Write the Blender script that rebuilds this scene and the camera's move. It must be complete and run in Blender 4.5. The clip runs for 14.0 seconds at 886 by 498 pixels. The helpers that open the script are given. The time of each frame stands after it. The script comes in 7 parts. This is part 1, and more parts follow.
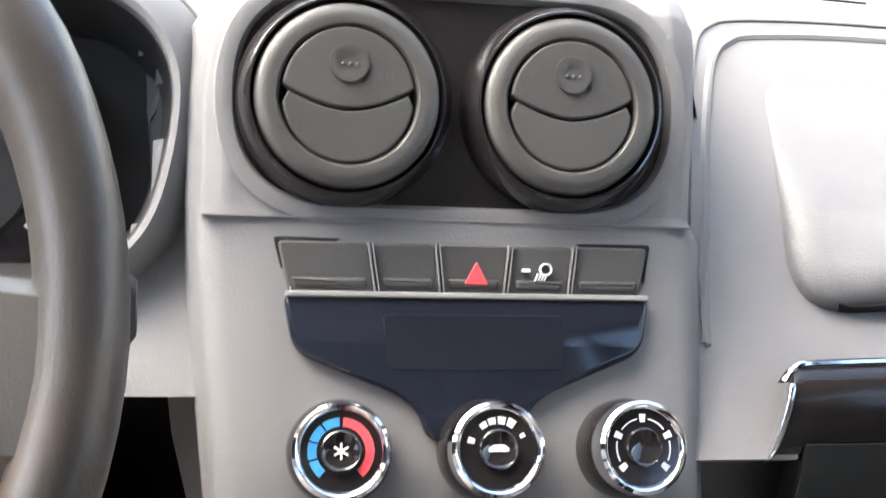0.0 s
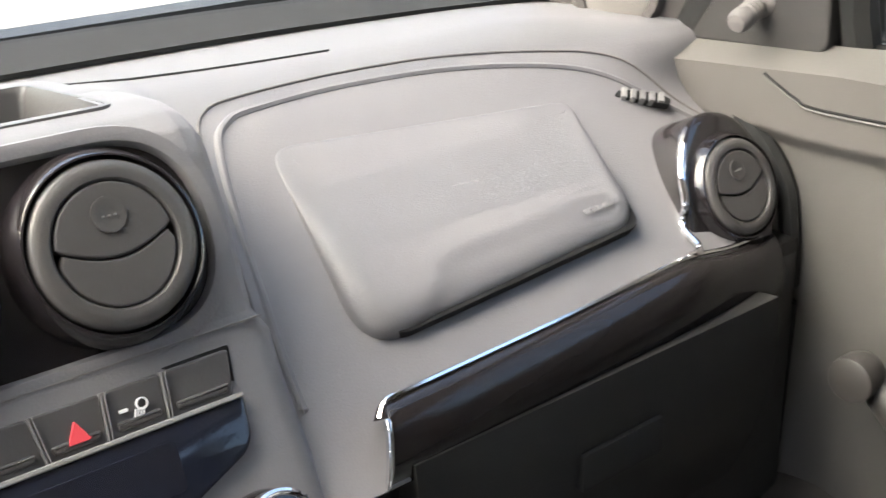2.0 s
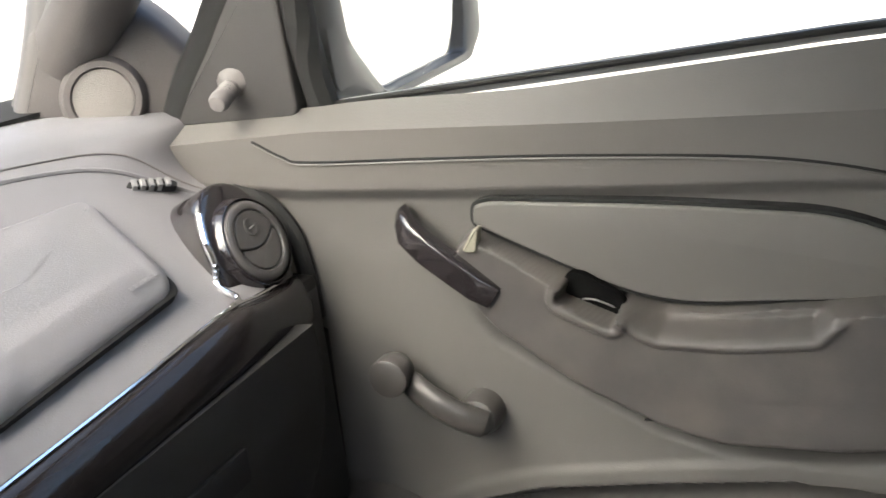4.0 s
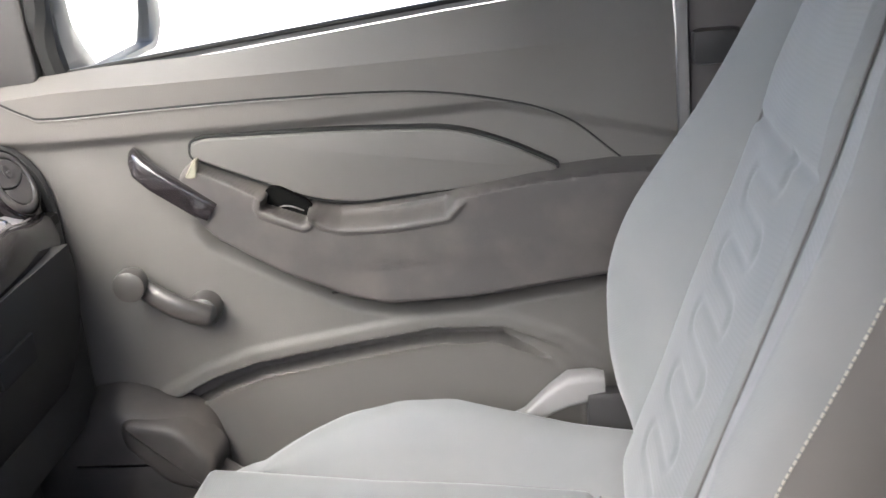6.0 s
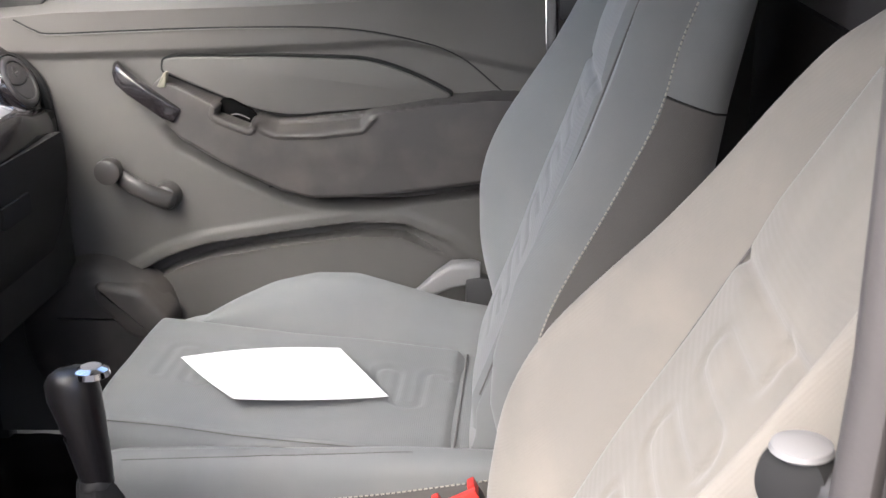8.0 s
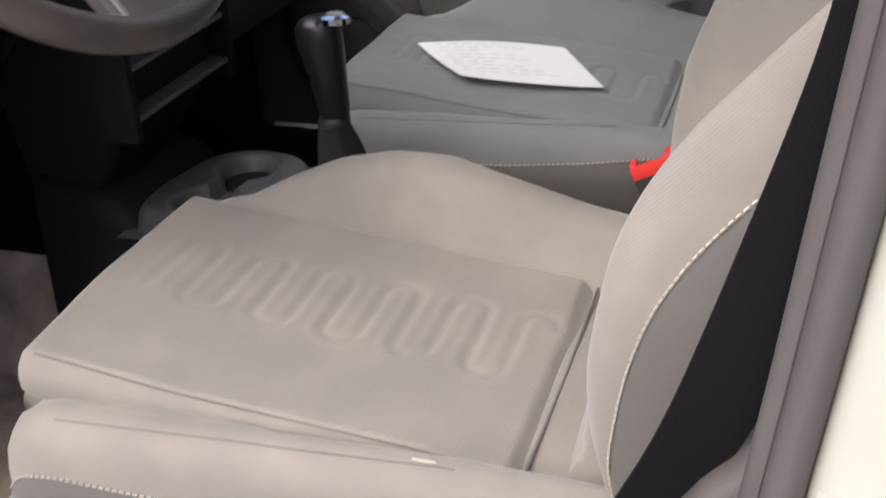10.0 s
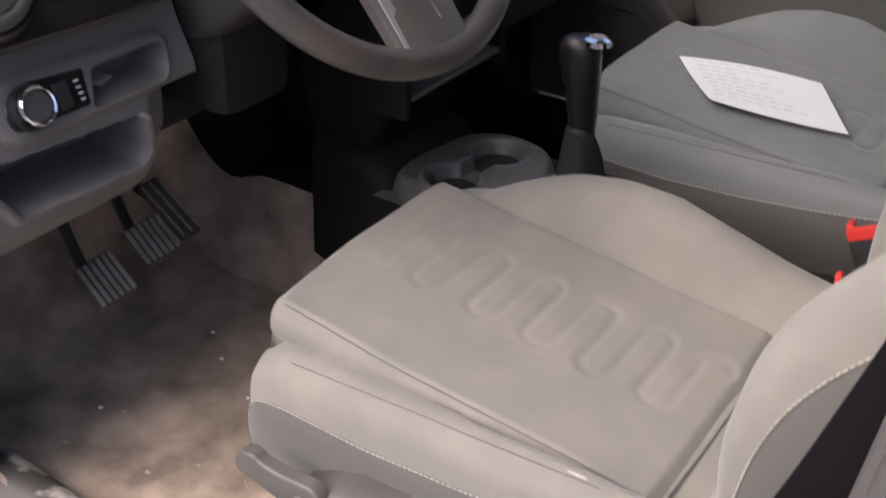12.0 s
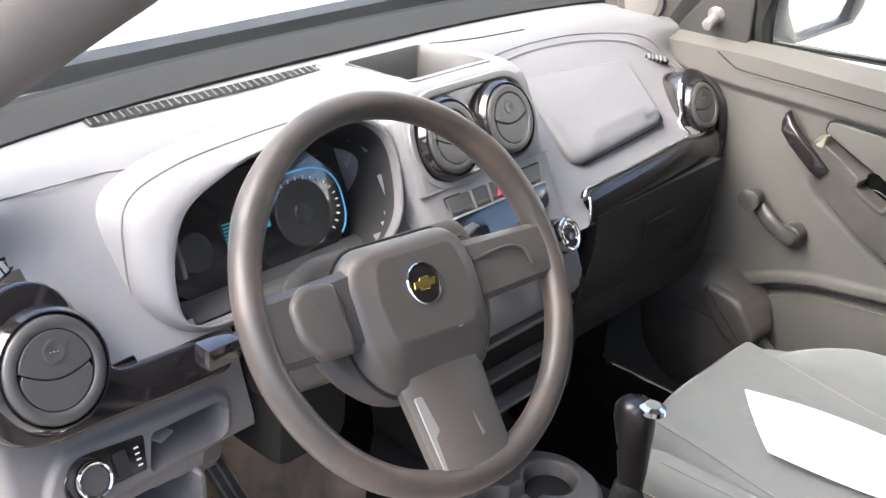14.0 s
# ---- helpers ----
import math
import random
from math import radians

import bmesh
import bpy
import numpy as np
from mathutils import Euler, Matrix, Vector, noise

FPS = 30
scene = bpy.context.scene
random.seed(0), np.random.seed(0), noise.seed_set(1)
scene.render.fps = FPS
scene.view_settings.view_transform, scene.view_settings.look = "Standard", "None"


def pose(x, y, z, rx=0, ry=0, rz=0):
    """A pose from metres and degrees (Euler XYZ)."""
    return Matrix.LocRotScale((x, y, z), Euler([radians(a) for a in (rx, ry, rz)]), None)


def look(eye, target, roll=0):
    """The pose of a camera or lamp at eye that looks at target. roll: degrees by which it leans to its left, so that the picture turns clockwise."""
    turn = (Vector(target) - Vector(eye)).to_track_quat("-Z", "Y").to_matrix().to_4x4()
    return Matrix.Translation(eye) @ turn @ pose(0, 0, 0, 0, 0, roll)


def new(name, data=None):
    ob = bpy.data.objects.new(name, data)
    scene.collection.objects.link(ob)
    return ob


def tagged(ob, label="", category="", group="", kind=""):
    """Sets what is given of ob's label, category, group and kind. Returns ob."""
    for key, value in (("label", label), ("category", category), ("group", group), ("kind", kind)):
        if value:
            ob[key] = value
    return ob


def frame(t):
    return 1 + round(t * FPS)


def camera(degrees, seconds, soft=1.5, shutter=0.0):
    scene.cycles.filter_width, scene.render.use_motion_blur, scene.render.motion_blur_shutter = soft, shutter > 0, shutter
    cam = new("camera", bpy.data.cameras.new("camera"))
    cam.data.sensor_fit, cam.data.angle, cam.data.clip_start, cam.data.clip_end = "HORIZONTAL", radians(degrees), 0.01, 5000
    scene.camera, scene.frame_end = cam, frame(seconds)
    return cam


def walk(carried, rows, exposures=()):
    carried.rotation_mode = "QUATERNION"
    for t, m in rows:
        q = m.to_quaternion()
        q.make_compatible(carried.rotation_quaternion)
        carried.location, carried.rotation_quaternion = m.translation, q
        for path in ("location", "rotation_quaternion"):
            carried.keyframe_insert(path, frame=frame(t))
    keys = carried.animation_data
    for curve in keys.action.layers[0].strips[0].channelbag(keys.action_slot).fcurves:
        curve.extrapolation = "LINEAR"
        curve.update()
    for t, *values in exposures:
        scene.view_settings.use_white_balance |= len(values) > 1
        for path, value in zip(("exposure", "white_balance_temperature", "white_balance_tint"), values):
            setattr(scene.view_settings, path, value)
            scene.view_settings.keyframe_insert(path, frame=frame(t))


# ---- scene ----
cam = camera(41.7, 14.0, soft=1.4, shutter=0.3)
PATH = [
    (0, (-0.114, -0.286, 0.922), (0.293, 1.515, 0.153), 6.3),
    (0.5, (-0.131, -0.271, 0.966), (0.43, 1.475, 0.168), 3.3),
    (1, (-0.134, -0.274, 0.981), (0.682, 1.367, 0.181), 2.5),
    (1.5, (-0.138, -0.272, 0.99), (0.867, 1.273, 0.215), 0.4),
    (2, (-0.15, -0.283, 0.989), (1.004, 1.168, 0.236), -1.9),
    (2.5, (-0.173, -0.298, 0.99), (1.144, 1.022, 0.266), -3.9),
    (3, (-0.207, -0.306, 0.989), (1.279, 0.848, 0.309), -5.3),
    (3.5, (-0.23, -0.316, 0.983), (1.387, 0.668, 0.339), -6.8),
    (4, (-0.264, -0.334, 0.986), (1.449, 0.481, 0.354), -7.4),
    (4.2, (-0.293, -0.335, 0.988), (1.453, 0.409, 0.359), -7.6),
    (6.3, (-0.706, -0.365, 0.984), (1.177, -0.202, 0.329), -5.4),
    (6.5, (-0.743, -0.373, 0.997), (1.137, -0.222, 0.332), -5.1),
    (7, (-0.867, -0.379, 1.022), (1.018, -0.292, 0.359), -3.4),
    (7.2, (-0.9, -0.429, 0.994), (0.995, -0.302, 0.367), -2.9),
    (9.3, (-1.154, -0.532, 0.930), (0.648, -0.160, 0.144), -3.6),
    (9.5, (-1.160, -0.546, 0.902), (0.609, -0.099, 0.081), -3.6),
    (10, (-1.176, -0.564, 0.857), (0.501, 0.014, -0.068), -3.0),
    (10.5, (-1.194, -0.601, 0.823), (0.377, 0.113, -0.188), -1.9),
    (11, (-1.213, -0.617, 0.819), (0.286, 0.185, -0.234), -0.4),
    (11.5, (-1.232, -0.628, 0.883), (0.226, 0.235, -0.179), 0.3),
    (12, (-1.232, -0.634, 1.014), (0.194, 0.302, -0.031), 1.3),
    (12.5, (-1.201, -0.610, 1.146), (0.171, 0.407, 0.104), 2.2),
    (13, (-1.176, -0.607, 1.232), (0.203, 0.443, 0.234), 3.6),
    (13.5, (-1.132, -0.598, 1.287), (0.257, 0.497, 0.354), 4.4),
    (14, (-1.117, -0.603, 1.298), (0.267, 0.531, 0.404), 5.0),
]
walk(cam, [(t, look(eye, target, roll)) for t, eye, target, roll in PATH],
     exposures=[(0.0, 2.95, 6500, 8), (1.5, 2.45, 6700, 8), (3.0, 2.1, 6700, 6), (4.2, 2.2, 6600, 8), (6.5, 2.75, 6250, 12), (9.5, 1.5, 6300, 13), (10.5, 1.2, 6400, 16), (11.0, 1.0, 6450, 17), (12.0, 1.25, 6400, 16), (12.5, 2.05, 6450, 14), (13.0, 2.95, 6300, 13), (13.5, 2.8, 6350, 11), (14.0, 2.6, 6350, 10)])

# world and light: bright, hazy daylight
world = bpy.data.worlds.new("sky")
scene.world = world
world.use_nodes = True
wn = world.node_tree.nodes
sky = wn.new("ShaderNodeTexSky")
sky.sky_type = "NISHITA"
sky.sun_disc = False
sky.sun_elevation = radians(48)
sky.sun_rotation = radians(-68)
sky.air_density, sky.dust_density = 1.0, 4.0
world.node_tree.links.new(sky.outputs["Color"], wn["Background"].inputs["Color"])
wn["Background"].inputs["Strength"].default_value = 0.15
sun_data = bpy.data.lights.new("sun", "SUN")
sun_data.energy, sun_data.angle, sun_data.color = 1.35, radians(60), (1.0, 0.95, 0.88)
sun = new("sun", sun_data)
sun.rotation_euler = Vector((0.618, -0.255, -0.743)).to_track_quat("-Z", "Y").to_euler()
tagged(sun, kind="structure")


# ---- materials ----
def material(name, color, rough=0.5, metal=0.0, spec=0.5, grain=0.0, grain_size=0.002, mottle=0.15, mottle_size=0.08,
             coat=0.0, dust=0.0, dust_color=(0.35, 0.30, 0.25), dust_span=(0.42, 0.72), emit=None):
    m = bpy.data.materials.new(name)
    m.use_nodes = True
    t = m.node_tree
    b = t.nodes["Principled BSDF"]
    b.inputs["Roughness"].default_value = rough
    b.inputs["Metallic"].default_value = metal
    b.inputs["Specular IOR Level"].default_value = spec
    b.inputs["Coat Weight"].default_value = coat
    b.inputs["Coat Roughness"].default_value = 0.08
    co = t.nodes.new("ShaderNodeTexCoord")
    big = t.nodes.new("ShaderNodeTexNoise")
    big.inputs["Scale"].default_value = 1.0 / mottle_size
    big.inputs["Detail"].default_value = 5
    t.links.new(co.outputs["Object"], big.inputs["Vector"])
    mix = t.nodes.new("ShaderNodeMix")
    mix.data_type = "RGBA"
    lo = [c * (1 - mottle) for c in color]
    hi = [min(1, c * (1 + mottle)) for c in color]
    mix.inputs["A"].default_value = (*lo, 1)
    mix.inputs["B"].default_value = (*hi, 1)
    t.links.new(big.outputs["Fac"], mix.inputs["Factor"])
    out = mix.outputs["Result"]
    if dust:
        dn = t.nodes.new("ShaderNodeTexNoise")
        dn.inputs["Scale"].default_value = 14
        dn.inputs["Detail"].default_value = 8
        t.links.new(co.outputs["Object"], dn.inputs["Vector"])
        ramp = t.nodes.new("ShaderNodeMapRange")
        ramp.inputs["From Min"].default_value = dust_span[0]
        ramp.inputs["From Max"].default_value = dust_span[1]
        ramp.inputs["To Max"].default_value = dust
        t.links.new(dn.outputs["Fac"], ramp.inputs["Value"])
        m2 = t.nodes.new("ShaderNodeMix")
        m2.data_type = "RGBA"
        m2.inputs["B"].default_value = (*dust_color, 1)
        t.links.new(ramp.outputs["Result"], m2.inputs["Factor"])
        t.links.new(out, m2.inputs["A"])
        out = m2.outputs["Result"]
    t.links.new(out, b.inputs["Base Color"])
    rr = t.nodes.new("ShaderNodeMapRange")
    rr.inputs["To Min"].default_value = max(0.02, rough - 0.08)
    rr.inputs["To Max"].default_value = min(1, rough + 0.08)
    t.links.new(big.outputs["Fac"], rr.inputs["Value"])
    t.links.new(rr.outputs["Result"], b.inputs["Roughness"])
    if grain:
        fine = t.nodes.new("ShaderNodeTexNoise")
        fine.inputs["Scale"].default_value = 1.0 / grain_size
        fine.inputs["Detail"].default_value = 2
        t.links.new(co.outputs["Object"], fine.inputs["Vector"])
        bump = t.nodes.new("ShaderNodeBump")
        bump.inputs["Strength"].default_value = grain
        bump.inputs["Distance"].default_value = 0.0006
        t.links.new(fine.outputs["Fac"], bump.inputs["Height"])
        t.links.new(bump.outputs["Normal"], b.inputs["Normal"])
    if emit:
        b.inputs["Emission Color"].default_value = (*emit[0], 1)
        b.inputs["Emission Strength"].default_value = emit[1]
    return m


def fabric(name, color, rib=0.0020, strength=0.22, mottle=0.12, dust=0.0):
    m = material(name, color, rough=0.95, spec=0.15, mottle=mottle, mottle_size=0.1, dust=dust, dust_color=(0.42, 0.36, 0.30))
    t = m.node_tree
    b = t.nodes["Principled BSDF"]
    b.inputs["Sheen Weight"].default_value = 0.25
    b.inputs["Sheen Roughness"].default_value = 0.5
    co = t.nodes["Texture Coordinate"]
    wave = t.nodes.new("ShaderNodeTexWave")
    wave.bands_direction = "Z"
    wave.inputs["Scale"].default_value = 2 * math.pi / 20 / rib
    wave.inputs["Distortion"].default_value = 0.4
    turn = t.nodes.new("ShaderNodeMapping")
    turn.inputs["Rotation"].default_value = (radians(45), 0, 0)
    fine = t.nodes.new("ShaderNodeTexNoise")
    fine.inputs["Scale"].default_value = 900
    add = t.nodes.new("ShaderNodeMath")
    t.links.new(co.outputs["Object"], turn.inputs["Vector"])
    t.links.new(turn.outputs["Vector"], wave.inputs["Vector"])
    t.links.new(co.outputs["Object"], fine.inputs["Vector"])
    t.links.new(wave.outputs["Fac"], add.inputs[0])
    t.links.new(fine.outputs["Fac"], add.inputs[1])
    bump = t.nodes.new("ShaderNodeBump")
    bump.inputs["Strength"].default_value = strength
    bump.inputs["Distance"].default_value = 0.0005
    t.links.new(add.outputs[0], bump.inputs["Height"])
    t.links.new(bump.outputs["Normal"], b.inputs["Normal"])
    return m


DASH = material("dash_plastic", (0.165, 0.161, 0.168), rough=0.52, grain=0.35, grain_size=0.0016, mottle=0.08)
DASH_LOW = material("lower_dash_plastic", (0.140, 0.131, 0.127), rough=0.55, grain=0.35, grain_size=0.0018, mottle=0.1)
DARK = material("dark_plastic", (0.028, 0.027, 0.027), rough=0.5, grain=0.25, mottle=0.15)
VENT = material("vent_plastic", (0.064, 0.061, 0.060), rough=0.38, grain=0.25, mottle=0.1)
GLOSS = material("gloss_black", (0.014, 0.012, 0.013), rough=0.11, coat=0.6, mottle=0.1)
CHROME = material("chrome", (0.75, 0.75, 0.78), rough=0.09, metal=1.0, mottle=0.03)
DOORP = material("door_plastic", (0.098, 0.093, 0.087), rough=0.58, grain=0.35, grain_size=0.0018, mottle=0.07)
RUBBER = material("rubber", (0.018, 0.018, 0.018), rough=0.8, spec=0.25, mottle=0.2)
WHEELP = material("wheel_plastic", (0.070, 0.063, 0.059), rough=0.42, grain=0.3, grain_size=0.0012, mottle=0.1)
GREY_TRIM = material("silver_grey_trim", (0.21, 0.205, 0.205), rough=0.42, grain=0.15, mottle=0.06)
CLOTH = fabric("seat_cloth", (0.176, 0.183, 0.184), mottle=0.07, dust=0.05)
CLOTH_SIDE = fabric("seat_side_cloth", (0.100, 0.095, 0.090), strength=0.25)
CARPET = material("dirty_carpet", (0.215, 0.172, 0.140), rough=1.0, spec=0.1, grain=1.0, grain_size=0.003, mottle=0.35, mottle_size=0.05,
                  dust=0.95, dust_color=(0.47, 0.37, 0.29), dust_span=(0.34, 0.66))
# plastic darkened in its base colour for the shade low under the dash
LOW_SHADED = material("shaded_lower_plastic", (0.012, 0.0115, 0.011), rough=0.7, spec=0.2, grain=0.35, grain_size=0.0018, mottle=0.12)
SKIRT = material("skirt_plastic", (0.070, 0.064, 0.062), rough=0.5, grain=0.35, grain_size=0.0018, mottle=0.12, dust=0.12)
ARMP = material("armrest_plastic", (0.054, 0.050, 0.048), rough=0.5, grain=0.3, grain_size=0.0018, mottle=0.08, dust=0.10)
CLOTH_WORN = fabric("worn_seat_cloth", (0.196, 0.184, 0.166), mottle=0.08, dust=0.16)
# near-black base colour that carries shade, not a second carpet
CARPET_SHADED = material("shaded_carpet", (0.020, 0.018, 0.017), rough=1.0, spec=0.1, grain=1.0, grain_size=0.003, mottle=0.3, mottle_size=0.05)
PAINT = material("cream_paint", (0.40, 0.40, 0.35), rough=0.25, coat=0.7, mottle=0.02)
PAPER = material("paper", (0.85, 0.85, 0.86), rough=0.9, mottle=0.02)
INK = material("ink", (0.60, 0.60, 0.62), rough=0.9)
DUSTY = material("dusty_rubber", (0.24, 0.21, 0.18), rough=0.85, mottle=0.3, mottle_size=0.02, dust=0.9, dust_color=(0.50, 0.44, 0.38))
CRANK = material("crank_plastic", (0.045, 0.042, 0.040), rough=0.42, grain=0.2)
CUPP = material("console_plastic", (0.080, 0.079, 0.081), rough=0.42, grain=0.2, mottle=0.12, dust=0.15)
RIMP = material("worn_rim_plastic", (0.052, 0.047, 0.044), rough=0.38, grain=0.3, grain_size=0.0012, mottle=0.15, dust=0.6, dust_color=(0.115, 0.082, 0.064), dust_span=(0.48, 0.75))
BUTTON = material("button_plastic", (0.062, 0.060, 0.061), rough=0.45, grain=0.2, mottle=0.08)
RED = material("red_plastic", (0.70, 0.05, 0.04), rough=0.35, mottle=0.05)
RED_PRINT = material("red_print", (0.75, 0.08, 0.10), rough=0.4, mottle=0.02)
BLUE_PRINT = material("blue_print", (0.05, 0.28, 0.62), rough=0.4, mottle=0.02)
WHITE_PRINT = material("white_print", (0.75, 0.75, 0.77), rough=0.5, mottle=0.02)
GOLD = material("gold_emblem", (0.85, 0.62, 0.18), rough=0.25, metal=1.0, mottle=0.05)
SCREEN = material("smoked_display", (0.010, 0.012, 0.020), rough=0.12, coat=0.2, mottle=0.1)
SCREEN_WINDOW = material("display_window", (0.008, 0.009, 0.015), rough=0.14, coat=0.3, mottle=0.1)
BELT = material("seat_belt_webbing", (0.010, 0.009, 0.011), rough=0.95, spec=0.12, grain=0.6, grain_size=0.0015)
STEEL = material("steel", (0.6, 0.58, 0.54), rough=0.28, metal=1.0, mottle=0.15, mottle_size=0.02)
THREAD = material("pale_thread", (0.37, 0.35, 0.30), rough=0.9)
HEADLINER = material("headliner", (0.33, 0.31, 0.28), rough=0.95, grain=0.5, mottle=0.08)
PILLARP = material("pillar_plastic", (0.075, 0.068, 0.066), rough=0.6, grain=0.3)
GROUND = material("concrete", (0.36, 0.345, 0.32), rough=0.9, grain=0.6, grain_size=0.01, mottle=0.25, mottle_size=0.6)
STRIP = material("strip_gloss", (0.013, 0.011, 0.011), rough=0.16, spec=0.35, mottle=0.1)
PEDAL = material("dusty_pedal_rubber", (0.085, 0.075, 0.066), rough=0.9, mottle=0.3, mottle_size=0.02, dust=0.6, dust_color=(0.24, 0.20, 0.17))
LID = material("lid_plastic", (0.024, 0.023, 0.022), rough=0.65, spec=0.25, grain=0.35, grain_size=0.0018, mottle=0.12)
# black that stands for the shade deep in the switch slot
SLOT_SHADE = material("slot_shade", (0.004, 0.004, 0.004), rough=1.0, spec=0.05)
FOAM = material("pale_foam", (0.22, 0.21, 0.165), rough=0.9, mottle=0.1)
MIRROR = material("mirror_silver", (0.9, 0.9, 0.9), rough=0.02, metal=1.0, mottle=0.01)
TEAL = material("teal_display", (0.02, 0.25, 0.28), rough=0.4, emit=((0.05, 0.55, 0.62), 0.02))
BLUE_GLOW = material("blue_dial_light", (0.05, 0.25, 0.45), rough=0.4, emit=((0.10, 0.45, 0.85), 0.08))
# for the added unseen wall; its tone sets the bounce into the cab
WALL_UNSEEN = material("unseen_brown_wall", (0.36, 0.31, 0.27), rough=0.9, grain=0.4, grain_size=0.01, mottle=0.15, mottle_size=1.0)
WALLW = material("white_wall", (0.80, 0.79, 0.75), rough=0.9, mottle=0.06, mottle_size=1.5)


def glass_material():
    m = bpy.data.materials.new("clear_glass")
    m.use_nodes = True
    b = m.node_tree.nodes["Principled BSDF"]
    b.inputs["Transmission Weight"].default_value = 1.0
    b.inputs["Roughness"].default_value = 0.0
    b.inputs["IOR"].default_value = 1.3
    b.inputs["Base Color"].default_value = (0.95, 0.98, 0.96, 1)
    return m


GLASS = glass_material()


# ---- mesh helpers ----
def finish(bm, name, mat, smooth=40.0):
    bmesh.ops.recalc_face_normals(bm, faces=bm.faces)
    me = bpy.data.meshes.new(name)
    bm.to_mesh(me)
    bm.free()
    me.materials.append(mat)
    if smooth and len(me.polygons):
        me.polygons.foreach_set("use_smooth", [True] * len(me.polygons))
        me.set_sharp_from_angle(angle=radians(smooth))
    return me


def thing(name, at, label, category, group="", kind=""):
    ob = new(name)
    ob.empty_display_size = 0.05
    ob.matrix_basis = Matrix.Translation(at)
    return tagged(ob, label, category, group, kind)


def part(name, bm, mat, parent, label="", smooth=40.0):
    ob = new(name, finish(bm, name, mat, smooth))
    if parent is not None:
        ob.parent = parent
        if parent.type == "EMPTY":
            ob.matrix_parent_inverse = parent.matrix_basis.inverted()
    if label:
        tagged(ob, label)
    return ob


def solo(name, bm, mat, label, category, group="", kind="", smooth=40.0):
    return tagged(new(name, finish(bm, name, mat, smooth)), label, category, group, kind)


def basis(o, xdir, n):
    """A frame at o whose z is n and whose x lies along xdir."""
    z = Vector(n).normalized()
    x = Vector(xdir)
    x = (x - z * x.dot(z)).normalized()
    y = z.cross(x)
    m = Matrix((x, y, z)).transposed().to_4x4()
    m.translation = Vector(o)
    return m


def rounded(pts, r, n=5):
    """A closed 2D outline with its corners rounded; r may be a list."""
    out = []
    k = len(pts)
    for i in range(k):
        p, a, b = Vector(pts[i]), Vector(pts[i - 1]), Vector(pts[(i + 1) % k])
        ri = r[i] if isinstance(r, (list, tuple)) else r
        da, db = (a - p), (b - p)
        ri = min(ri, da.length * 0.49, db.length * 0.49)
        if ri < 1e-5:
            out.append(p)
            continue
        s, e = p + da.normalized() * ri, p + db.normalized() * ri
        for j in range(n + 1):
            f = j / n
            out.append(s * (1 - f) ** 2 + p * 2 * f * (1 - f) + e * f * f)
    return out


def inset(pts, d):
    """A 2D outline moved inwards by d (outwards if below 0)."""
    k = len(pts)
    area = sum(pts[i - 1][0] * pts[i][1] - pts[i][0] * pts[i - 1][1] for i in range(k))
    sgn = 1 if area > 0 else -1
    out = []
    for i in range(k):
        a, b = Vector(pts[i - 1]), Vector(pts[(i + 1) % k])
        tg = b - a
        if tg.length < 1e-9:
            out.append(Vector(pts[i]))
            continue
        tg.normalize()
        out.append(Vector(pts[i]) + Vector((-tg.y, tg.x)) * d * sgn)
    return out


def loft(rings, cap0=True, cap1=True, closed=True, bm=None):
    bm = bm or bmesh.new()
    rows = [[bm.verts.new(p) for p in ring] for ring in rings]
    n = len(rows[0])
    for a, b in zip(rows, rows[1:]):
        for i in range(n if closed else n - 1):
            j = (i + 1) % n
            bm.faces.new((a[i], a[j], b[j], b[i]))
    if closed and cap0:
        bm.faces.new(rows[0][::-1])
    if closed and cap1:
        bm.faces.new(rows[-1])
    return bm


def plate(outline, m, depth, edge=0.002, top=0.0, bm=None):
    """A slab: the 2D outline in m's plane, from z = 0 down to -depth, with a rounded upper edge; its face lies top above the plane."""
    rings = [[m @ Vector((p[0], p[1], -depth)) for p in outline]]
    for j in range(5):
        a = j / 4 * math.pi / 2
        q = inset(outline, edge * (1 - math.cos(a)))
        rings.append([m @ Vector((p[0], p[1], top - edge + edge * math.sin(a))) for p in q])
    if edge < 0.0022:
        rings.append([m @ Vector((p[0], p[1], top)) for p in inset(outline, edge * 1.2 + 0.0001)])
    return loft(rings, bm=bm)


def frame_ring(outer, inner, m, depth, edge=0.0015, bm=None):
    """A flat frame between two outlines of the same number of points."""
    k = len(outer)
    rings = []
    for pts, z in ((outer, -depth), (outer, -edge), (inset(outer, edge), 0), (inset(inner, -edge), 0), (inner, -edge), (inner, -depth)):
        rings.append([m @ Vector((p[0], p[1], z)) for p in pts])
    rings.append(rings[0])
    bm = bm or bmesh.new()
    rows = [[bm.verts.new(p) for p in ring] for ring in rings[:-1]]
    rows.append(rows[0])
    for a, b in zip(rows, rows[1:]):
        for i in range(k):
            bm.faces.new((a[i], a[(i + 1) % k], b[(i + 1) % k], b[i]))
    return bm


def circle(r, n=48, cx=0.0, cy=0.0, ry=None):
    return [Vector((cx + r * math.cos(2 * math.pi * i / n), cy + (ry or r) * math.sin(2 * math.pi * i / n))) for i in range(n)]


def lathe(profile, m, n=48, bm=None, cap0=True, cap1=True):
    """A turned body: (radius, height) pairs round m's z."""
    return loft([[m @ Vector((p.x, p.y, h)) for p in circle(r, n)] for r, h in profile], cap0, cap1, bm=bm)


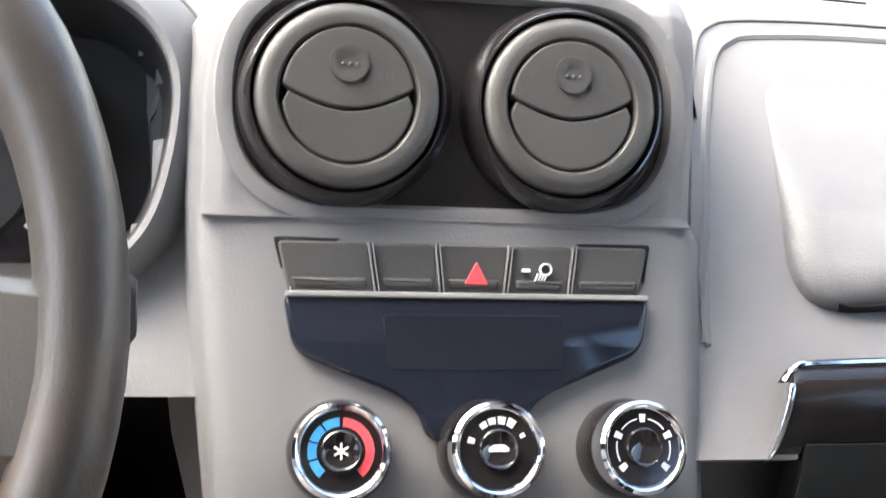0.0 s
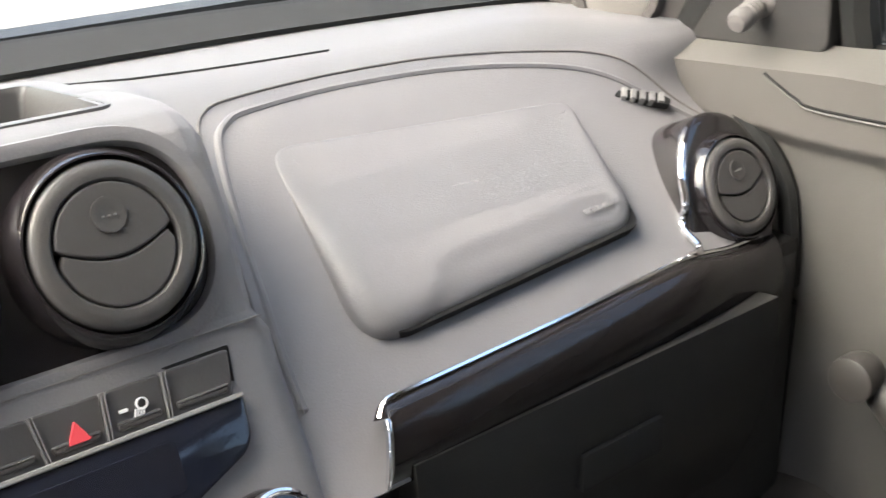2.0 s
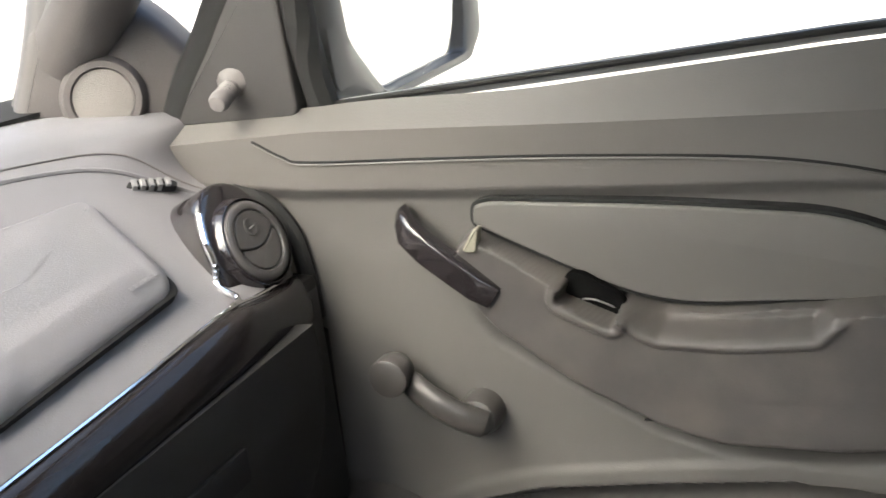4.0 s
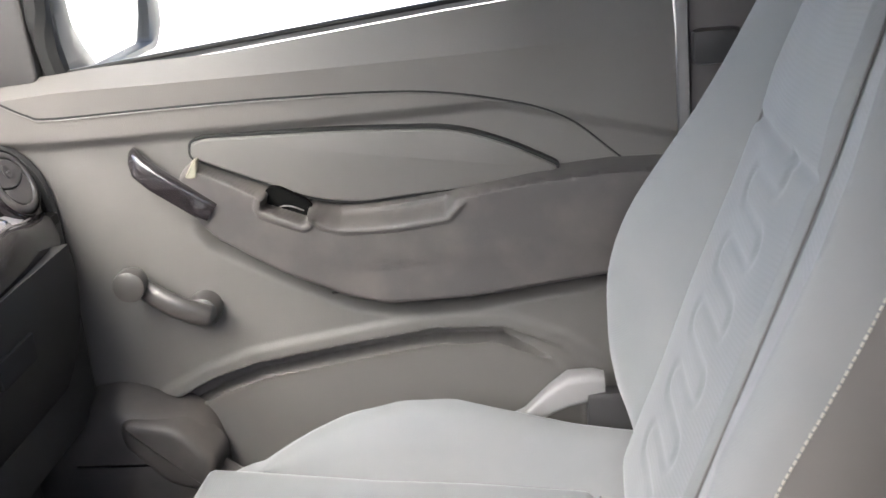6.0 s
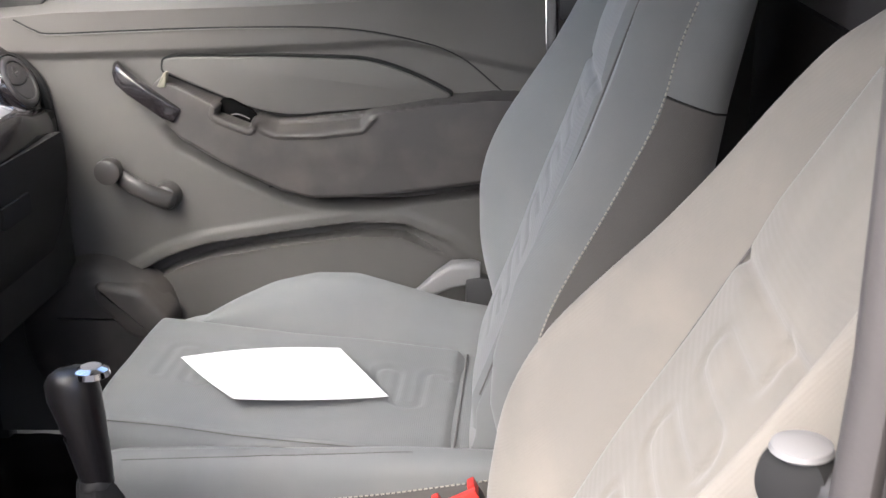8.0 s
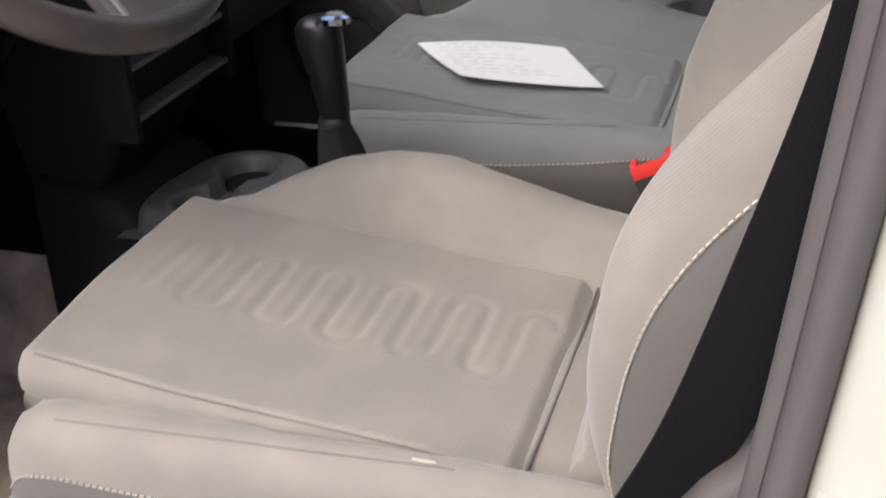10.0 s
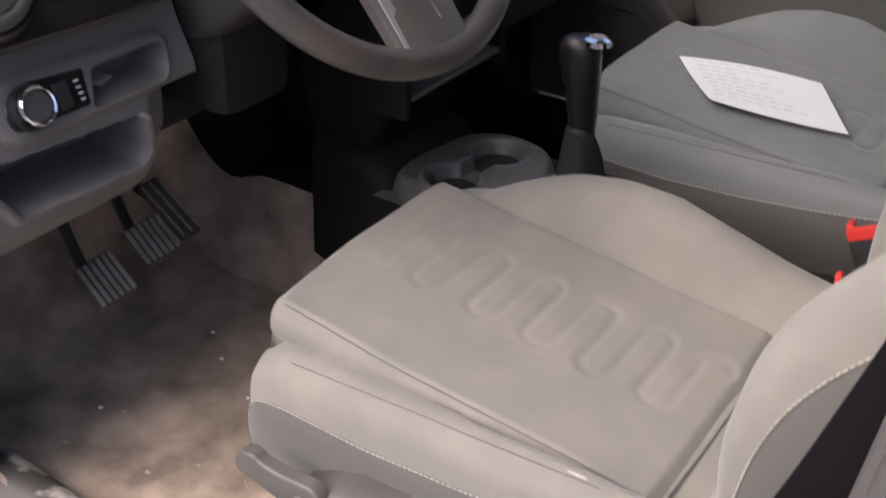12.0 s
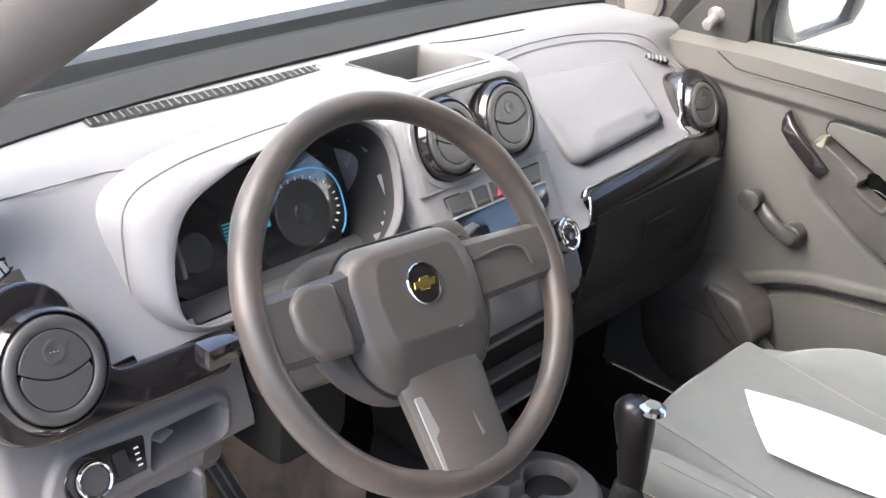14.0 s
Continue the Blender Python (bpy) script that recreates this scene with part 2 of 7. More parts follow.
def box(lo, hi, bevel=0.004, m=None, bm=None, seg=2):
    own = bmesh.new()
    bmesh.ops.create_cube(own, size=1)
    for v in own.verts:
        v.co = Vector([(lo[i] + hi[i]) / 2 + v.co[i] * (hi[i] - lo[i]) for i in range(3)])
    if bevel:
        bmesh.ops.bevel(own, geom=own.edges[:], offset=bevel, segments=seg, profile=0.6, affect="EDGES")
    if m:
        own.transform(m)
    if bm is None:
        return own
    me = bpy.data.meshes.new("tmp")
    own.to_mesh(me)
    own.free()
    bm.from_mesh(me)
    bpy.data.meshes.remove(me)
    return bm


def smooth_path(pts, n=8, closed=False):
    """Catmull-Rom through the points."""
    P = [Vector(p) for p in pts]
    k = len(P)
    out = []
    for i in range(k if closed else k - 1):
        p1, p2 = P[i], P[(i + 1) % k]
        p0 = P[i - 1] if (closed or i) else p1 * 2 - p2
        p3 = P[(i + 2) % k] if (closed or i + 2 < k) else p2 * 2 - p1
        for j in range(n):
            f = j / n
            out.append(0.5 * (2 * p1 + (p2 - p0) * f + (2 * p0 - 5 * p1 + 4 * p2 - p3) * f * f + (3 * p1 - p0 - 3 * p2 + p3) * f ** 3))
    if not closed:
        out.append(P[-1])
    return out


def tube(path, r, n=8, closed=False, flat=1.0, up=(0, 0, 1), bm=None):
    """A round (or flattened) bar along a path; r may be a list."""
    P = [Vector(p) for p in path]
    k = len(P)
    rings = []
    for i in range(k):
        a = P[i - 1] if (i or closed) else P[i]
        b = P[(i + 1) % k] if (i + 1 < k or closed) else P[i]
        d = (b - a).normalized()
        u = Vector(up)
        s = d.cross(u)
        if s.length < 1e-3:
            s = d.cross(Vector((1, 0, 0)))
        s.normalize()
        w = s.cross(d)
        ri = r[i] if isinstance(r, (list, tuple)) else r
        rings.append([P[i] + s * ri * math.cos(2 * math.pi * j / n) + w * ri * flat * math.sin(2 * math.pi * j / n) for j in range(n)])
    if closed:
        rings.append(rings[0])
        bm = loft(rings, False, False, bm=bm)
        bmesh.ops.remove_doubles(bm, verts=bm.verts, dist=1e-6)
        return bm
    return loft(rings, bm=bm)


def sheet(fn, us, vs, bm=None):
    """An open surface fn(u, v) over two lists."""
    bm = bm or bmesh.new()
    rows = [[bm.verts.new(fn(u, v)) for v in vs] for u in us]
    for a, b in zip(rows, rows[1:]):
        for i in range(len(vs) - 1):
            bm.faces.new((a[i], a[i + 1], b[i + 1], b[i]))
    return bm


def solid(bm, d):
    """Gives a sheet thickness."""
    bmesh.ops.recalc_face_normals(bm, faces=bm.faces)
    bmesh.ops.solidify(bm, geom=bm.faces[:], thickness=d)
    return bm


def span(a, b, n):
    return [a + (b - a) * i / (n - 1) for i in range(n)]


def sstep(x, a, b):
    f = max(0.0, min(1.0, (x - a) / (b - a)))
    return f * f * (3 - 2 * f)


def poly_dist(p, poly):
    """Signed distance of a 2D point to a polygon, below 0 inside."""
    d, inside = 1e9, False
    px, py = p
    j = len(poly) - 1
    for i in range(len(poly)):
        ax, ay = poly[j][0], poly[j][1]
        bx, by = poly[i][0], poly[i][1]
        ex, ey = bx - ax, by - ay
        f = max(0, min(1, ((px - ax) * ex + (py - ay) * ey) / (ex * ex + ey * ey + 1e-12)))
        d = min(d, math.hypot(px - ax - f * ex, py - ay - f * ey))
        if (ay > py) != (by > py) and px < ax + (py - ay) / (by - ay) * ex:
            inside = not inside
        j = i
    return -d if inside else d


def line_dist(p, pts):
    d = 1e9
    for a, b in zip(pts, pts[1:]):
        ex, ey = b[0] - a[0], b[1] - a[1]
        f = max(0, min(1, ((p[0] - a[0]) * ex + (p[1] - a[1]) * ey) / (ex * ex + ey * ey + 1e-12)))
        d = min(d, math.hypot(p[0] - a[0] - f * ex, p[1] - a[1] - f * ey))
    return d


def interp(pts, f):
    """A point along a polyline of stations (key, value...) at key f."""
    if f <= pts[0][0]:
        return pts[0][1:]
    for a, b in zip(pts, pts[1:]):
        if f <= b[0]:
            w = (f - a[0]) / (b[0] - a[0])
            return [x + (y - x) * w for x, y in zip(a[1:], b[1:])]
    return pts[-1][1:]


# ---- the setting ----
gb = bmesh.new()
bmesh.ops.create_grid(gb, x_segments=40, y_segments=40, size=400)
for v in gb.verts:
    v.co.z = -0.34
solo("ground", gb, GROUND, "pale concrete yard under the car", "ground", kind="structure")

wb = box((7.0, -14, -0.34), (7.3, 18, 3.4), 0.0)
solo("wall_yard", wb, WALLW, "plain white yard wall beyond the car", "wall", kind="structure")
# added out of view: blocks low skylight from the driver's side
wb = box((-3.7, -14, -0.34), (-3.4, 18, 1.5), 0.0)
solo("unseen_wall_near", wb, WALL_UNSEEN, "unseen wall added on the driver's side to shape the light", "wall", kind="structure")


def floor_pt(x, y):
    z = 0.015 + 0.006 * noise.noise(Vector((x * 9, y * 9, 0))) + 0.003 * noise.noise(Vector((x * 30, y * 30, 3)))
    z += 0.42 * sstep(y, 0.50, 0.86)
    z += 0.16 * (1 - sstep(abs(x - 0.02), 0.09, 0.15)) * (1 - sstep(y, 0.45, 0.6) * 0.3)
    z += 0.05 * sstep(abs(x), 0.60, 0.66)
    return Vector((x, y, z))


# passenger side and tunnel coloured near-black for the shade under the dash
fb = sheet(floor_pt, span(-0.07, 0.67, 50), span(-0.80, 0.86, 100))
solo("floor", fb, CARPET_SHADED, "carpet of the passenger footwell and tunnel, under-dash shade in its colour", "floor", kind="structure")
fb = sheet(floor_pt, span(-0.67, -0.07, 44), span(-0.80, 0.86, 100))
solo("floor", fb, CARPET, "dirty brown carpet floor of the driver footwell", "floor", kind="structure")

# roof, rear bulkhead, pillars and body side close the cab
rb = sheet(lambda x, y: Vector((x, y, 1.33 - 0.10 * (x / 0.66) ** 2 - 0.06 * ((y + 0.25) / 0.4) ** 2 * (0.5 if y < -0.25 else 1))),
           span(-0.62, 0.62, 24), span(-0.80, 0.16, 20))
solid(rb, 0.03)
solo("ceiling", rb, HEADLINER, "pale grey cloth headliner of the cab roof", "ceiling", kind="structure")

# near-black trim also stands for the dark gap behind the seats
bk = sheet(lambda x, z: Vector((x, -0.80 - 0.03 * z, z)), span(-0.68, 0.68, 8), span(0.0, 0.78, 8))
solid(bk, 0.03)
solo("wall_rear", bk, CARPET_SHADED, "dark trimmed rear bulkhead behind the seats", "wall", kind="structure")
bw = sheet(lambda x, z: Vector((x, -0.823 + 0.10 * (z - 0.78), z)), span(-0.68, 0.68, 4), span(0.78, 1.28, 4))
solid(bw, 0.02)
solo("wall_rear_upper", bw, PILLARP, "dark upper rear panel of the cab", "wall", kind="structure")


def pillar(name, pts, w, d, mat, label):
    b = tube(smooth_path(pts, 6), w, 10, flat=d, up=(0, 1, 0))
    return solo(name, b, mat, label, "pillar", kind="structure")


pillar("pillar_front_passenger", [(0.655, 0.56, 0.74), (0.645, 0.45, 0.88), (0.61, 0.22, 1.12), (0.57, 0.02, 1.30)], 0.045, 0.9, PILLARP,
       "dark grey plastic windscreen pillar trim")
pillar("pillar_front_driver", [(-0.71, 0.62, 0.76), (-0.70, 0.40, 0.890), (-0.69, 0.24, 0.992), (-0.68, 0.12, 1.072), (-0.655, 0.0, 1.16), (-0.63, -0.05, 1.22)], 0.045, 0.9, PILLARP,
       "dark grey plastic windscreen pillar trim")
hb = box((-0.60, 0.03, 1.22), (0.60, 0.13, 1.29), 0.02)
solo("windscreen_header", hb, PILLARP, "dark header trim above the windscreen", "trim", kind="structure")
rr = box((0.58, -0.78, 1.18), (0.66, 0.10, 1.28), 0.03)
solo("roof_rail_passenger", rr, PILLARP, "dark roof rail above the passenger door", "trim", kind="structure")
rr = box((-0.70, -0.78, 1.21), (-0.60, 0.10, 1.29), 0.03)
solo("roof_rail_driver", rr, PILLARP, "dark roof rail above the open driver door", "trim", kind="structure")

# windscreen
ws = sheet(lambda u, v: Vector((u * (0.66 - 0.10 * v), 0.64 - 0.56 * v - 0.05 * u * u, 0.79 + 0.46 * v)), span(-1, 1, 14), span(0, 1, 8))
solid(ws, 0.004)
wso = solo("window_1", ws, GLASS, "clear windscreen glass", "windscreen", kind="structure")
wso.visible_shadow = False
sb = solid(sheet(lambda x, v: Vector((x, 0.524 + 0.096 * v - 0.055 * (abs(x) / 0.67) ** 3, 0.8075 + 0.006 * v - 0.008 * (abs(x) / 0.67) ** 3)), span(-0.74, 0.74, 44), span(0, 1, 4)), 0.004)
solo("windscreen_seal", sb, RUBBER, "black rubber seal along the windscreen foot", "seal", kind="structure")
# bonnet beyond the glass
bo = sheet(lambda x, y: Vector((x, y, 0.74 - 0.16 * (y - 0.66) ** 2 - 0.06 * (x / 0.7) ** 2)), span(-0.72, 0.72, 16), span(0.66, 1.55, 14))
solid(bo, 0.02)
solo("bonnet", bo, PAINT, "cream painted bonnet in front of the windscreen", "bonnet", kind="structure")

# ---- dashboard ----
dash = thing("dashboard", (0, 0.45, 0.6), "grey grained plastic dashboard with round black vents", "dashboard")
PROFILE = [(0.0, 0.222, 0.618), (0.05, 0.238, 0.634), (0.5, 0.409, 0.776), (0.57, 0.440, 0.793), (0.75, 0.520, 0.803), (1.0, 0.640, 0.800)]


def dash_pt(x, s):
    a = [interp(PROFILE, min(1, max(0, s + d))) for d in (-0.03, 0, 0.03)]
    y, z = sum(p[0] for p in a) / 3, sum(p[1] for p in a) / 3
    end = sstep(abs(x), 0.50, 0.68)
    y -= 0.07 * end * sstep(s, 0.35, 0.6)
    z -= 0.012 * end
    # the flank rises to the centre stack and to the instrument hood
    k = sstep(x, -0.20, -0.09) * (1 - sstep(x, 0.12, 0.185)) * sstep(s, 0.1, 0.35) * (1 - sstep(s, 0.5, 0.72))
    y -= 0.030 * k
    z += 0.030 * k
    return Vector((x, y, z))


us, vs = span(-0.70, 0.66, 137), span(0, 1, 46)
TRAY = (-0.048, 0.108, 0.352, 0.478)
db = bmesh.new()
grid = [[db.verts.new(dash_pt(u, v)) for v in vs] for u in us]
for i in range(len(us) - 1):
    for j in range(len(vs) - 1):
        db.faces.new((grid[i][j], grid[i][j + 1], grid[i + 1][j + 1], grid[i + 1][j]))
cut = [f for f in db.faces if TRAY[0] < f.calc_center_median().x < TRAY[1] and TRAY[2] < f.calc_center_median().y < TRAY[3]]
HOOD_IN = [(-0.478, 0.674), (-0.470, 0.722), (-0.438, 0.765), (-0.380, 0.787), (-0.317, 0.799), (-0.200, 0.802), (-0.156, 0.794), (-0.131, 0.763), (-0.138, 0.708), (-0.160, 0.678), (-0.20, 0.662), (-0.30, 0.655), (-0.41, 0.653), (-0.458, 0.658)]
HOOD_OUT = [(-0.505, 0.690), (-0.503, 0.738), (-0.484, 0.786), (-0.425, 0.806), (-0.330, 0.815), (-0.190, 0.818), (-0.134, 0.808), (-0.108, 0.768), (-0.116, 0.702), (-0.142, 0.668), (-0.195, 0.650), (-0.30, 0.643), (-0.415, 0.642), (-0.472, 0.650)]
HOOD = HOOD_IN
for f in db.faces:
    c = f.calc_center_median()
    # seen along the slope of the instrument hood
    d = (Vector((c.x, c.y, c.z)) - Vector((-0.33, 0.290, 0.735))).dot(Vector((0, 0.905, -0.425)))
    z = c.z + d * 0.425
    if poly_dist((c.x, z), HOOD) < 0.0 and d < 0.13:
        cut.append(f)
FASCIA = [(-0.586, 0.700), (-0.578, 0.664), (-0.570, 0.648), (-0.545, 0.6455), (-0.50, 0.6445), (-0.468, 0.6425), (-0.448, 0.627), (-0.437, 0.612), (-0.446, 0.604), (-0.52, 0.604), (-0.595, 0.607), (-0.66, 0.608), (-0.705, 0.625), (-0.712, 0.70), (-0.67, 0.752), (-0.610, 0.748)]
for f in db.faces:
    c = f.calc_center_median()
    if c.x > 0.625 and c.z < 0.70 or c.x > 0.565 and c.z < 0.650 or c.x < -0.40 and c.z < 0.648:
        cut.append(f)
    if c.x < -0.39 and c.z < 0.76 and poly_dist((c.x, c.z), FASCIA) < -0.004:
        cut.append(f)
cut = list(set(cut))
bmesh.ops.delete(db, geom=cut, context="FACES")
part("upper_panel", db, DASH, dash)

N1 = Vector((0, -0.905, 0.425))
S1 = basis((0.0215, 0.2855, 0.7595), (1, 0, 0), N1)      # plane of the two middle vents
N2 = Vector((0, -0.824, 0.567))
S2 = basis((0.0235, 0.206, 0.624), (1, 0, 0), N2)      # plane of the lower controls


def stack_row(y, z, n, left, right, flare):
    """One row across the centre stack, with rounded shoulders falling to the dash."""
    n = Vector((0, *n)).normalized()
    o = Vector((0, y, z))
    pts = []
    for x, d in ((left - flare, -0.100), (left - flare * 0.45, -0.045), (left - 0.010, -0.014), (left - 0.002, -0.004), (left + 0.008, 0.0)):
        pts.append(o + Vector((x, 0, 0)) + n * d)
    for f in (0.1, 0.25, 0.5, 0.75, 0.9):
        pts.append(o + Vector((left + 0.008 + (right - left - 0.016) * f, 0, 0)) + n * 0.0015 * math.sin(f * math.pi))
    for x, d in ((right - 0.008, 0.0), (right + 0.002, -0.004), (right + 0.010, -0.014), (right + flare * 0.45, -0.045), (right + flare, -0.100)):
        pts.append(o + Vector((x, 0, 0)) + n * d)
    return pts


STACK = [(0.0, 0.262, 0.709, -0.905, 0.425, -0.112, 0.138, 0.030), (0.45, 0.286, 0.761, -0.905, 0.425, -0.112, 0.141, 0.034),
         (0.75, 0.302, 0.795, -0.89, 0.45, -0.108, 0.141, 0.040), (0.85, 0.312, 0.808, -0.75, 0.66, -0.102, 0.141, 0.044),
         (0.92, 0.326, 0.8155, -0.4, 0.9, -0.098, 0.141, 0.048), (1.0, 0.352, 0.8185, -0.1, 1, -0.094, 0.141, 0.05),
         (1.1, 0.388, 0.816, 0.05, 1, -0.090, 0.141, 0.05)]


def stack_at(f):
    y, z, a_, b_, l_, r_, w_ = interp(STACK, f)
    return stack_row(y, z, (a_, b_), l_, r_, w_)


def finer(row, k=4):
    out = []
    for p, q in zip(row, row[1:]):
        out += [p + (q - p) * i / k for i in range(k)]
    return out + [row[-1]]


PANEL = rounded([(-0.1205, -0.053), (0.1085, -0.053), (0.1085, 0.055), (-0.1205, 0.055)], 0.0535, 12)
stk_ = loft([finer(stack_at(f), 6) for f in span(0, 1.1, 70)], closed=False)
S1I = S1.inverted()
gone = []
for f in stk_.faces:
    c = S1I @ f.calc_center_median()
    p = f.calc_center_median()
    if abs(c.z) < 0.02 and poly_dist((c.x, c.y), PANEL) < 0.004 or TRAY[0] < p.x < TRAY[1] and p.y > TRAY[2]:
        gone.append(f)
bmesh.ops.delete(stk_, geom=gone, context="FACES")
part("centre_console_top", stk_, DASH, dash)
tb = bmesh.new()
for xa, xb in ((-0.092, TRAY[0]), (TRAY[1], 0.150)):
    sheet(lambda u, v: Vector((xa + (xb - xa) * u, 0.388 + 0.13 * v, 0.8160 - 0.0135 * v - (0.010 * (1 - u) ** 3 if xa < 0 else 0.010 * u ** 3))), span(0, 1, 8), span(0, 1, 8), bm=tb)
sheet(lambda u, v: Vector((TRAY[0] + (TRAY[1] - TRAY[0]) * u, TRAY[3] + 0.040 * v, 0.8065 - 0.0040 * v)), span(0, 1, 6), span(0, 1, 4), bm=tb)
part("tray_surround", tb, DASH, dash)
tray_out = rounded([(TRAY[0] - 0.004, TRAY[2] - 0.006), (TRAY[1] + 0.004, TRAY[2] - 0.006), (TRAY[1], TRAY[3] + 0.002), (TRAY[0] + 0.006, TRAY[3] + 0.002)], 0.012, 5)
tm = Matrix(((1, 0, 0, 0), (0, 1, 0, 0), (0, -0.085, 1, 0.8180 + 0.352 * 0.085), (0, 0, 0, 1)))
rings = [[tm @ Vector((p.x, p.y, z)) for p in inset(tray_out, d)] for z, d in ((-0.003, -0.003), (0.0015, -0.001), (0.0015, 0.002), (-0.004, 0.005), (-0.045, 0.012))]
part("storage_tray", loft(rings, cap0=False), VENT, dash, "dark open storage tray in the dash top")

# black oval panel behind the vents
part("vent_panel", plate(inset(PANEL, -0.002), S1 @ Matrix.Translation((0, 0, -0.0045)), 0.02, 0.0005, 0.0), GLOSS, dash, "gloss black panel behind the twin vents")
rings = [[S1 @ Vector((p.x, p.y, z)) for p in inset(PANEL, d)] for z, d in ((-0.004, -0.0115), (0.0012, -0.0100), (0.0019, -0.006), (0.0012, -0.0020), (-0.0015, -0.0004), (-0.007, 0.0006))]
part("vent_panel_lip", loft(rings, cap0=False, cap1=False), DASH, dash)


def vent(m, r, parent, turn=0.0):
    """A round swivelling air vent: gloss collar, inner ring, two flaps with a smile-shaped split."""
    v = part("air_vent", lathe([(r * 1.01, -0.022), (r * 1.01, -0.006), (r * 1.00, -0.0030), (r * 0.965, 0.0018), (r * 0.93, 0.0058), (r * 0.905, 0.0078), (r * 0.885, 0.0080), (r * 0.872, 0.005), (r * 0.865, -0.004), (r * 0.85, -0.012)],
                               m, 64, cap0=False, cap1=False), GLOSS, parent, "round black air vent with closed flaps")
    part("inner_ring", lathe([(r * 0.855, -0.014), (r * 0.855, 0.003), (r * 0.840, 0.0075), (r * 0.800, 0.0098), (r * 0.720, 0.0106), (r * 0.655, 0.0102), (r * 0.632, 0.0088), (r * 0.625, 0.004), (r * 0.615, -0.004), (r * 0.2, -0.004)],
                             m, 64, cap0=False), VENT, v)
    q = m @ Matrix.Rotation(turn, 4, "Z") @ Matrix.Translation((0, 0, 0.0064))
    R, n = r * 0.622, 24
    a0, a1 = radians(8), radians(172)
    arc = [Vector((R * math.cos(a0 + (a1 - a0) * i / n) * 0.97, R * math.sin(a0 + (a1 - a0) * i / n))) for i in range(n + 1)]
    smile = [Vector((-R * 0.955 + 2 * R * 0.955 * i / n, R * 0.10 - R * 0.30 * math.sin(math.pi * i / n))) for i in range(1, n)]
    part("flap", plate(arc + smile, q, 0.006, 0.0015, 0.0035), VENT, v)
    arc2 = [Vector((R * math.cos(math.pi + (a1 - a0) * i / n + a0) * 0.97, R * math.sin(math.pi + (a1 - a0) * i / n + a0))) for i in range(n + 1)]
    smile2 = [Vector((R * 0.955 - 2 * R * 0.955 * i / n, R * 0.07 - R * 0.30 * math.sin(math.pi * i / n))) for i in range(1, n)]
    part("flap", plate(arc2 + smile2, q, 0.006, 0.0015, 0.0030), VENT, v)
    d = q @ Matrix.Translation((0, R * 0.47, 0.0036))
    part("finger_dimple", lathe([(R * 0.30, -0.002), (R * 0.29, 0.0010), (R * 0.25, 0.0012), (R * 0.15, 0.0002), (R * 0.02, -0.0002)], d, 32), VENT, v)
    for k in (-1, 0, 1):
        part("dot", lathe([(0.0007, -0.001), (0.0007, 0.0012), (0.0003, 0.0015)], d @ Matrix.Translation((k * R * 0.10, -R * 0.02, 0)), 8), GREY_TRIM, v)
    return v


vent(S1 @ Matrix.Translation((-0.0655, 0, 0.005)), 0.0550, dash)
vent(S1 @ Matrix.Translation((0.0505, 0, 0.005)), 0.0545, dash)

# button row below the vents
lip = rounded([(-0.136, -0.0600), (0.124, -0.0600), (0.124, -0.0612), (-0.136, -0.0612)], 0.0003, 1)
part("seam", plate(lip, S1, 0.004, 0.0002, 0.0019), DASH_LOW, dash)
CUTS = [(-0.0985, -0.053), (-0.0515, -0.0185), (-0.017, 0.0205), (0.0225, 0.0550), (0.0570, 0.0970)]
TOP, BOT = -0.0725, -0.099
well = rounded([(-0.1005, TOP + 0.002), (0.0990, TOP + 0.002), (0.0950, BOT - 0.002), (-0.0935, BOT - 0.002)], 0.002, 3)
part("button_well", plate(well, S1, 0.01, 0.0005, 0.0010), RUBBER, dash)
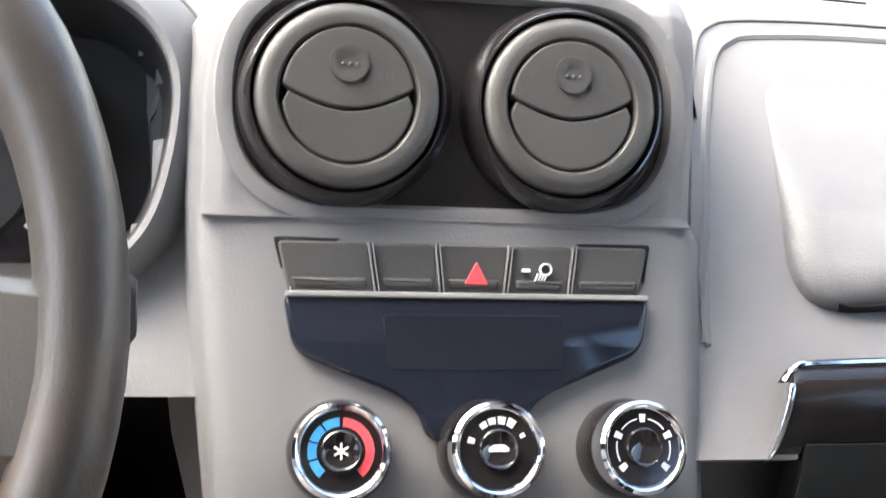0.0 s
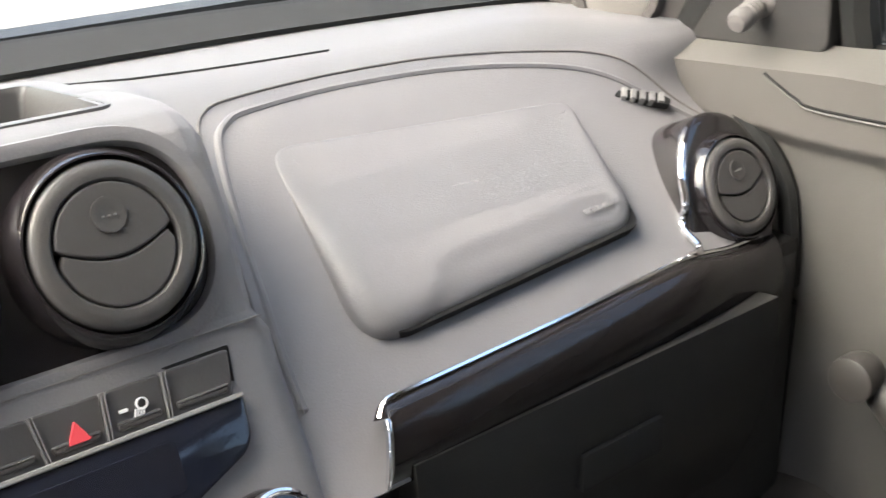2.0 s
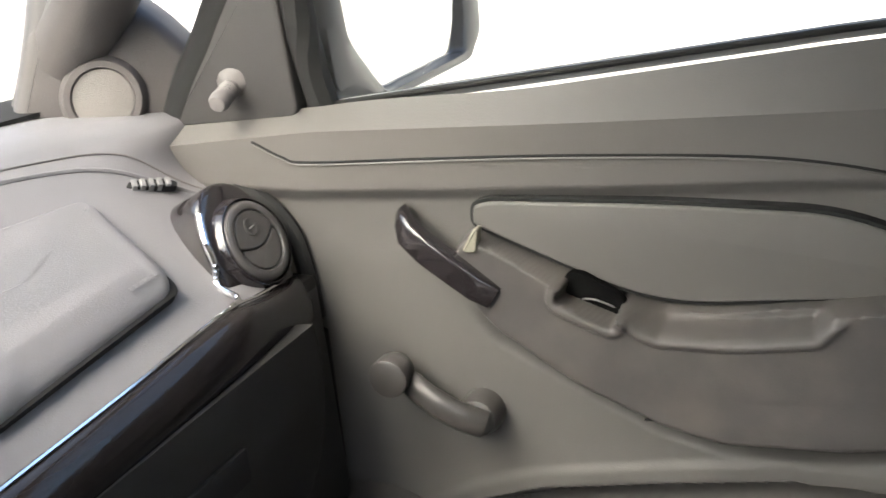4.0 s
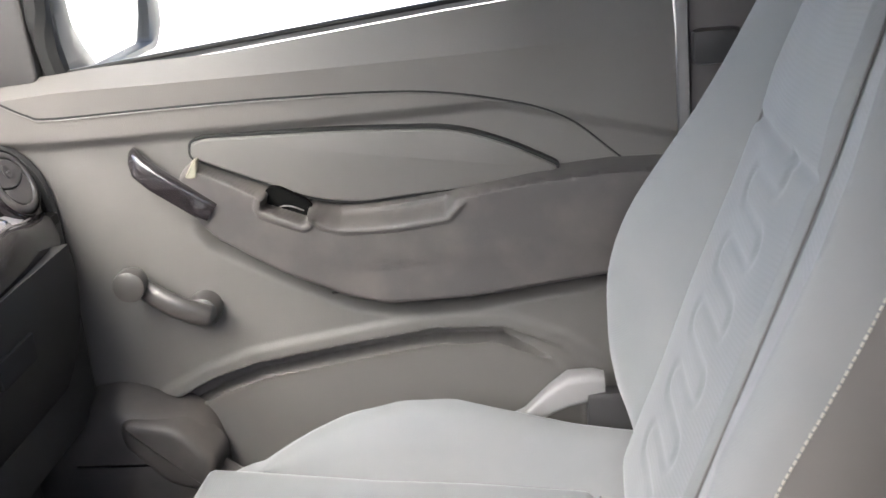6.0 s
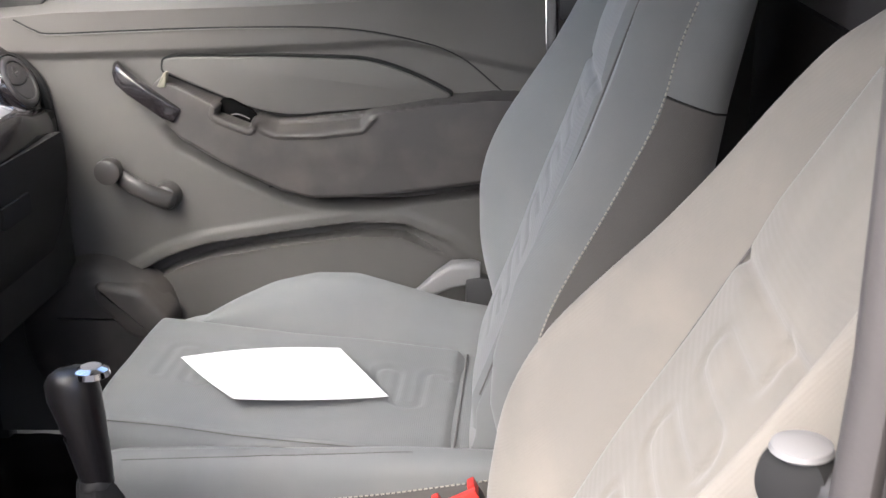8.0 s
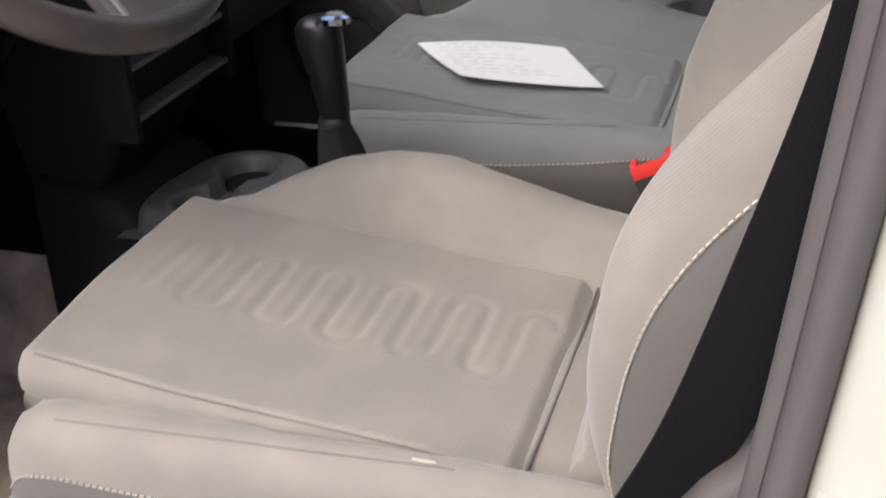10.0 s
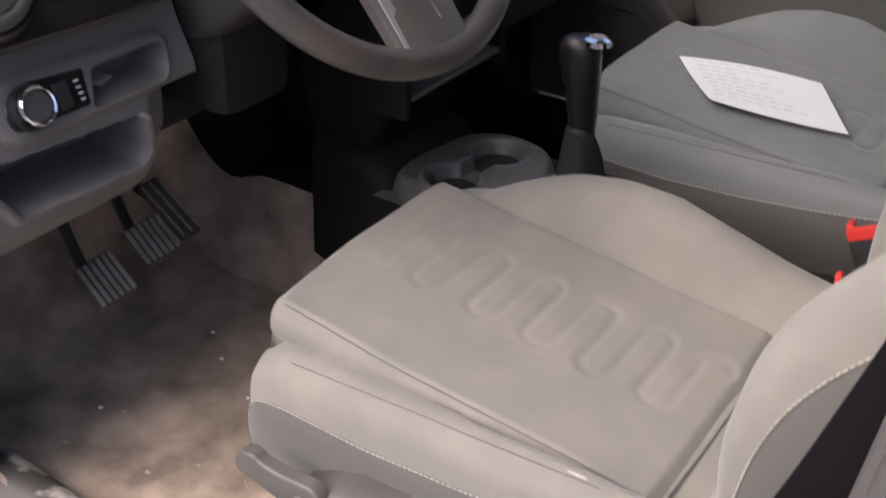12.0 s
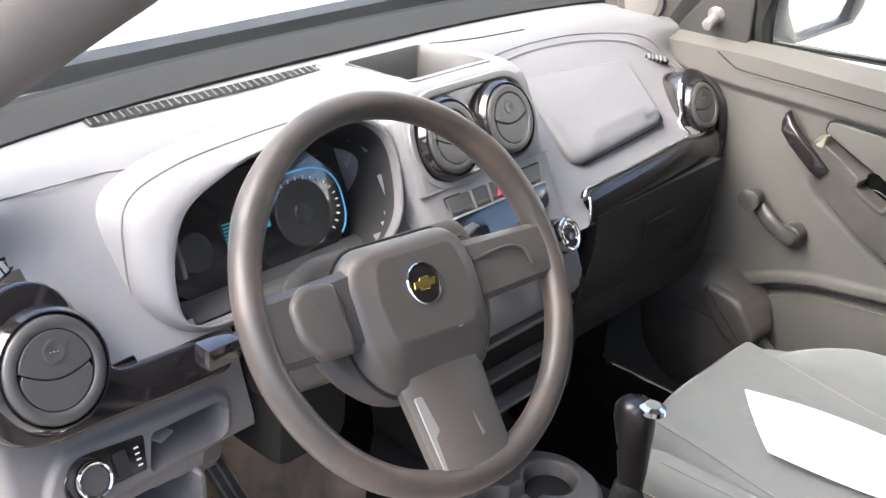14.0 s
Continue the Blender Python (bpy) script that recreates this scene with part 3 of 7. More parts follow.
for i, (xa, xb) in enumerate(CUTS):
    taper = [0.006, 0.004, 0.003, -0.003, -0.003][i]
    taper2 = [0.004, 0.003, -0.003, -0.003, -0.005][i]
    out = rounded([(xa, TOP), (xb, TOP), (xb + taper2, BOT), (xa + taper, BOT)], 0.0032, 4)
    ring0 = [S1 @ Vector((p.x, p.y, -0.004)) for p in out]
    n = len(out)
    rings = [ring0, [S1 @ Vector((p.x, p.y, 0.0022)) for p in out], [S1 @ Vector((p.x, p.y, 0.0034)) for p in inset(out, 0.0006)], [S1 @ Vector((p.x, p.y, 0.0038)) for p in inset(out, 0.0012)], [S1 @ Vector((p.x, p.y, 0.0038)) for p in inset(out, 0.0015)]]
    bt = part("button", loft(rings), BUTTON, dash, "black push button")
    cx, cy = (xa + xb + taper) / 2, (TOP + BOT) / 2
    part("button_ledge", plate(rounded([(xa + taper * 0.8 + 0.004, BOT + 0.0035), (xb + taper2 * 0.8 - 0.004, BOT + 0.0035), (xb + taper2 * 0.6 - 0.003, BOT + 0.0085), (xa + taper * 0.6 + 0.003, BOT + 0.0085)], 0.002, 3), S1, 0.002, 0.0016, 0.0052), VENT, bt)
    if i < 4:
        for o_ in (-0.0004, 0.0016):
            part("button_divider", plate([(xb + taper2 + o_, BOT), (xb + taper2 + o_ + 0.0008, BOT), (xb + o_ + 0.0008, TOP), (xb + o_, TOP)], S1, 0.006, 0.0002, 0.0058), GREY_TRIM, bt)
    if i == 2:
        tri = rounded([(cx - 0.0065, cy - 0.0075), (cx + 0.0065, cy - 0.0075), (cx, cy + 0.0045)], 0.0012, 3)
        part("warning_triangle", plate(tri, S1, 0.002, 0.0004, 0.0056), RED_PRINT, bt, "red warning triangle")
    if i == 3:
        part("print_mark", plate(rounded([(cx - 0.010, cy - 0.0006), (cx - 0.0055, cy - 0.0006), (cx - 0.0055, cy + 0.0012), (cx - 0.010, cy + 0.0012)], 0.0003, 1), S1, 0.002, 0.0002, 0.0056), WHITE_PRINT, bt)
        lamp = frame_ring(circle(0.0034, 16, cx + 0.003, cy + 0.001), circle(0.0026, 16, cx + 0.003, cy + 0.001), S1 @ Matrix.Translation((0, 0, 0.0056)), 0.002, 0.0001)
        for k in range(4):
            plate([(cx - 0.003 + k * 0.0016, cy - 0.005), (cx - 0.0023 + k * 0.0016, cy - 0.005), (cx - 0.0008 + k * 0.0016, cy - 0.001), (cx - 0.0015 + k * 0.0016, cy - 0.001)], S1, 0.002, 0.0001, 0.0056, bm=lamp)
        part("print_mark", lamp, WHITE_PRINT, bt)

# lower centre stack: its face, the smoked display and the three heater knobs
rows = [(0.262, 0.709, (-0.905, 0.425), -0.112, 0.138, 0.030), (0.256, 0.6965, (-0.905, 0.425), -0.111, 0.145, 0.030), (0.243, 0.671, (-0.87, 0.49), -0.110, 0.144, 0.028), (0.206, 0.617, (-0.824, 0.567), -0.104, 0.142, 0.024),
        (0.180, 0.578, (-0.84, 0.54), -0.099, 0.140, 0.018), (0.168, 0.555, (-0.95, 0.3), -0.096, 0.139, 0.014), (0.166, 0.535, (-1, 0.0), -0.094, 0.138, 0.012),
        (0.172, 0.522, (-0.8, -0.6), -0.092, 0.137, 0.010), (0.205, 0.516, (0.0, -1), -0.090, 0.136, 0.0)]
part("heater_control_panel", loft([stack_row(*r) for r in rows], closed=False), DASH, dash)
half = [(0.0945, 0.0585), (0.0900, 0.034), (0.0840, 0.027), (0.0370, 0.008), (0.0270, 0.000), (0.0225, -0.014), (0.0, -0.020)]
disp = [Vector(p) for p in half] + [Vector((-p[0] - 0.003, p[1])) for p in reversed(half[:-1])]
disp = rounded(disp, 0.006, 4)
S2d = S2 @ Matrix.Translation((0, 0, 0.0012))
part("smoked_display", plate(disp, S2d, 0.01, 0.0025, 0.0018), SCREEN, dash, "smoked glossy display panel above the heater knobs")
part("display_window", plate(rounded([(-0.045, 0.020), (0.045, 0.020), (0.048, 0.048), (-0.048, 0.048)], 0.004, 3), S2d, 0.004, 0.0004, 0.0022), SCREEN_WINDOW, dash)
part("display_lip", plate(rounded([(-0.0965, 0.0562), (0.0935, 0.0562), (0.0935, 0.0592), (-0.0965, 0.0592)], 0.001, 2), S2d, 0.006, 0.0008, 0.0035), GREY_TRIM, dash)


def dial_marks(kind, m, parent):
    """Printed scale of a heater knob, on its face."""
    def sector(a, b, r0, r1, mat, nm="print_mark"):
        n = 8
        o = [Vector((r1 * math.sin(radians(a + (b - a) * i / n)), r1 * math.cos(radians(a + (b - a) * i / n)))) for i in range(n + 1)]
        o += [Vector((r0 * math.sin(radians(b + (a - b) * i / n)), r0 * math.cos(radians(b + (a - b) * i / n)))) for i in range(n + 1)]
        part(nm, plate(o, m, 0.001, 0.0001, 0.0004), mat, parent)
    if kind == 0:
        for k in range(4):
            sector(-140 + k * 35, -140 + k * 35 + 32, 0.0115, 0.0158, BLUE_PRINT)
        sector(4, 140, 0.0115, 0.0158, RED_PRINT)
        star = bmesh.new()
        for k in range(3):
            c, s = math.cos(math.pi * k / 3), math.sin(math.pi * k / 3)
            w, l = 0.0005, 0.0038
            plate([Vector((x * c - y * s, x * s + y * c)) for x, y in ((-w, -l), (w, -l), (w, l), (-w, l))], m, 0.001, 0.0001, 0.0012, bm=star)
        part("print_mark", star, WHITE_PRINT, parent)
    elif kind == 1:
        for k in range(4):
            sector(-40 + k * 20, -40 + k * 20 + 16, 0.0120 , 0.0150 + 0.0004 * k, WHITE_PRINT)
        sector(-78, -66, 0.0122, 0.0158, WHITE_PRINT)
        sector(58, 66, 0.0125, 0.0150, WHITE_PRINT)
        carb = plate(rounded([(-0.0052, -0.0012), (0.0052, -0.0012), (0.0052, 0.0006), (0.0026, 0.0022), (-0.0026, 0.0022), (-0.0052, 0.0004)], 0.0006, 2), m, 0.001, 0.0001, 0.0012)
        part("print_mark", carb, WHITE_PRINT, parent)
    else:
        for a in (-130, -65, 0, 65, 130):
            sector(a - 6, a + 6, 0.0125, 0.0165, WHITE_PRINT)
        for a in (-97, -32, 32, 97):
            sector(a - 20, a + 20, 0.0140, 0.0146, WHITE_PRINT)


for k, (x, tilt) in enumerate(((-0.0695, -4), (0.0050, 0), (0.0780, 3))):
    km = S2 @ Matrix.Translation((x, -0.020, 0)) @ Matrix.Rotation(radians(tilt), 4, "Y")
    knob = part("heater_knob", lathe([(0.0255, -0.004), (0.0258, 0.004), (0.0245, 0.010), (0.0235, 0.012)], km, 48, cap0=False, cap1=False), GLOSS, dash, "round heater knob with chrome rim and printed dial")
    part("rim", lathe([(0.0232, 0.008), (0.0236, 0.018), (0.0232, 0.0235), (0.0215, 0.0252), (0.0200, 0.0245), (0.0190, 0.0225)], km, 48, cap0=False, cap1=False), CHROME, knob, "chrome rim")
    part("dial_face", lathe([(0.0195, 0.015), (0.0192, 0.0226), (0.0100, 0.0226), (0.0097, 0.0245), (0.0090, 0.0250), (0.0075, 0.0238), (0.0010, 0.0232)], km, 48, cap0=False), GLOSS, knob)
    dial_marks(k, km @ Matrix.Translation((0, 0, 0.0227)), knob)

# bin with shelves under the heater controls: a solid block coloured for shade
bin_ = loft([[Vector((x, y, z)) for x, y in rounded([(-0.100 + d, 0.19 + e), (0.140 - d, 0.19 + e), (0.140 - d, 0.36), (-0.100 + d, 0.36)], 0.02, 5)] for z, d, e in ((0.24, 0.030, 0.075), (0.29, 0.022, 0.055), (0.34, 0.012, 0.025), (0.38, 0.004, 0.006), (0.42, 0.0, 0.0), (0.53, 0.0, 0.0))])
part("storage_bin", bin_, LOW_SHADED, dash, "shelf bin below the heater controls, its inner shade in the colour")
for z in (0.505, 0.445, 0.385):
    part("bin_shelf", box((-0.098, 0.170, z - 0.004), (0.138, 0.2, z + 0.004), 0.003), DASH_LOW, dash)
part("bin_side", box((0.130, 0.165, 0.36), (0.144, 0.34, 0.545), 0.006), LOW_SHADED, dash)
part("bin_side", box((-0.108, 0.165, 0.36), (-0.094, 0.34, 0.545), 0.006), LOW_SHADED, dash)

# passenger side: airbag cover, seam, gloss strip, end vent, glove box
N3 = Vector((-0.009, -0.623, 0.782)).normalized()
S3 = basis((0.360, 0.322, 0.707), (1, 0, 0), N3)


def on3(x, y):
    """A place on the airbag plane, in its own 2D, from plan x and y."""
    z = 0.707 - (N3.x * (x - 0.36) + N3.y * (y - 0.322)) / N3.z
    p = S3.inverted() @ Vector((x, y, z))
    return (p.x, p.y)


cover = rounded([on3(0.2175, 0.2592), on3(0.481, 0.271), on3(0.500, 0.366), on3(0.233, 0.3865)], [0.038, 0.028, 0.016, 0.018], 10)


def densify(pts, step):
    out = []
    for i, p in enumerate(pts):
        q = pts[(i + 1) % len(pts)]
        k = max(1, int((q - p).length / step))
        out += [p + (q - p) * j / k for j in range(k)]
    return out


cover = densify([Vector(p) for p in cover], 0.004)
bev = rounded([on3(0.268, 0.262), on3(0.462, 0.272), on3(0.466, 0.293), on3(0.300, 0.287)], 0.010, 6)


def cover_top(p, d):
    """Height of the cover at a place d inside its edge: a rounded shoulder, fading to the windscreen, and a pressed ledge in front."""
    f = 0.12 + 0.88 * (1 - sstep(p.y, -0.045, 0.065))
    z = 0.0136 * math.sqrt(max(0.0, 1 - (1 - min(1.0, d / 0.022)) ** 2)) * f
    return z - 0.0026 * (1 - sstep(poly_dist((p.x, p.y), bev), -0.012, 0.008))


cen = sum((p for p in cover), Vector((0, 0))) / len(cover)
rings = [[S3 @ Vector((p.x, p.y, -0.012)) for p in inset(cover, -0.001)]]
for d in (0.0, 0.0006, 0.0016, 0.003, 0.005, 0.008, 0.012, 0.016, 0.020):
    rings.append([S3 @ Vector((p.x, p.y, cover_top(p, d))) for p in inset(cover, d)])
core = inset(cover, 0.020)
for k in range(1, 46):
    ring = [cen + (p - cen) * (1 - k / 50) for p in core]
    rings.append([S3 @ Vector((p.x, p.y, cover_top(p, 0.022))) for p in ring])
part("airbag_cover", loft(rings), DASH, dash, "raised grey passenger airbag cover", smooth=60)
part("cover_gap", plate(rounded([on3(0.2350, 0.2590), on3(0.4805, 0.2692), on3(0.483, 0.290), on3(0.250, 0.290)], [0.026, 0.030, 0.001, 0.001], 8), S3, 0.006, 0.0008, 0.0045), RUBBER, dash)
wm = S3 @ Matrix.Translation((*on3(0.430, 0.284), 0.0142))
for k in range(6):
    part("embossed_mark", box((k * 0.0065, 0, -0.001), (k * 0.0065 + 0.0045, 0.0042, -0.0011 + 0.0004), 0.0002, wm @ Matrix.Rotation(radians(2), 4, "Z")), DASH, dash)


def surf(x, y_plan, lift=0.0):
    """The dash surface at plan x and y."""
    lo, hi = 0.0, 1.0
    for _ in range(24):
        mid = (lo + hi) / 2
        if dash_pt(x, mid).y < y_plan:
            lo = mid
        else:
            hi = mid
    p = dash_pt(x, lo)
    return p + Vector((0, -0.5, 0.85)) * lift


seam = smooth_path([(0.150, 0.236), (0.156, 0.275), (0.172, 0.34), (0.190, 0.400), (0.205, 0.420), (0.235, 0.427), (0.32, 0.430), (0.42, 0.424), (0.53, 0.405), (0.60, 0.372), (0.645, 0.335)], 6)
part("panel_seam", tube([surf(p.x, p.y, 0.0004) if p.y > 0.246 else surf(p.x, 0.246, 0.0002) for p in [Vector((*q, 0)) if len(q) == 2 else q for q in seam]], 0.0011, 6), DASH_LOW, dash)
part("panel_seam", tube([surf(x, y, 0.0002) for x, y in ((-0.66, 0.385), (-0.586, 0.408), (-0.464, 0.416), (-0.347, 0.402), (-0.238, 0.381), (-0.19, 0.37))], 0.0011, 6), DASH_LOW, dash)
part("panel_seam", tube([surf(x, y, 0.0002) for x, y in ((0.084, 0.493), (0.137, 0.4875), (0.18, 0.482), (0.232, 0.4735), (0.285, 0.468), (0.338, 0.464))], 0.0012, 6), RUBBER, dash)
ridge = smooth_path([(0.160, 0.240), (0.166, 0.275), (0.182, 0.34), (0.199, 0.392), (0.215, 0.409), (0.24, 0.415), (0.32, 0.418), (0.42, 0.412), (0.52, 0.394), (0.585, 0.366), (0.63, 0.338)], 6)
part("panel_ridge", tube([surf(p.x, max(p.y, 0.247), -0.0012) for p in ridge], 0.0034, 8), DASH, dash)

def foot_pt(x, v):
    """The dash panel carried on below its lower edge, beside the end of the strip."""
    p = dash_pt(x, 0.0)
    return p + (p - dash_pt(x, 0.08)).normalized() * 0.036 * v + Vector((0, 0, 0.0004))


part("panel_foot", solid(sheet(foot_pt, span(0.130, 0.203, 8), span(0, 1, 5)), 0.004), DASH, dash)

# gloss strip that runs to the end vent
path = smooth_path([(0.197, 0.219, 0.622), (0.24, 0.219, 0.624), (0.35, 0.221, 0.627), (0.44, 0.224, 0.630), (0.500, 0.228, 0.629), (0.550, 0.234, 0.620), (0.595, 0.242, 0.614), (0.620, 0.250, 0.615)], 8)
prof = [(-0.034, -0.006), (-0.033, 0.004), (-0.020, 0.0115), (0.0, 0.0145), (0.010, 0.012), (0.016, 0.006), (0.018, -0.004)]


def strip_ring(p, top, slant):
    """A section of the strip, its upper edge held below top, its foot drawn forward by slant."""
    return [p + Vector((-slant * max(0.0, 0.012 - a) / 0.046, 0.45 * min(a, top) - 0.89 * b, 0.89 * min(a, top) + 0.45 * b)) for a, b in prof]


rings = [strip_ring(p, (0.009, 0.0152, 0.0175, 0.018)[min(i, 3)], (0.012, 0.007, 0.002, 0.0)[min(i, 3)]) for i, p in enumerate(path)]
strip = part("gloss_strip", loft(rings, closed=False), STRIP, dash, "gloss black trim strip along the dash")
end = smooth_path(rings[0], 4)
part("strip_end", loft([[p + Vector((dx, -dy, 0.5 * dy)) for p in end] for dx, dy in ((-0.0008, -0.003), (-0.0008, 0.0002), (0.0000, 0.0008), (0.0024, 0.0008), (0.0030, 0.0))], closed=False), CHROME, strip, "chrome strip end", smooth=60)
part("strip_edge", tube([r[-1] + Vector((0, -0.0065, 0.0045)) for r in rings], 0.0018, 6), CHROME, strip, "thin chrome edge")


def end_vent(cx, side):
    n = Vector((-0.04 * side, -0.90, 0.42)).normalized()
    m = basis((cx, 0.276, 0.668), (1, 0, 0), n)
    bez = rounded([Vector((-0.051 * side, 0.022)), Vector((-0.030 * side, 0.060)), Vector((0.004 * side, 0.068)), Vector((0.038 * side, 0.052)), Vector((0.050 * side, 0.0)), Vector((0.034 * side, -0.058)),
                   Vector((-0.02 * side, -0.066)), Vector((-0.062 * side, -0.056)), Vector((-0.060 * side, -0.030))], 0.022, 6)
    b = part("vent_bezel", plate(bez, m, 0.05, 0.006, 0.010), GLOSS, dash, "gloss black bezel round the end vent")
    edge = smooth_path([Vector((0.496 * side, 0.2345, 0.6475)), Vector((0.516 * side, 0.2385, 0.6480)), m @ Vector((-0.0600 * side, -0.016, 0.006)), m @ Vector((-0.054 * side, 0.000, 0.010)), m @ Vector((-0.049 * side, 0.022, 0.010)), m @ Vector((-0.036 * side, 0.046, 0.009))], 6)
    part("bezel_edge", tube(edge, 0.0032, 8), CHROME, b, "chrome accent on the vent bezel")
    return vent(m @ Matrix.Translation((0.002 * side, 0.0, 0.012)), 0.047, dash, turn=radians(6 * side))


end_vent(0.588, 1)
part("end_gap", tube(smooth_path([(0.652, 0.42, 0.765), (0.652, 0.36, 0.738), (0.651, 0.30, 0.708), (0.648, 0.262, 0.672), (0.648, 0.250, 0.630), (0.648, 0.246, 0.56), (0.648, 0.25, 0.42)], 6), 0.009, 8), RUBBER, dash, "dark gap at the end of the dash")
# side defroster slots
for side, cx in ((1, 0.578), (-1, -0.632)):
    o = surf(cx, 0.360)
    m = basis(o + Vector((0, -0.001, 0.002)), (1, -0.55 * side, 0), (0, -0.5, 0.86))
    part("side_defroster", plate(rounded([(-0.026, -0.004), (0.026, -0.007), (0.030, 0.001), (0.020, 0.007), (-0.018, 0.006)], 0.002, 3), m, 0.004, 0.0004, 0.0016), RUBBER, dash)
    for k in range(5):
        x = -0.0175 + k * 0.0088
        part("slat", plate(rounded([(x - 0.0030, -0.0062), (x + 0.0022, -0.0062), (x + 0.0062, 0.0060), (x + 0.0010, 0.0060)], 0.0008, 2), m, 0.003, 0.0006, 0.0040), GREY_TRIM, dash)

# glove box and lower passenger dash
gl = sheet(lambda x, v: Vector((x, 0.218 + 0.075 * v ** 1.4 + 0.016 * math.sin(math.pi * v) * -1, 0.604 - 0.235 * v)), span(0.206, 0.565, 20), span(0, 1, 14))
solid(gl, 0.02)
glove = part("glove_box_lid", gl, LID, dash, "dark grey glove box lid")
# black block that stands for the shaded handle recess in the lid
part("handle_recess_shade", box((0.345, 0.1925, 0.526), (0.428, 0.215, 0.556), 0.003), RUBBER, glove)
part("lower_panel", box((0.15, 0.235, 0.36), (0.645, 0.42, 0.618), 0.01), DARK, dash)
part("lower_side_panel", box((0.570, 0.236, 0.36), (0.648, 0.42, 0.625), 0.012), LID, dash)
part("under_dash", box((-0.66, 0.40, 0.36), (0.64, 0.62, 0.60), 0.01), DARK, dash)

# defroster grille along the windscreen
gx0, gx1 = -0.43, 0.080
gpath = [(x, 0.497 - 0.012 * ((x + 0.07) / 0.36) ** 2 * (1 if x > 0 else -0.4)) for x in span(gx0, gx1, 40)]
g = part("defroster_grille", sheet(lambda u, v: Vector((gpath[u][0], gpath[u][1] + (v - 0.5) * 0.023, surf(gpath[u][0], gpath[u][1] + (v - 0.5) * 0.023).z + 0.0012)), list(range(40)), span(0, 1, 3)), RUBBER, dash, "slotted defroster grille")
slat_me = finish(box((-0.0009, -0.0100, 0), (0.0009, 0.0100, 0.0028), 0.0004, seg=1), "slat", PILLARP)
nsl = 46
for k in range(nsl):
    x = gx0 + (gx1 - gx0) * (k + 0.5) / nsl
    y = interp(gpath, x)[0]
    ob = new("slat", slat_me)
    ob.parent = g
    ob.matrix_basis = Matrix.Translation((x, y, surf(x, y).z + 0.0005)) @ Matrix.Rotation(radians(-14), 4, "Z")

# ---- driver side of the dash ----
ND = Vector((0, -0.905, 0.425))
SD = basis((-0.33, 0.290, 0.735), (1, 0, 0), ND)       # opening of the instrument hood


def hoodpt(x, z):
    return Vector((x + 0.33, (z - 0.735) / 0.905))


hood_i = [Vector(p) for p in smooth_path([(*hoodpt(x, z), 0) for x, z in HOOD_IN], 6, closed=True)]
hood_o = [Vector(p) for p in smooth_path([(*hoodpt(x, z), 0) for x, z in HOOD_OUT], 6, closed=True)]


def hood_ring(f, dz, grow=0.0):
    """A ring between the mouth of the hood (f = 0) and its seam on the dash (f = 1)."""
    pts = [a.xy.lerp(b.xy, f) for a, b in zip(hood_i, hood_o)]
    return [SD @ Vector((p.x, p.y, dz)) for p in inset(pts, -grow)]


hood = part("instrument_hood", loft([hood_ring(1, -0.15, 0.030), hood_ring(1, -0.09, 0.014), hood_ring(1, -0.050, 0.004), hood_ring(1, -0.030), hood_ring(0.93, -0.022), hood_ring(0.70, -0.010), hood_ring(0.40, 0.000), hood_ring(0.18, 0.004), hood_ring(0.05, 0.003), hood_ring(0, -0.002), hood_ring(0, -0.008)], cap0=False, cap1=False), DASH, dash, "grey hood round the instruments", smooth=50)
# inside of the hood, its shade put in as dark plastic
part("hood_inner_shaded", loft([hood_ring(0, -0.008), hood_ring(0, -0.030, -0.004), hood_ring(0, -0.085, -0.009)], cap0=False), DARK, hood)
part("hood_seam", tube(hood_ring(1, -0.0345, 0.0016), 0.0014, 6, closed=True), DASH_LOW, hood)
part("cluster_ledge", loft([[SD @ Vector((x + 0.33, yy, zz)) for x in span(-0.455, -0.165, 12)] for yy, zz in ((-0.084, -0.010), (-0.070, -0.040), (-0.064, -0.060))], closed=False), VENT, hood, "grey ledge below the instruments")
clus = part("instrument_panel", plate(rounded([hoodpt(-0.45, 0.685), hoodpt(-0.45, 0.755), hoodpt(-0.40, 0.790), hoodpt(-0.22, 0.790), hoodpt(-0.175, 0.75), hoodpt(-0.175, 0.69), hoodpt(-0.21, 0.672), hoodpt(-0.42, 0.668)], 0.015, 5),
                SD @ Matrix.Translation((0, 0, -0.060)), 0.01, 0.003, 0.004), GLOSS, dash, "dark instrument cluster with blue-lit dials")
CM = SD @ Matrix.Translation((0, 0, -0.0555))
arc = []
for k in range(40):
    a = radians(150 - k * 195 / 39)
    arc.append(CM @ Vector((0.085 + 0.066 * math.copysign(abs(math.cos(a)) ** 0.75, math.cos(a)), -0.016 + 0.051 * math.copysign(abs(math.sin(a)) ** 0.75, math.sin(a)), 0)))
part("dial_ring", tube(arc, 0.0011, 6), BLUE_GLOW, clus, "blue glowing dial ring")
for k in range(17):
    a = radians(150 - k * 195 / 16)
    part("dial_tick", box((-0.0010, -0.0022, 0), (0.0010, 0.0022, 0.0008), 0, CM @ Matrix.Translation((0.085 + 0.056 * math.cos(a), -0.016 + 0.042 * math.sin(a), 0)) @ Matrix.Rotation(a - math.pi / 2, 4, "Z")), WHITE_PRINT, clus)
part("dial", lathe([(0.042, 0), (0.040, 0.002), (0.014, 0.0015), (0.012, 0.004), (0.002, 0.005)], CM @ Matrix.Translation((0.085, -0.016, -0.001)), 40, cap0=False), DARK, clus)
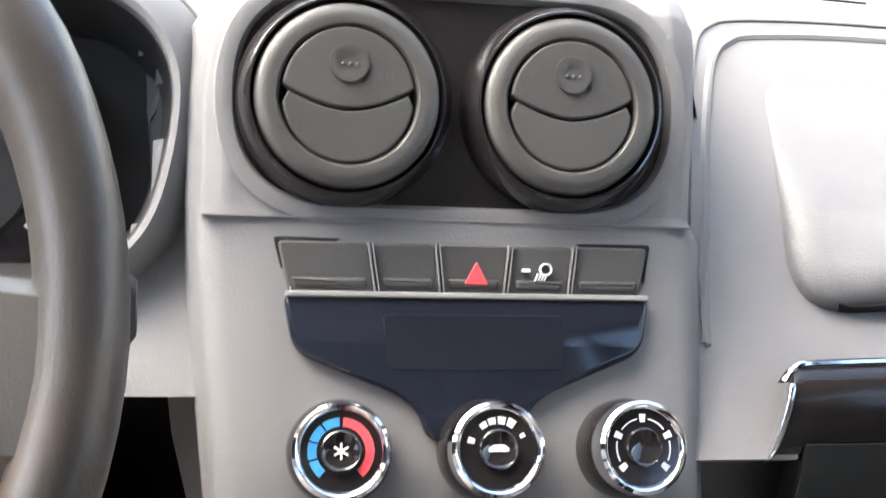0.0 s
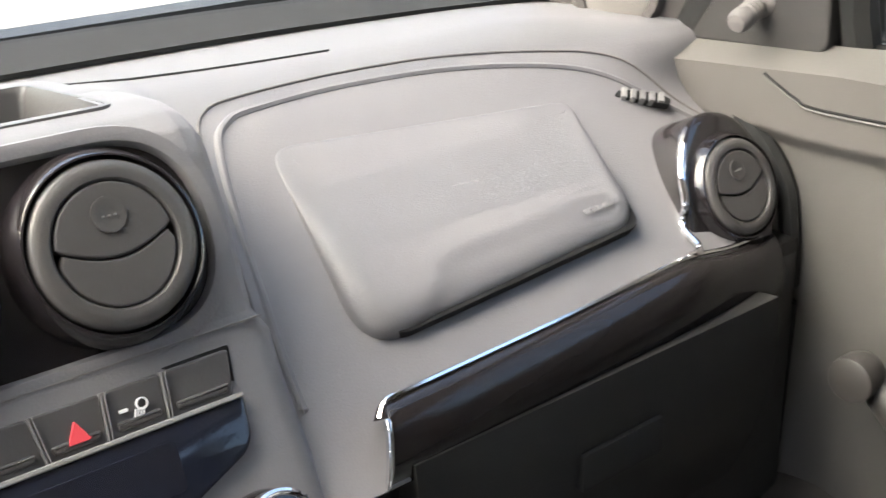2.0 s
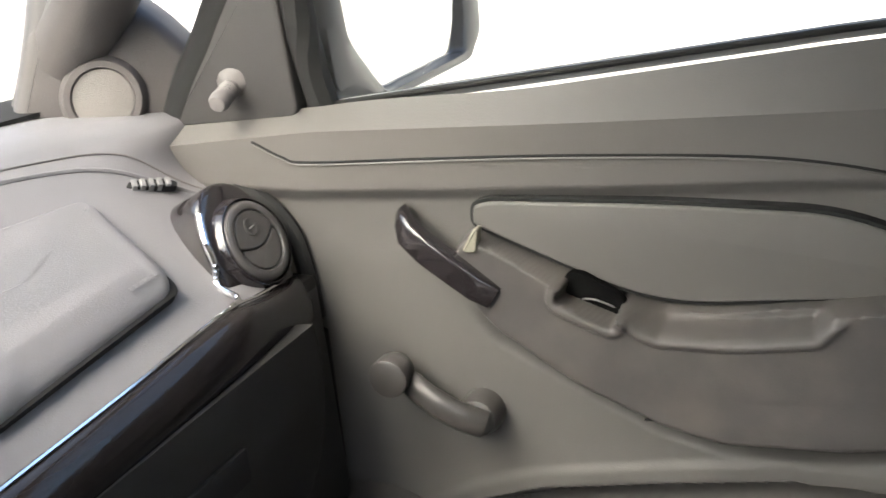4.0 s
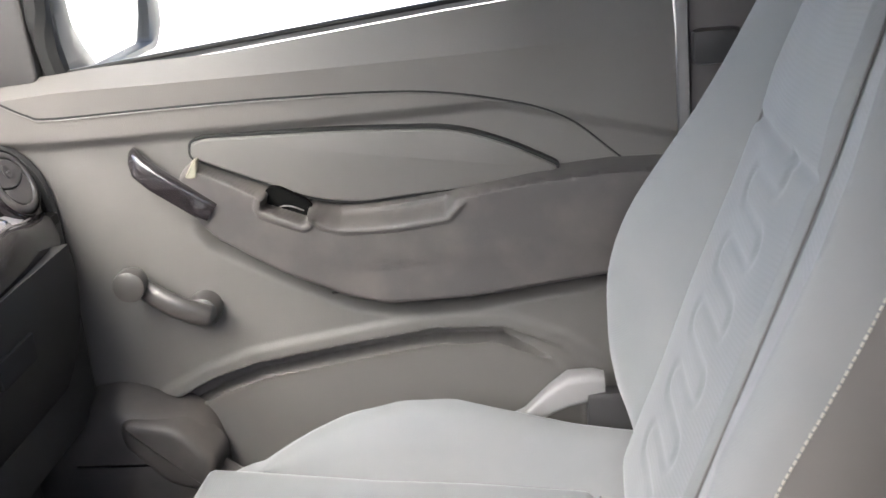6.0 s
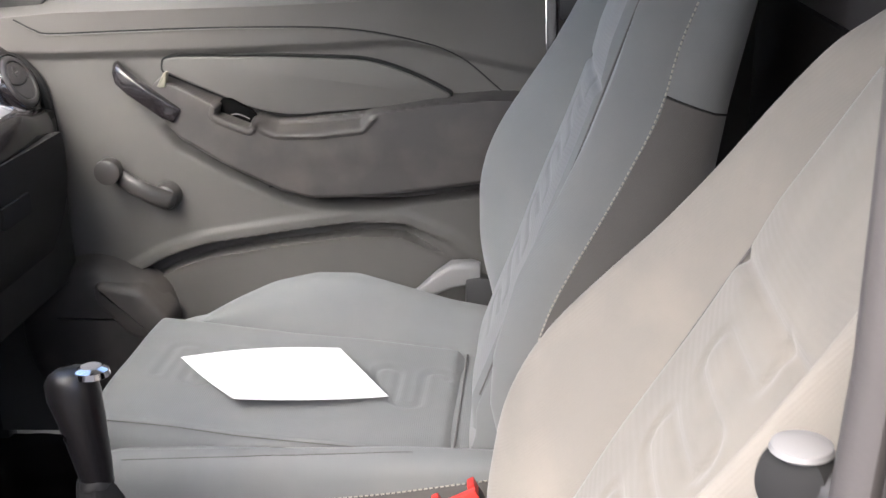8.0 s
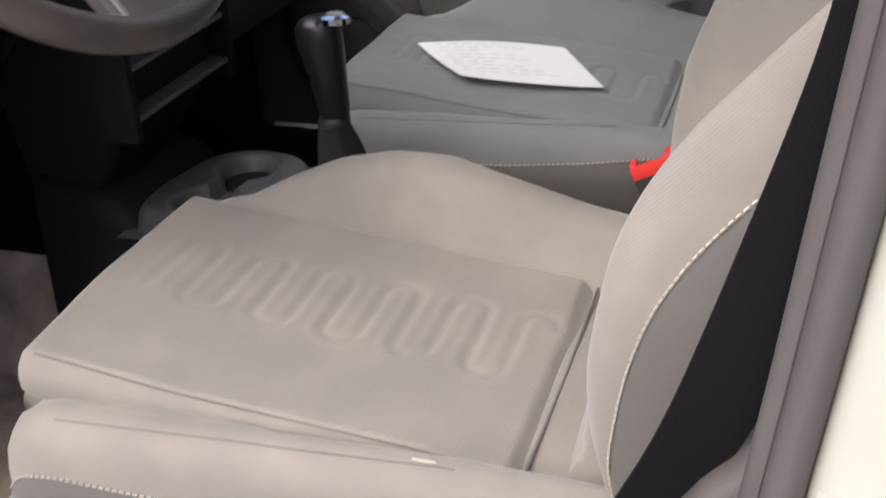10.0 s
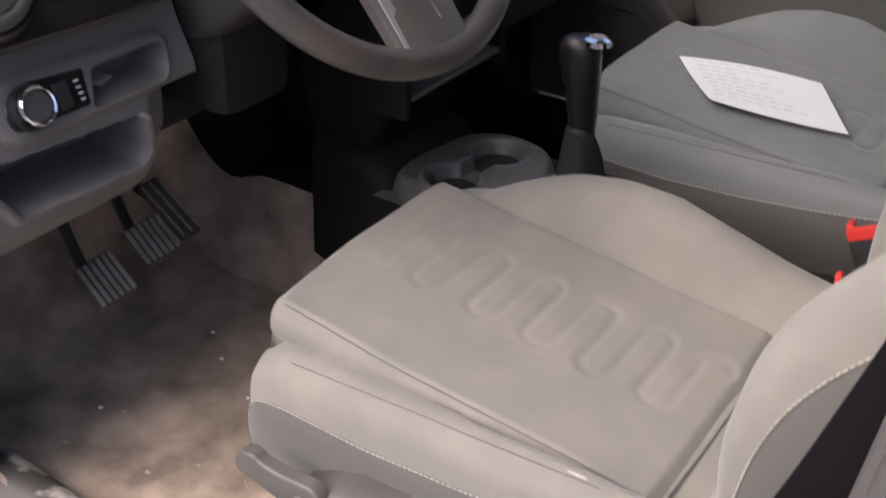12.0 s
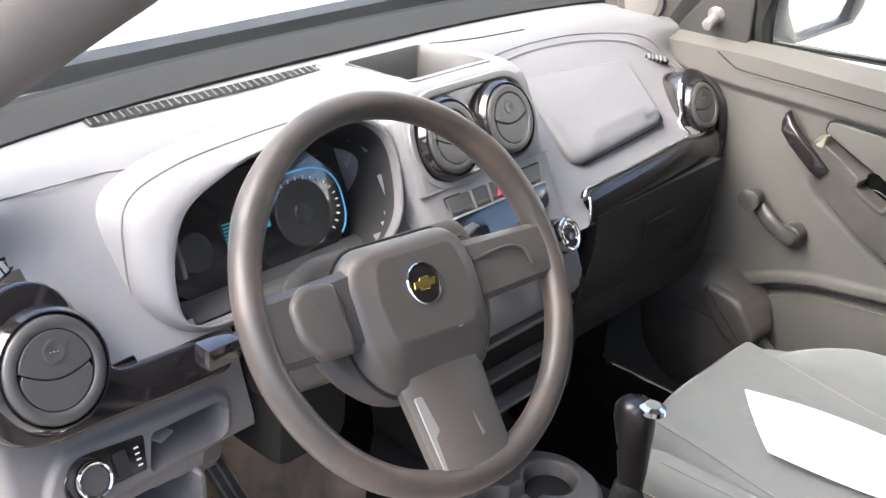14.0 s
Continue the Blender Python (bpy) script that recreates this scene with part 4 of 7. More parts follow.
part("trip_display", plate(rounded([(-0.036, -0.026), (0.036, -0.026), (0.036, 0.006), (-0.036, 0.006)], 0.003, 3), CM, 0.002, 0.0004, 0.001), SCREEN, clus)
for k in range(7):
    part("display_segment", box((-0.034, -0.024 + k * 0.0040, 0), (-0.022, -0.0218 + k * 0.0040, 0.0016), 0, CM), TEAL, clus, "teal lit bar")
part("display_digits", plate(rounded([(0.014, -0.018), (0.033, -0.018), (0.033, 0.003), (0.014, 0.003)], 0.002, 2), CM, 0.002, 0.0002, 0.0014), TEAL, clus)
part("dial", lathe([(0.024, 0), (0.022, 0.002), (0.002, 0.002)], CM @ Matrix.Translation((-0.078, -0.018, 0)), 24, cap0=False), DARK, clus)
part("cluster_post", box((-0.108, -0.040, -0.002), (-0.102, 0.004, 0.014), 0.002, CM), DASH_LOW, clus, "grey end post of the cluster")

# gloss fascia, end vent and lower panel on the driver side
SG = basis((-0.565, 0.246, 0.620), (1, 0, 0), (0, -0.905, 0.425))
fas = rounded([Vector((x + 0.565, (z - 0.62) / 0.905)) for x, z in FASCIA], [0.02, 0.02, 0.012, 0.02, 0.02, 0.012, 0.02, 0.008, 0.010, 0.03, 0.03, 0.03, 0.03, 0.03, 0.03, 0.03], 6)
part("gloss_fascia", plate(fas, SG, 0.05, 0.005, 0.016), GLOSS, dash, "gloss black fascia round the driver vent")
vent(SG @ Matrix.Translation((-0.072, 0.056, 0.022)), 0.062, dash, turn=radians(-8))
SL = basis((-0.565, 0.239, 0.540), (1, 0, 0), (0, -0.905, 0.425))
BEZEL = rounded([(-0.666, 0.545), (-0.640, 0.577), (-0.600, 0.580), (-0.445, 0.573), (-0.430, 0.562), (-0.440, 0.528), (-0.452, 0.519), (-0.640, 0.517)], 0.014, 5)
COIN = rounded([(-0.534, 0.561), (-0.449, 0.561), (-0.440, 0.552), (-0.450, 0.530), (-0.458, 0.5275), (-0.547, 0.5275)], 0.005, 4)
BINS = rounded([(-0.680, 0.502), (-0.673, 0.509), (-0.493, 0.497), (-0.4915, 0.460), (-0.502, 0.448), (-0.655, 0.456)], 0.005, 4)
BINLIP = [(-0.6865, 0.494), (-0.6575, 0.4505), (-0.501, 0.4425), (-0.4865, 0.457), (-0.488, 0.494)]


def lower_dash(x, z):
    """The lower dash: a raised bezel with a coin tray, and below it an open bin behind a proud lip."""
    y = interp([(-0.650, 0.285), (-0.610, 0.266), (-0.575, 0.254), (-0.530, 0.234), (-0.505, 0.231), (-0.460, 0.231), (-0.438, 0.234), (-0.418, 0.246), (-0.392, 0.274), (-0.365, 0.34)], -z)[0]
    y += 0.075 * (1 - math.sqrt(max(0.0, 1 - sstep(-x, 0.676, 0.722) ** 2)))
    y += 0.060 * sstep(x, -0.478, -0.458) * (1 - sstep(z, 0.500, 0.518))
    y -= 0.006 * (1 - sstep(poly_dist((x, z), BEZEL), -0.005, 0.003))
    y += 0.055 * (1 - sstep(poly_dist((x, z), COIN), -0.0025, 0.0015))
    y -= 0.012 * (1 - sstep(line_dist((x, z), BINLIP), 0.003, 0.007))
    y += 0.080 * (1 - sstep(poly_dist((x, z), BINS), -0.0025, 0.0015))
    return Vector((x, y, z))


part("lower_driver_panel", sheet(lower_dash, span(-0.722, -0.405, 170), span(0.365, 0.640, 150)), DASH_LOW, dash, "grey lower dash panel with light switch, coin tray and open bin", smooth=45)
# knee panel coloured near-black for the shade below the dash
part("knee_panel", solid(sheet(lambda x, v: Vector((x, 0.292 + 0.10 * v, 0.530 - 0.115 * v - 0.03 * sstep(x, -0.28, -0.16))), span(-0.47, -0.12, 10), span(0, 1, 6)), 0.01), LOW_SHADED, dash)
part("coin", box((-0.012, -0.010, 0.0), (0.012, 0.010, 0.004), 0.002, pose(-0.508, 0.268, 0.532, 0, 0, 20)), THREAD, dash, "pale dusty scrap in the coin tray")
sw = part("switch_plate", plate(rounded([(-0.080, 0.010), (-0.063, 0.030), (-0.045, 0.0315), (0.020, 0.025), (0.013, -0.011), (-0.076, -0.010)], [0.012, 0.010, 0.008, 0.004, 0.004, 0.014], 5), SL, 0.004, 0.001, 0.0075), GLOSS, dash)
km = SL @ Matrix.Translation((-0.053, 0.008, 0.008))
kn = part("light_switch", lathe([(0.0225, 0), (0.0225, 0.006), (0.0215, 0.010), (0.0205, 0.013)], km, 40, cap0=False, cap1=False), GLOSS, sw, "rotary light switch with chrome ring")
part("rim", lathe([(0.0195, 0.010), (0.0195, 0.017), (0.0180, 0.0190), (0.0160, 0.0180), (0.0152, 0.012)], km, 40, cap0=False, cap1=False), CHROME, kn, "chrome rim")
part("knob_face", lathe([(0.0155, 0.010), (0.0150, 0.0160), (0.001, 0.0165)], km, 40, cap0=False), VENT, kn)
part("dimmer", plate(rounded([(-0.022, -0.006), (-0.006, -0.006), (-0.006, 0.020), (-0.022, 0.020)], 0.003, 3), SL, 0.004, 0.0015, 0.0115), DARK, sw, "dark dimmer wheel")
for k in range(4):
    part("print_mark", box((0.004, -0.004 + 0.0062 * k, 0.006), (0.0095, -0.0022 + 0.0062 * k, 0.0082), 0, SL), WHITE_PRINT, sw)
    part("print_mark", box((-0.066 + 0.0085 * k, 0.0325 - 0.001 * k, 0.0045), (-0.061 + 0.0085 * k, 0.0345 - 0.001 * k, 0.0062), 0, SL), WHITE_PRINT, sw)
part("side_end_panel", box((-0.724, 0.300, 0.36), (-0.700, 0.52, 0.70), 0.008), DASH_LOW, dash)


# ---- steering wheel, column and stalks ----
wheel = thing("steering_wheel", (-0.343, 0.060, 0.742), "worn dark grey steering wheel with three spokes", "steering wheel")
WM = basis((-0.343, 0.060, 0.742), (1, 0, 0), (-0.047, -0.802, 0.595)) @ Matrix.Rotation(radians(-5), 4, "Z")
rim = [WM @ Vector((0.1930 * math.cos(a), 0.1930 * math.sin(a), 0)) for a in (2 * math.pi * i / 96 for i in range(96))]
rb_ = bmesh.new()
rings = []
for i in range(96):
    a = 2 * math.pi * i / 96
    thick = 1 + 0.10 * (math.exp(-((math.degrees(a) - 35) / 9) ** 2) + math.exp(-((math.degrees(a) - 145) / 9) ** 2))
    rings.append([WM @ Vector(((0.1930 + 0.0150 * thick * math.cos(b)) * math.cos(a), (0.1930 + 0.0150 * thick * math.cos(b)) * math.sin(a), 0.0165 * thick * math.sin(b))) for b in (2 * math.pi * j / 16 for j in range(16))])
rings.append(rings[0])
rb_ = loft(rings, False, False)
bmesh.ops.remove_doubles(rb_, verts=rb_.verts, dist=1e-6)
part("rim", rb_, RIMP, wheel)


def spoke(a, w0, w1, r0, r1, z0, z1, name="spoke"):
    rings = []
    for f in span(0, 1, 8):
        r, w, z = r0 + (r1 - r0) * f, w0 + (w1 - w0) * f ** 0.8, z0 + (z1 - z0) * f
        t = 0.011
        pts = [(-w, -t * 0.6), (-w, t * 0.3), (-w * 0.8, t), (0, t * 1.1), (w * 0.8, t), (w, t * 0.3), (w, -t * 0.6), (0, -t)]
        rings.append([WM @ Matrix.Rotation(radians(a), 4, "Z") @ Vector((r, p, z + q)) for p, q in pts])
    return part(name, loft(rings), WHEELP, wheel)


spoke(0, 0.036, 0.030, 0.04, 0.188, -0.012, 0.0)
spoke(180, 0.042, 0.034, 0.04, 0.188, -0.012, 0.0)
spoke(-90, 0.058, 0.050, 0.04, 0.188, -0.014, 0.0)
part("spoke_inlay", plate(rounded([(-0.046, -0.176), (-0.028, -0.176), (-0.040, -0.100), (-0.050, -0.100)], 0.003, 3), WM @ Matrix.Translation((0, 0, 0.000)) @ Matrix.Rotation(radians(-3.5), 4, "X"), 0.004, 0.0006, -0.002), GREY_TRIM, wheel, "pale grey spoke inlay")
part("spoke_groove", tube(smooth_path([WM @ Vector((0.010, -0.112, 0.000)), WM @ Vector((0.014, -0.140, 0.0055)), WM @ Vector((0.016, -0.158, 0.0090))], 5), 0.0026, 8), WHEELP, wheel)
part("spoke_groove", tube(smooth_path([WM @ Vector((0.080, 0.010, 0.0035)), WM @ Vector((0.120, 0.014, 0.0085)), WM @ Vector((0.146, 0.008, 0.0110)), WM @ Vector((0.154, -0.012, 0.0120))], 5), 0.0018, 6), WHEELP, wheel)
lb = rounded([(-0.158, 0.022), (-0.136, 0.036), (-0.100, 0.030), (-0.100, -0.040), (-0.140, -0.036), (-0.158, -0.012)], 0.010, 5)
part("spoke_cover", plate(lb, WM @ Matrix.Translation((0, 0, 0.011)), 0.03, 0.008, 0.004), WHEELP, wheel)
pad = densify(rounded([(-0.090, 0.030), (-0.066, 0.056), (0.066, 0.056), (0.088, 0.025), (0.084, -0.060), (0.055, -0.099), (-0.055, -0.099), (-0.090, -0.060)], 0.028, 8), 0.006)
face = rounded([(-0.060, 0.000), (-0.050, 0.037), (0.050, 0.037), (0.058, 0.000), (0.052, -0.047), (-0.054, -0.047)], 0.010, 6)


def pad_top(p, d):
    """Rounded shoulder, then flanks that rise to a raised middle face."""
    e = math.sqrt(max(0.0, 1 - (1 - min(1.0, d / 0.014)) ** 2))
    f = 1 - min(1.0, max(0.0, poly_dist((p.x, p.y), face) / 0.036))
    return -0.018 + 0.018 * e + 0.0145 * f


rings = [[WM @ Vector((p.x, p.y, -0.030)) for p in inset(pad, 0.002)]]
for d in (0.0, 0.0008, 0.002, 0.004, 0.007, 0.010, 0.013):
    rings.append([WM @ Vector((p.x, p.y, pad_top(p, d))) for p in inset(pad, d)])
core = inset(pad, 0.013)
for k in range(1, 44):
    rings.append([WM @ Vector((p.x, p.y, pad_top(p, 0.014))) for p in [Vector((0, -0.010)) + (p - Vector((0, -0.010))) * (1 - k / 44) for p in core]])
part("airbag_pad", loft(rings), WHEELP, wheel, "grey airbag pad in the wheel hub", smooth=60)
part("hub_seam", frame_ring(inset(pad, -0.0030), inset(pad, 0.0010), WM @ Matrix.Translation((0, 0, -0.0150)), 0.012, 0.0008), RUBBER, wheel)
back = rounded([(-0.138, 0.044), (-0.105, 0.064), (0.105, 0.064), (0.120, 0.030), (0.112, -0.055), (0.070, -0.108), (-0.070, -0.108), (-0.122, -0.058)], 0.03, 5)
rings = [[WM @ Vector((p.x, p.y, z)) for p in inset(back, d)] for z, d in ((-0.090, 0.045), (-0.060, 0.020), (-0.035, 0.006), (-0.024, 0.004), (-0.018, 0.010), (-0.016, 0.018))]
part("hub_shell", loft(rings), WHEELP, wheel)
bm_ = WM @ Matrix.Translation((-0.001, 0.003, 0.0138))
badge = part("emblem", lathe([(0.0215, -0.003), (0.0215, 0.0016), (0.0205, 0.0022), (0.019, 0.0018), (0.0188, 0.001), (0.001, 0.001)], bm_, 40, cap0=False), GLOSS, wheel, "round black emblem with a gold bar")
part("emblem_ring", lathe([(0.0218, -0.002), (0.0218, 0.0018), (0.0210, 0.0026), (0.0200, 0.0022), (0.0198, 0.001)], bm_, 40, cap0=False, cap1=False), CHROME, badge)
part("emblem_bar", plate([(-0.0145, -0.0035), (-0.006, -0.0035), (-0.006, -0.0065), (0.0055, -0.0065), (0.0065, -0.0035), (0.0130, -0.0035), (0.0150, 0.0035), (0.0065, 0.0035), (0.0065, 0.0065), (-0.0050, 0.0065), (-0.0060, 0.0035), (-0.0130, 0.0035)], bm_, 0.001, 0.0005, 0.0024), GOLD, badge, "gold emblem bar")
wear = bmesh.new()
for k in range(7):
    x, y = 0.026 + random.uniform(-0.005, 0.005), -0.046 + random.uniform(-0.008, 0.008)
    plate([(x, y), (x + 0.003, y + 0.001), (x + 0.002, y + 0.004), (x - 0.001, y + 0.003)], WM @ Matrix.Translation((0, 0, 0.0136)), 0.001, 0.0001, 0.0006, bm=wear)
part("worn_patch", wear, GREY_TRIM, wheel, "scuffed pale patch")

column = thing("steering_column", (-0.32, 0.2, 0.64), "dark plastic steering column shroud with two stalks", "steering column")
ax_ = Vector((0.02, 0.823, -0.563))
rings = []
for f, w, h in ((0.045, 0.058, 0.050), (0.07, 0.066, 0.058), (0.13, 0.070, 0.064), (0.22, 0.066, 0.070), (0.32, 0.05, 0.06)):
    o = Vector((-0.343, 0.060, 0.742)) + ax_ * f
    m = basis(o, (1, 0, 0), -ax_)
    rings.append([m @ Vector((p.x, p.y, 0)) for p in rounded([(-w, -h), (w, -h), (w * 0.9, h * 0.8), (-w * 0.9, h * 0.8)], 0.02, 5)])
part("shroud", loft(rings), DARK, column)
# column underside coloured near-black, as shade would leave it
part("lower_shroud", box((-0.395, 0.20, 0.46), (-0.285, 0.42, 0.62), 0.02), LOW_SHADED, column)
st = part("wiper_stalk", tube([(-0.275, 0.150, 0.700), (-0.225, 0.150, 0.704), (-0.185, 0.150, 0.702), (-0.150, 0.150, 0.705)], [0.010, 0.009, 0.011, 0.0125], 10, flat=0.8), VENT, column, "black wiper stalk")
part("stalk_tip", loft([[Vector((x, 0.150 + a * w, zc - 0.028 + b * h)) for a, b in rounded([(-1, -1), (1, -1), (1, 1), (-1, 1)], 0.5, 3)] for x, zc, w, h in ((-0.205, 0.724, 0.009, 0.009), (-0.185, 0.727, 0.009, 0.011), (-0.160, 0.731, 0.009, 0.013), (-0.142, 0.734, 0.008, 0.014), (-0.139, 0.7345, 0.006, 0.011))]), DARK, st)
for k in range(3):
    part("print_mark", box((-0.174 + k * 0.008, 0.1400, 0.698 + 0.002 * k), (-0.169 + k * 0.008, 0.1415, 0.705 + 0.002 * k), 0), WHITE_PRINT, st)
st = part("indicator_stalk", tube([(-0.385, 0.150, 0.690), (-0.43, 0.150, 0.694), (-0.47, 0.148, 0.700), (-0.515, 0.145, 0.705)], [0.011, 0.010, 0.011, 0.0125], 10, flat=0.8), VENT, column, "black indicator stalk")
part("stalk_tip", box((-0.545, 0.133, 0.693), (-0.505, 0.157, 0.717), 0.005), GLOSS, st)

# ---- pedals ----
for nm, lab, x, y, z, w, h, tl in (("clutch_pedal", "ribbed rubber clutch pedal worn pale at the edges", -0.415, 0.425, 0.182, 0.030, 0.032, 48), ("brake_pedal", "ribbed rubber brake pedal worn pale at the edges", -0.305, 0.455, 0.178, 0.032, 0.030, 48), ("accelerator_pedal", "narrow worn accelerator pedal", -0.222, 0.505, 0.175, 0.018, 0.052, 55)):
    pd = thing(nm, (x, y, 0.1), lab, "pedal", group="foot pedals")
    m = basis((x, y, z), (1, 0, 0), (-0.1, -math.cos(radians(tl)), math.sin(radians(tl))))
    part("pad", plate(rounded([(-w, -h), (w, -h), (w, h), (-w, h)], 0.006, 4), m, 0.010, 0.003, 0.0), PEDAL, pd)
    nr = 3 if w < 0.02 else 6
    for k in range(nr):
        xx = -w * 0.82 + k * w * 1.64 / (nr - 1)
        part("rib", box((xx - w * 0.095, -h * 0.92, -0.001), (xx + w * 0.095, h * 0.92, 0.0045), 0.0012, m, seg=1), DUSTY, pd)
    part("arm", tube(smooth_path([m @ Vector((0, h * 0.5, -0.008)), m @ Vector((0, h * 1.4, -0.03)), Vector((x, y + 0.10, z + 0.16)), Vector((x, y + 0.09, z + 0.30))], 6), 0.009, 8, flat=0.6), DARK, pd)

# ---- centre console ----
console = thing("centre_console", (0.03, 0.05, 0.0), "dark plastic centre console with two cup holders", "console")
rings = []
for y, z, w in ((0.34, 0.30, 0.105), (0.26, 0.285, 0.110), (0.215, 0.270, 0.112), (0.205, 0.250, 0.112), (0.05, 0.247, 0.112), (0.00, 0.247, 0.100), (-0.02, 0.262, 0.092), (-0.10, 0.262, 0.085), (-0.16, 0.215, 0.078), (-0.45, 0.205, 0.075), (-0.62, 0.205, 0.075)):
    rings.append([Vector((0.015 + x, y, zz)) for x, zz in ((-w - 0.012, 0.02), (-w - 0.004, z - 0.04), (-w, z - 0.012), (-w + 0.012, z), (0, z + 0.002), (w - 0.012, z), (w, z - 0.012), (w + 0.004, z - 0.04), (w + 0.012, 0.02))])
# console flank takes its shade from the near-black colour
part("body", loft(rings, closed=False), LOW_SHADED, console, smooth=60)
cup_o = rounded([(-0.108, 0.095), (-0.078, 0.045), (0.045, 0.022), (0.100, 0.060), (0.112, 0.135), (0.078, 0.186), (-0.03, 0.206), (-0.098, 0.200)], 0.03, 6)
CUPS = ((0.042, 0.112), (-0.056, 0.122))


def cup_pt(x, y):
    d = min(min(math.hypot(x - a, y - b) for a, b in CUPS) - 0.040, line_dist((x, y), CUPS) - 0.020)
    z = 0.272 - 0.0215 * (1 - sstep(d, -0.005, -0.001)) + 0.0035 * math.exp(-((d - 0.003) / 0.003) ** 2)
    e = poly_dist((x, y), cup_o)
    z -= 0.010 * sstep(e, -0.008, 0.002) + 0.02 * sstep(e, 0.0, 0.006)
    return Vector((x, y, z))


cb = sheet(cup_pt, span(-0.118, 0.120, 110), span(0.012, 0.214, 96))
part("cup_holder_plate", cb, CUPP, console, "grey plate with two round cup holders", smooth=60)
for a, b in CUPS:
    part("cup_mat", lathe([(0.033, 0.0), (0.033, 0.002), (0.030, 0.003), (0.001, 0.003)], Matrix.Translation((a, b, 0.2515)), 32), RUBBER, console, "dark round rubber mat")
part("lever_surround", plate(rounded([(-0.05, -0.07), (0.05, -0.07), (0.05, 0.05), (-0.05, 0.05)], 0.02, 5), Matrix.Translation((0.012, -0.03, 0.264)), 0.06, 0.004, 0.008), DASH_LOW, console)

gear = thing("gear_lever", (0.03, -0.035, 0.27), "black gear lever with a glossy knob and leather boot", "gear lever")
base, top = Vector((0.008, -0.036, 0.275)), Vector((0.016, -0.016, 0.486))
rings = []
for f, r in ((0.0, 0.040), (0.06, 0.036), (0.14, 0.030), (0.22, 0.027), (0.30, 0.023), (0.38, 0.019), (0.42, 0.016)):
    o = base + (top - base) * f
    rings.append([o + Vector((r * (1 + 0.10 * math.sin(5 * a + 9 * f)) * math.cos(a), r * (1 + 0.10 * math.sin(5 * a + 9 * f)) * math.sin(a), 0.004 * math.sin(3 * a + f * 20))) for a in (2 * math.pi * i / 40 for i in range(40))])
part("boot", loft(rings), RUBBER, gear, "creased black leather boot")
km = basis(base, (1, 0, 0), top - base)
L = (top - base).length
part("collar", lathe([(0.018, L * 0.38), (0.019, L * 0.40), (0.017, L * 0.43)], km, 24), DARK, gear)
rings = []
for f, r, ox in ((0.40, 0.0150, 0), (0.50, 0.0175, 0), (0.62, 0.0195, 0.001), (0.74, 0.0220, 0.002), (0.86, 0.0250, 0.004), (0.94, 0.0240, 0.004), (0.985, 0.019, 0.003), (1.0, 0.012, 0.003)):
    rings.append([km @ Vector((r * math.cos(a), ox - 0.002 + 1.12 * r * math.sin(a), L * f)) for a in (2 * math.pi * i / 28 for i in range(28))])
part("knob", loft(rings), material("gloss_leather", (0.012, 0.011, 0.012), rough=0.28, grain=0.3, grain_size=0.001), gear)
part("knob_cap", lathe([(0.0185, L * 0.962), (0.0175, L * 0.992), (0.010, L * 1.008), (0.001, L * 1.012)], km @ Matrix.Rotation(radians(6), 4, "X"), 28, cap0=False), CHROME, gear, "chrome shift pattern cap")
part("cap_plate", lathe([(0.011, L * 1.004), (0.010, L * 1.011), (0.001, L * 1.014)], km @ Matrix.Rotation(radians(6), 4, "X"), 28, cap0=False), GREY_TRIM, gear)

hand = thing("parking_brake", (0.0, -0.30, 0.22), "dark parking brake lever between the seats", "brake lever")
part("lever", tube(smooth_path([(-0.012, -0.42, 0.225), (-0.012, -0.32, 0.245), (-0.014, -0.22, 0.258), (-0.015, -0.155, 0.262)], 6), [0.012] * 6 + [0.013] * 6 + [0.015] * 7, 10), DASH_LOW, hand)
part("button", lathe([(0.006, 0), (0.006, 0.012), (0.004, 0.014)], basis((-0.015, -0.156, 0.262), (1, 0, 0), (0, 1, 0.05)), 12), CHROME, hand)

# ---- passenger door ----
door = thing("passenger_door", (0.68, 0.0, 0.1), "closed passenger door with grey plastic trim panel", "door")
SILL = [(0.40, 0.772), (0.213, 0.782), (-0.038, 0.806), (-0.245, 0.826), (-0.49, 0.845)]
ARM = [(0.088, 0.634), (0.078, 0.662), (0.066, 0.671), (0.028, 0.656), (-0.020, 0.633), (-0.067, 0.611), (-0.105, 0.605), (-0.160, 0.608), (-0.246, 0.617), (-0.33, 0.629), (-0.42, 0.635), (-0.52, 0.632),
       (-0.52, 0.515), (-0.40, 0.500), (-0.25, 0.482), (-0.150, 0.480), (-0.100, 0.494), (-0.03, 0.530), (0.046, 0.574)]
POCKET = [(0.20, 0.325), (0.155, 0.352), (0.09, 0.385), (0.03, 0.404), (-0.10, 0.424), (-0.20, 0.437), (-0.28, 0.434), (-0.345, 0.405), (-0.40, 0.36), (-0.40, 0.10), (0.20, 0.10)]


def crease(y):
    """Height of the sharp fold below the window ledge."""
    return interp([(-0.42, 0.752), (-0.38, 0.755), (-0.21, 0.766), (0.06, 0.768), (0.50, 0.776)], -y)[0]


def door_z(y, t):
    """Rows of the panel run up to the fold, then on to the window."""
    if t < 0.86:
        return 0.08 + (crease(y) - 0.08) * t / 0.86
    return crease(y) + (interp([(-p[0], p[1]) for p in SILL], -y)[0] - 0.009 * sstep(-y, -0.2, 0.02) - crease(y)) * (t - 0.86) / 0.14


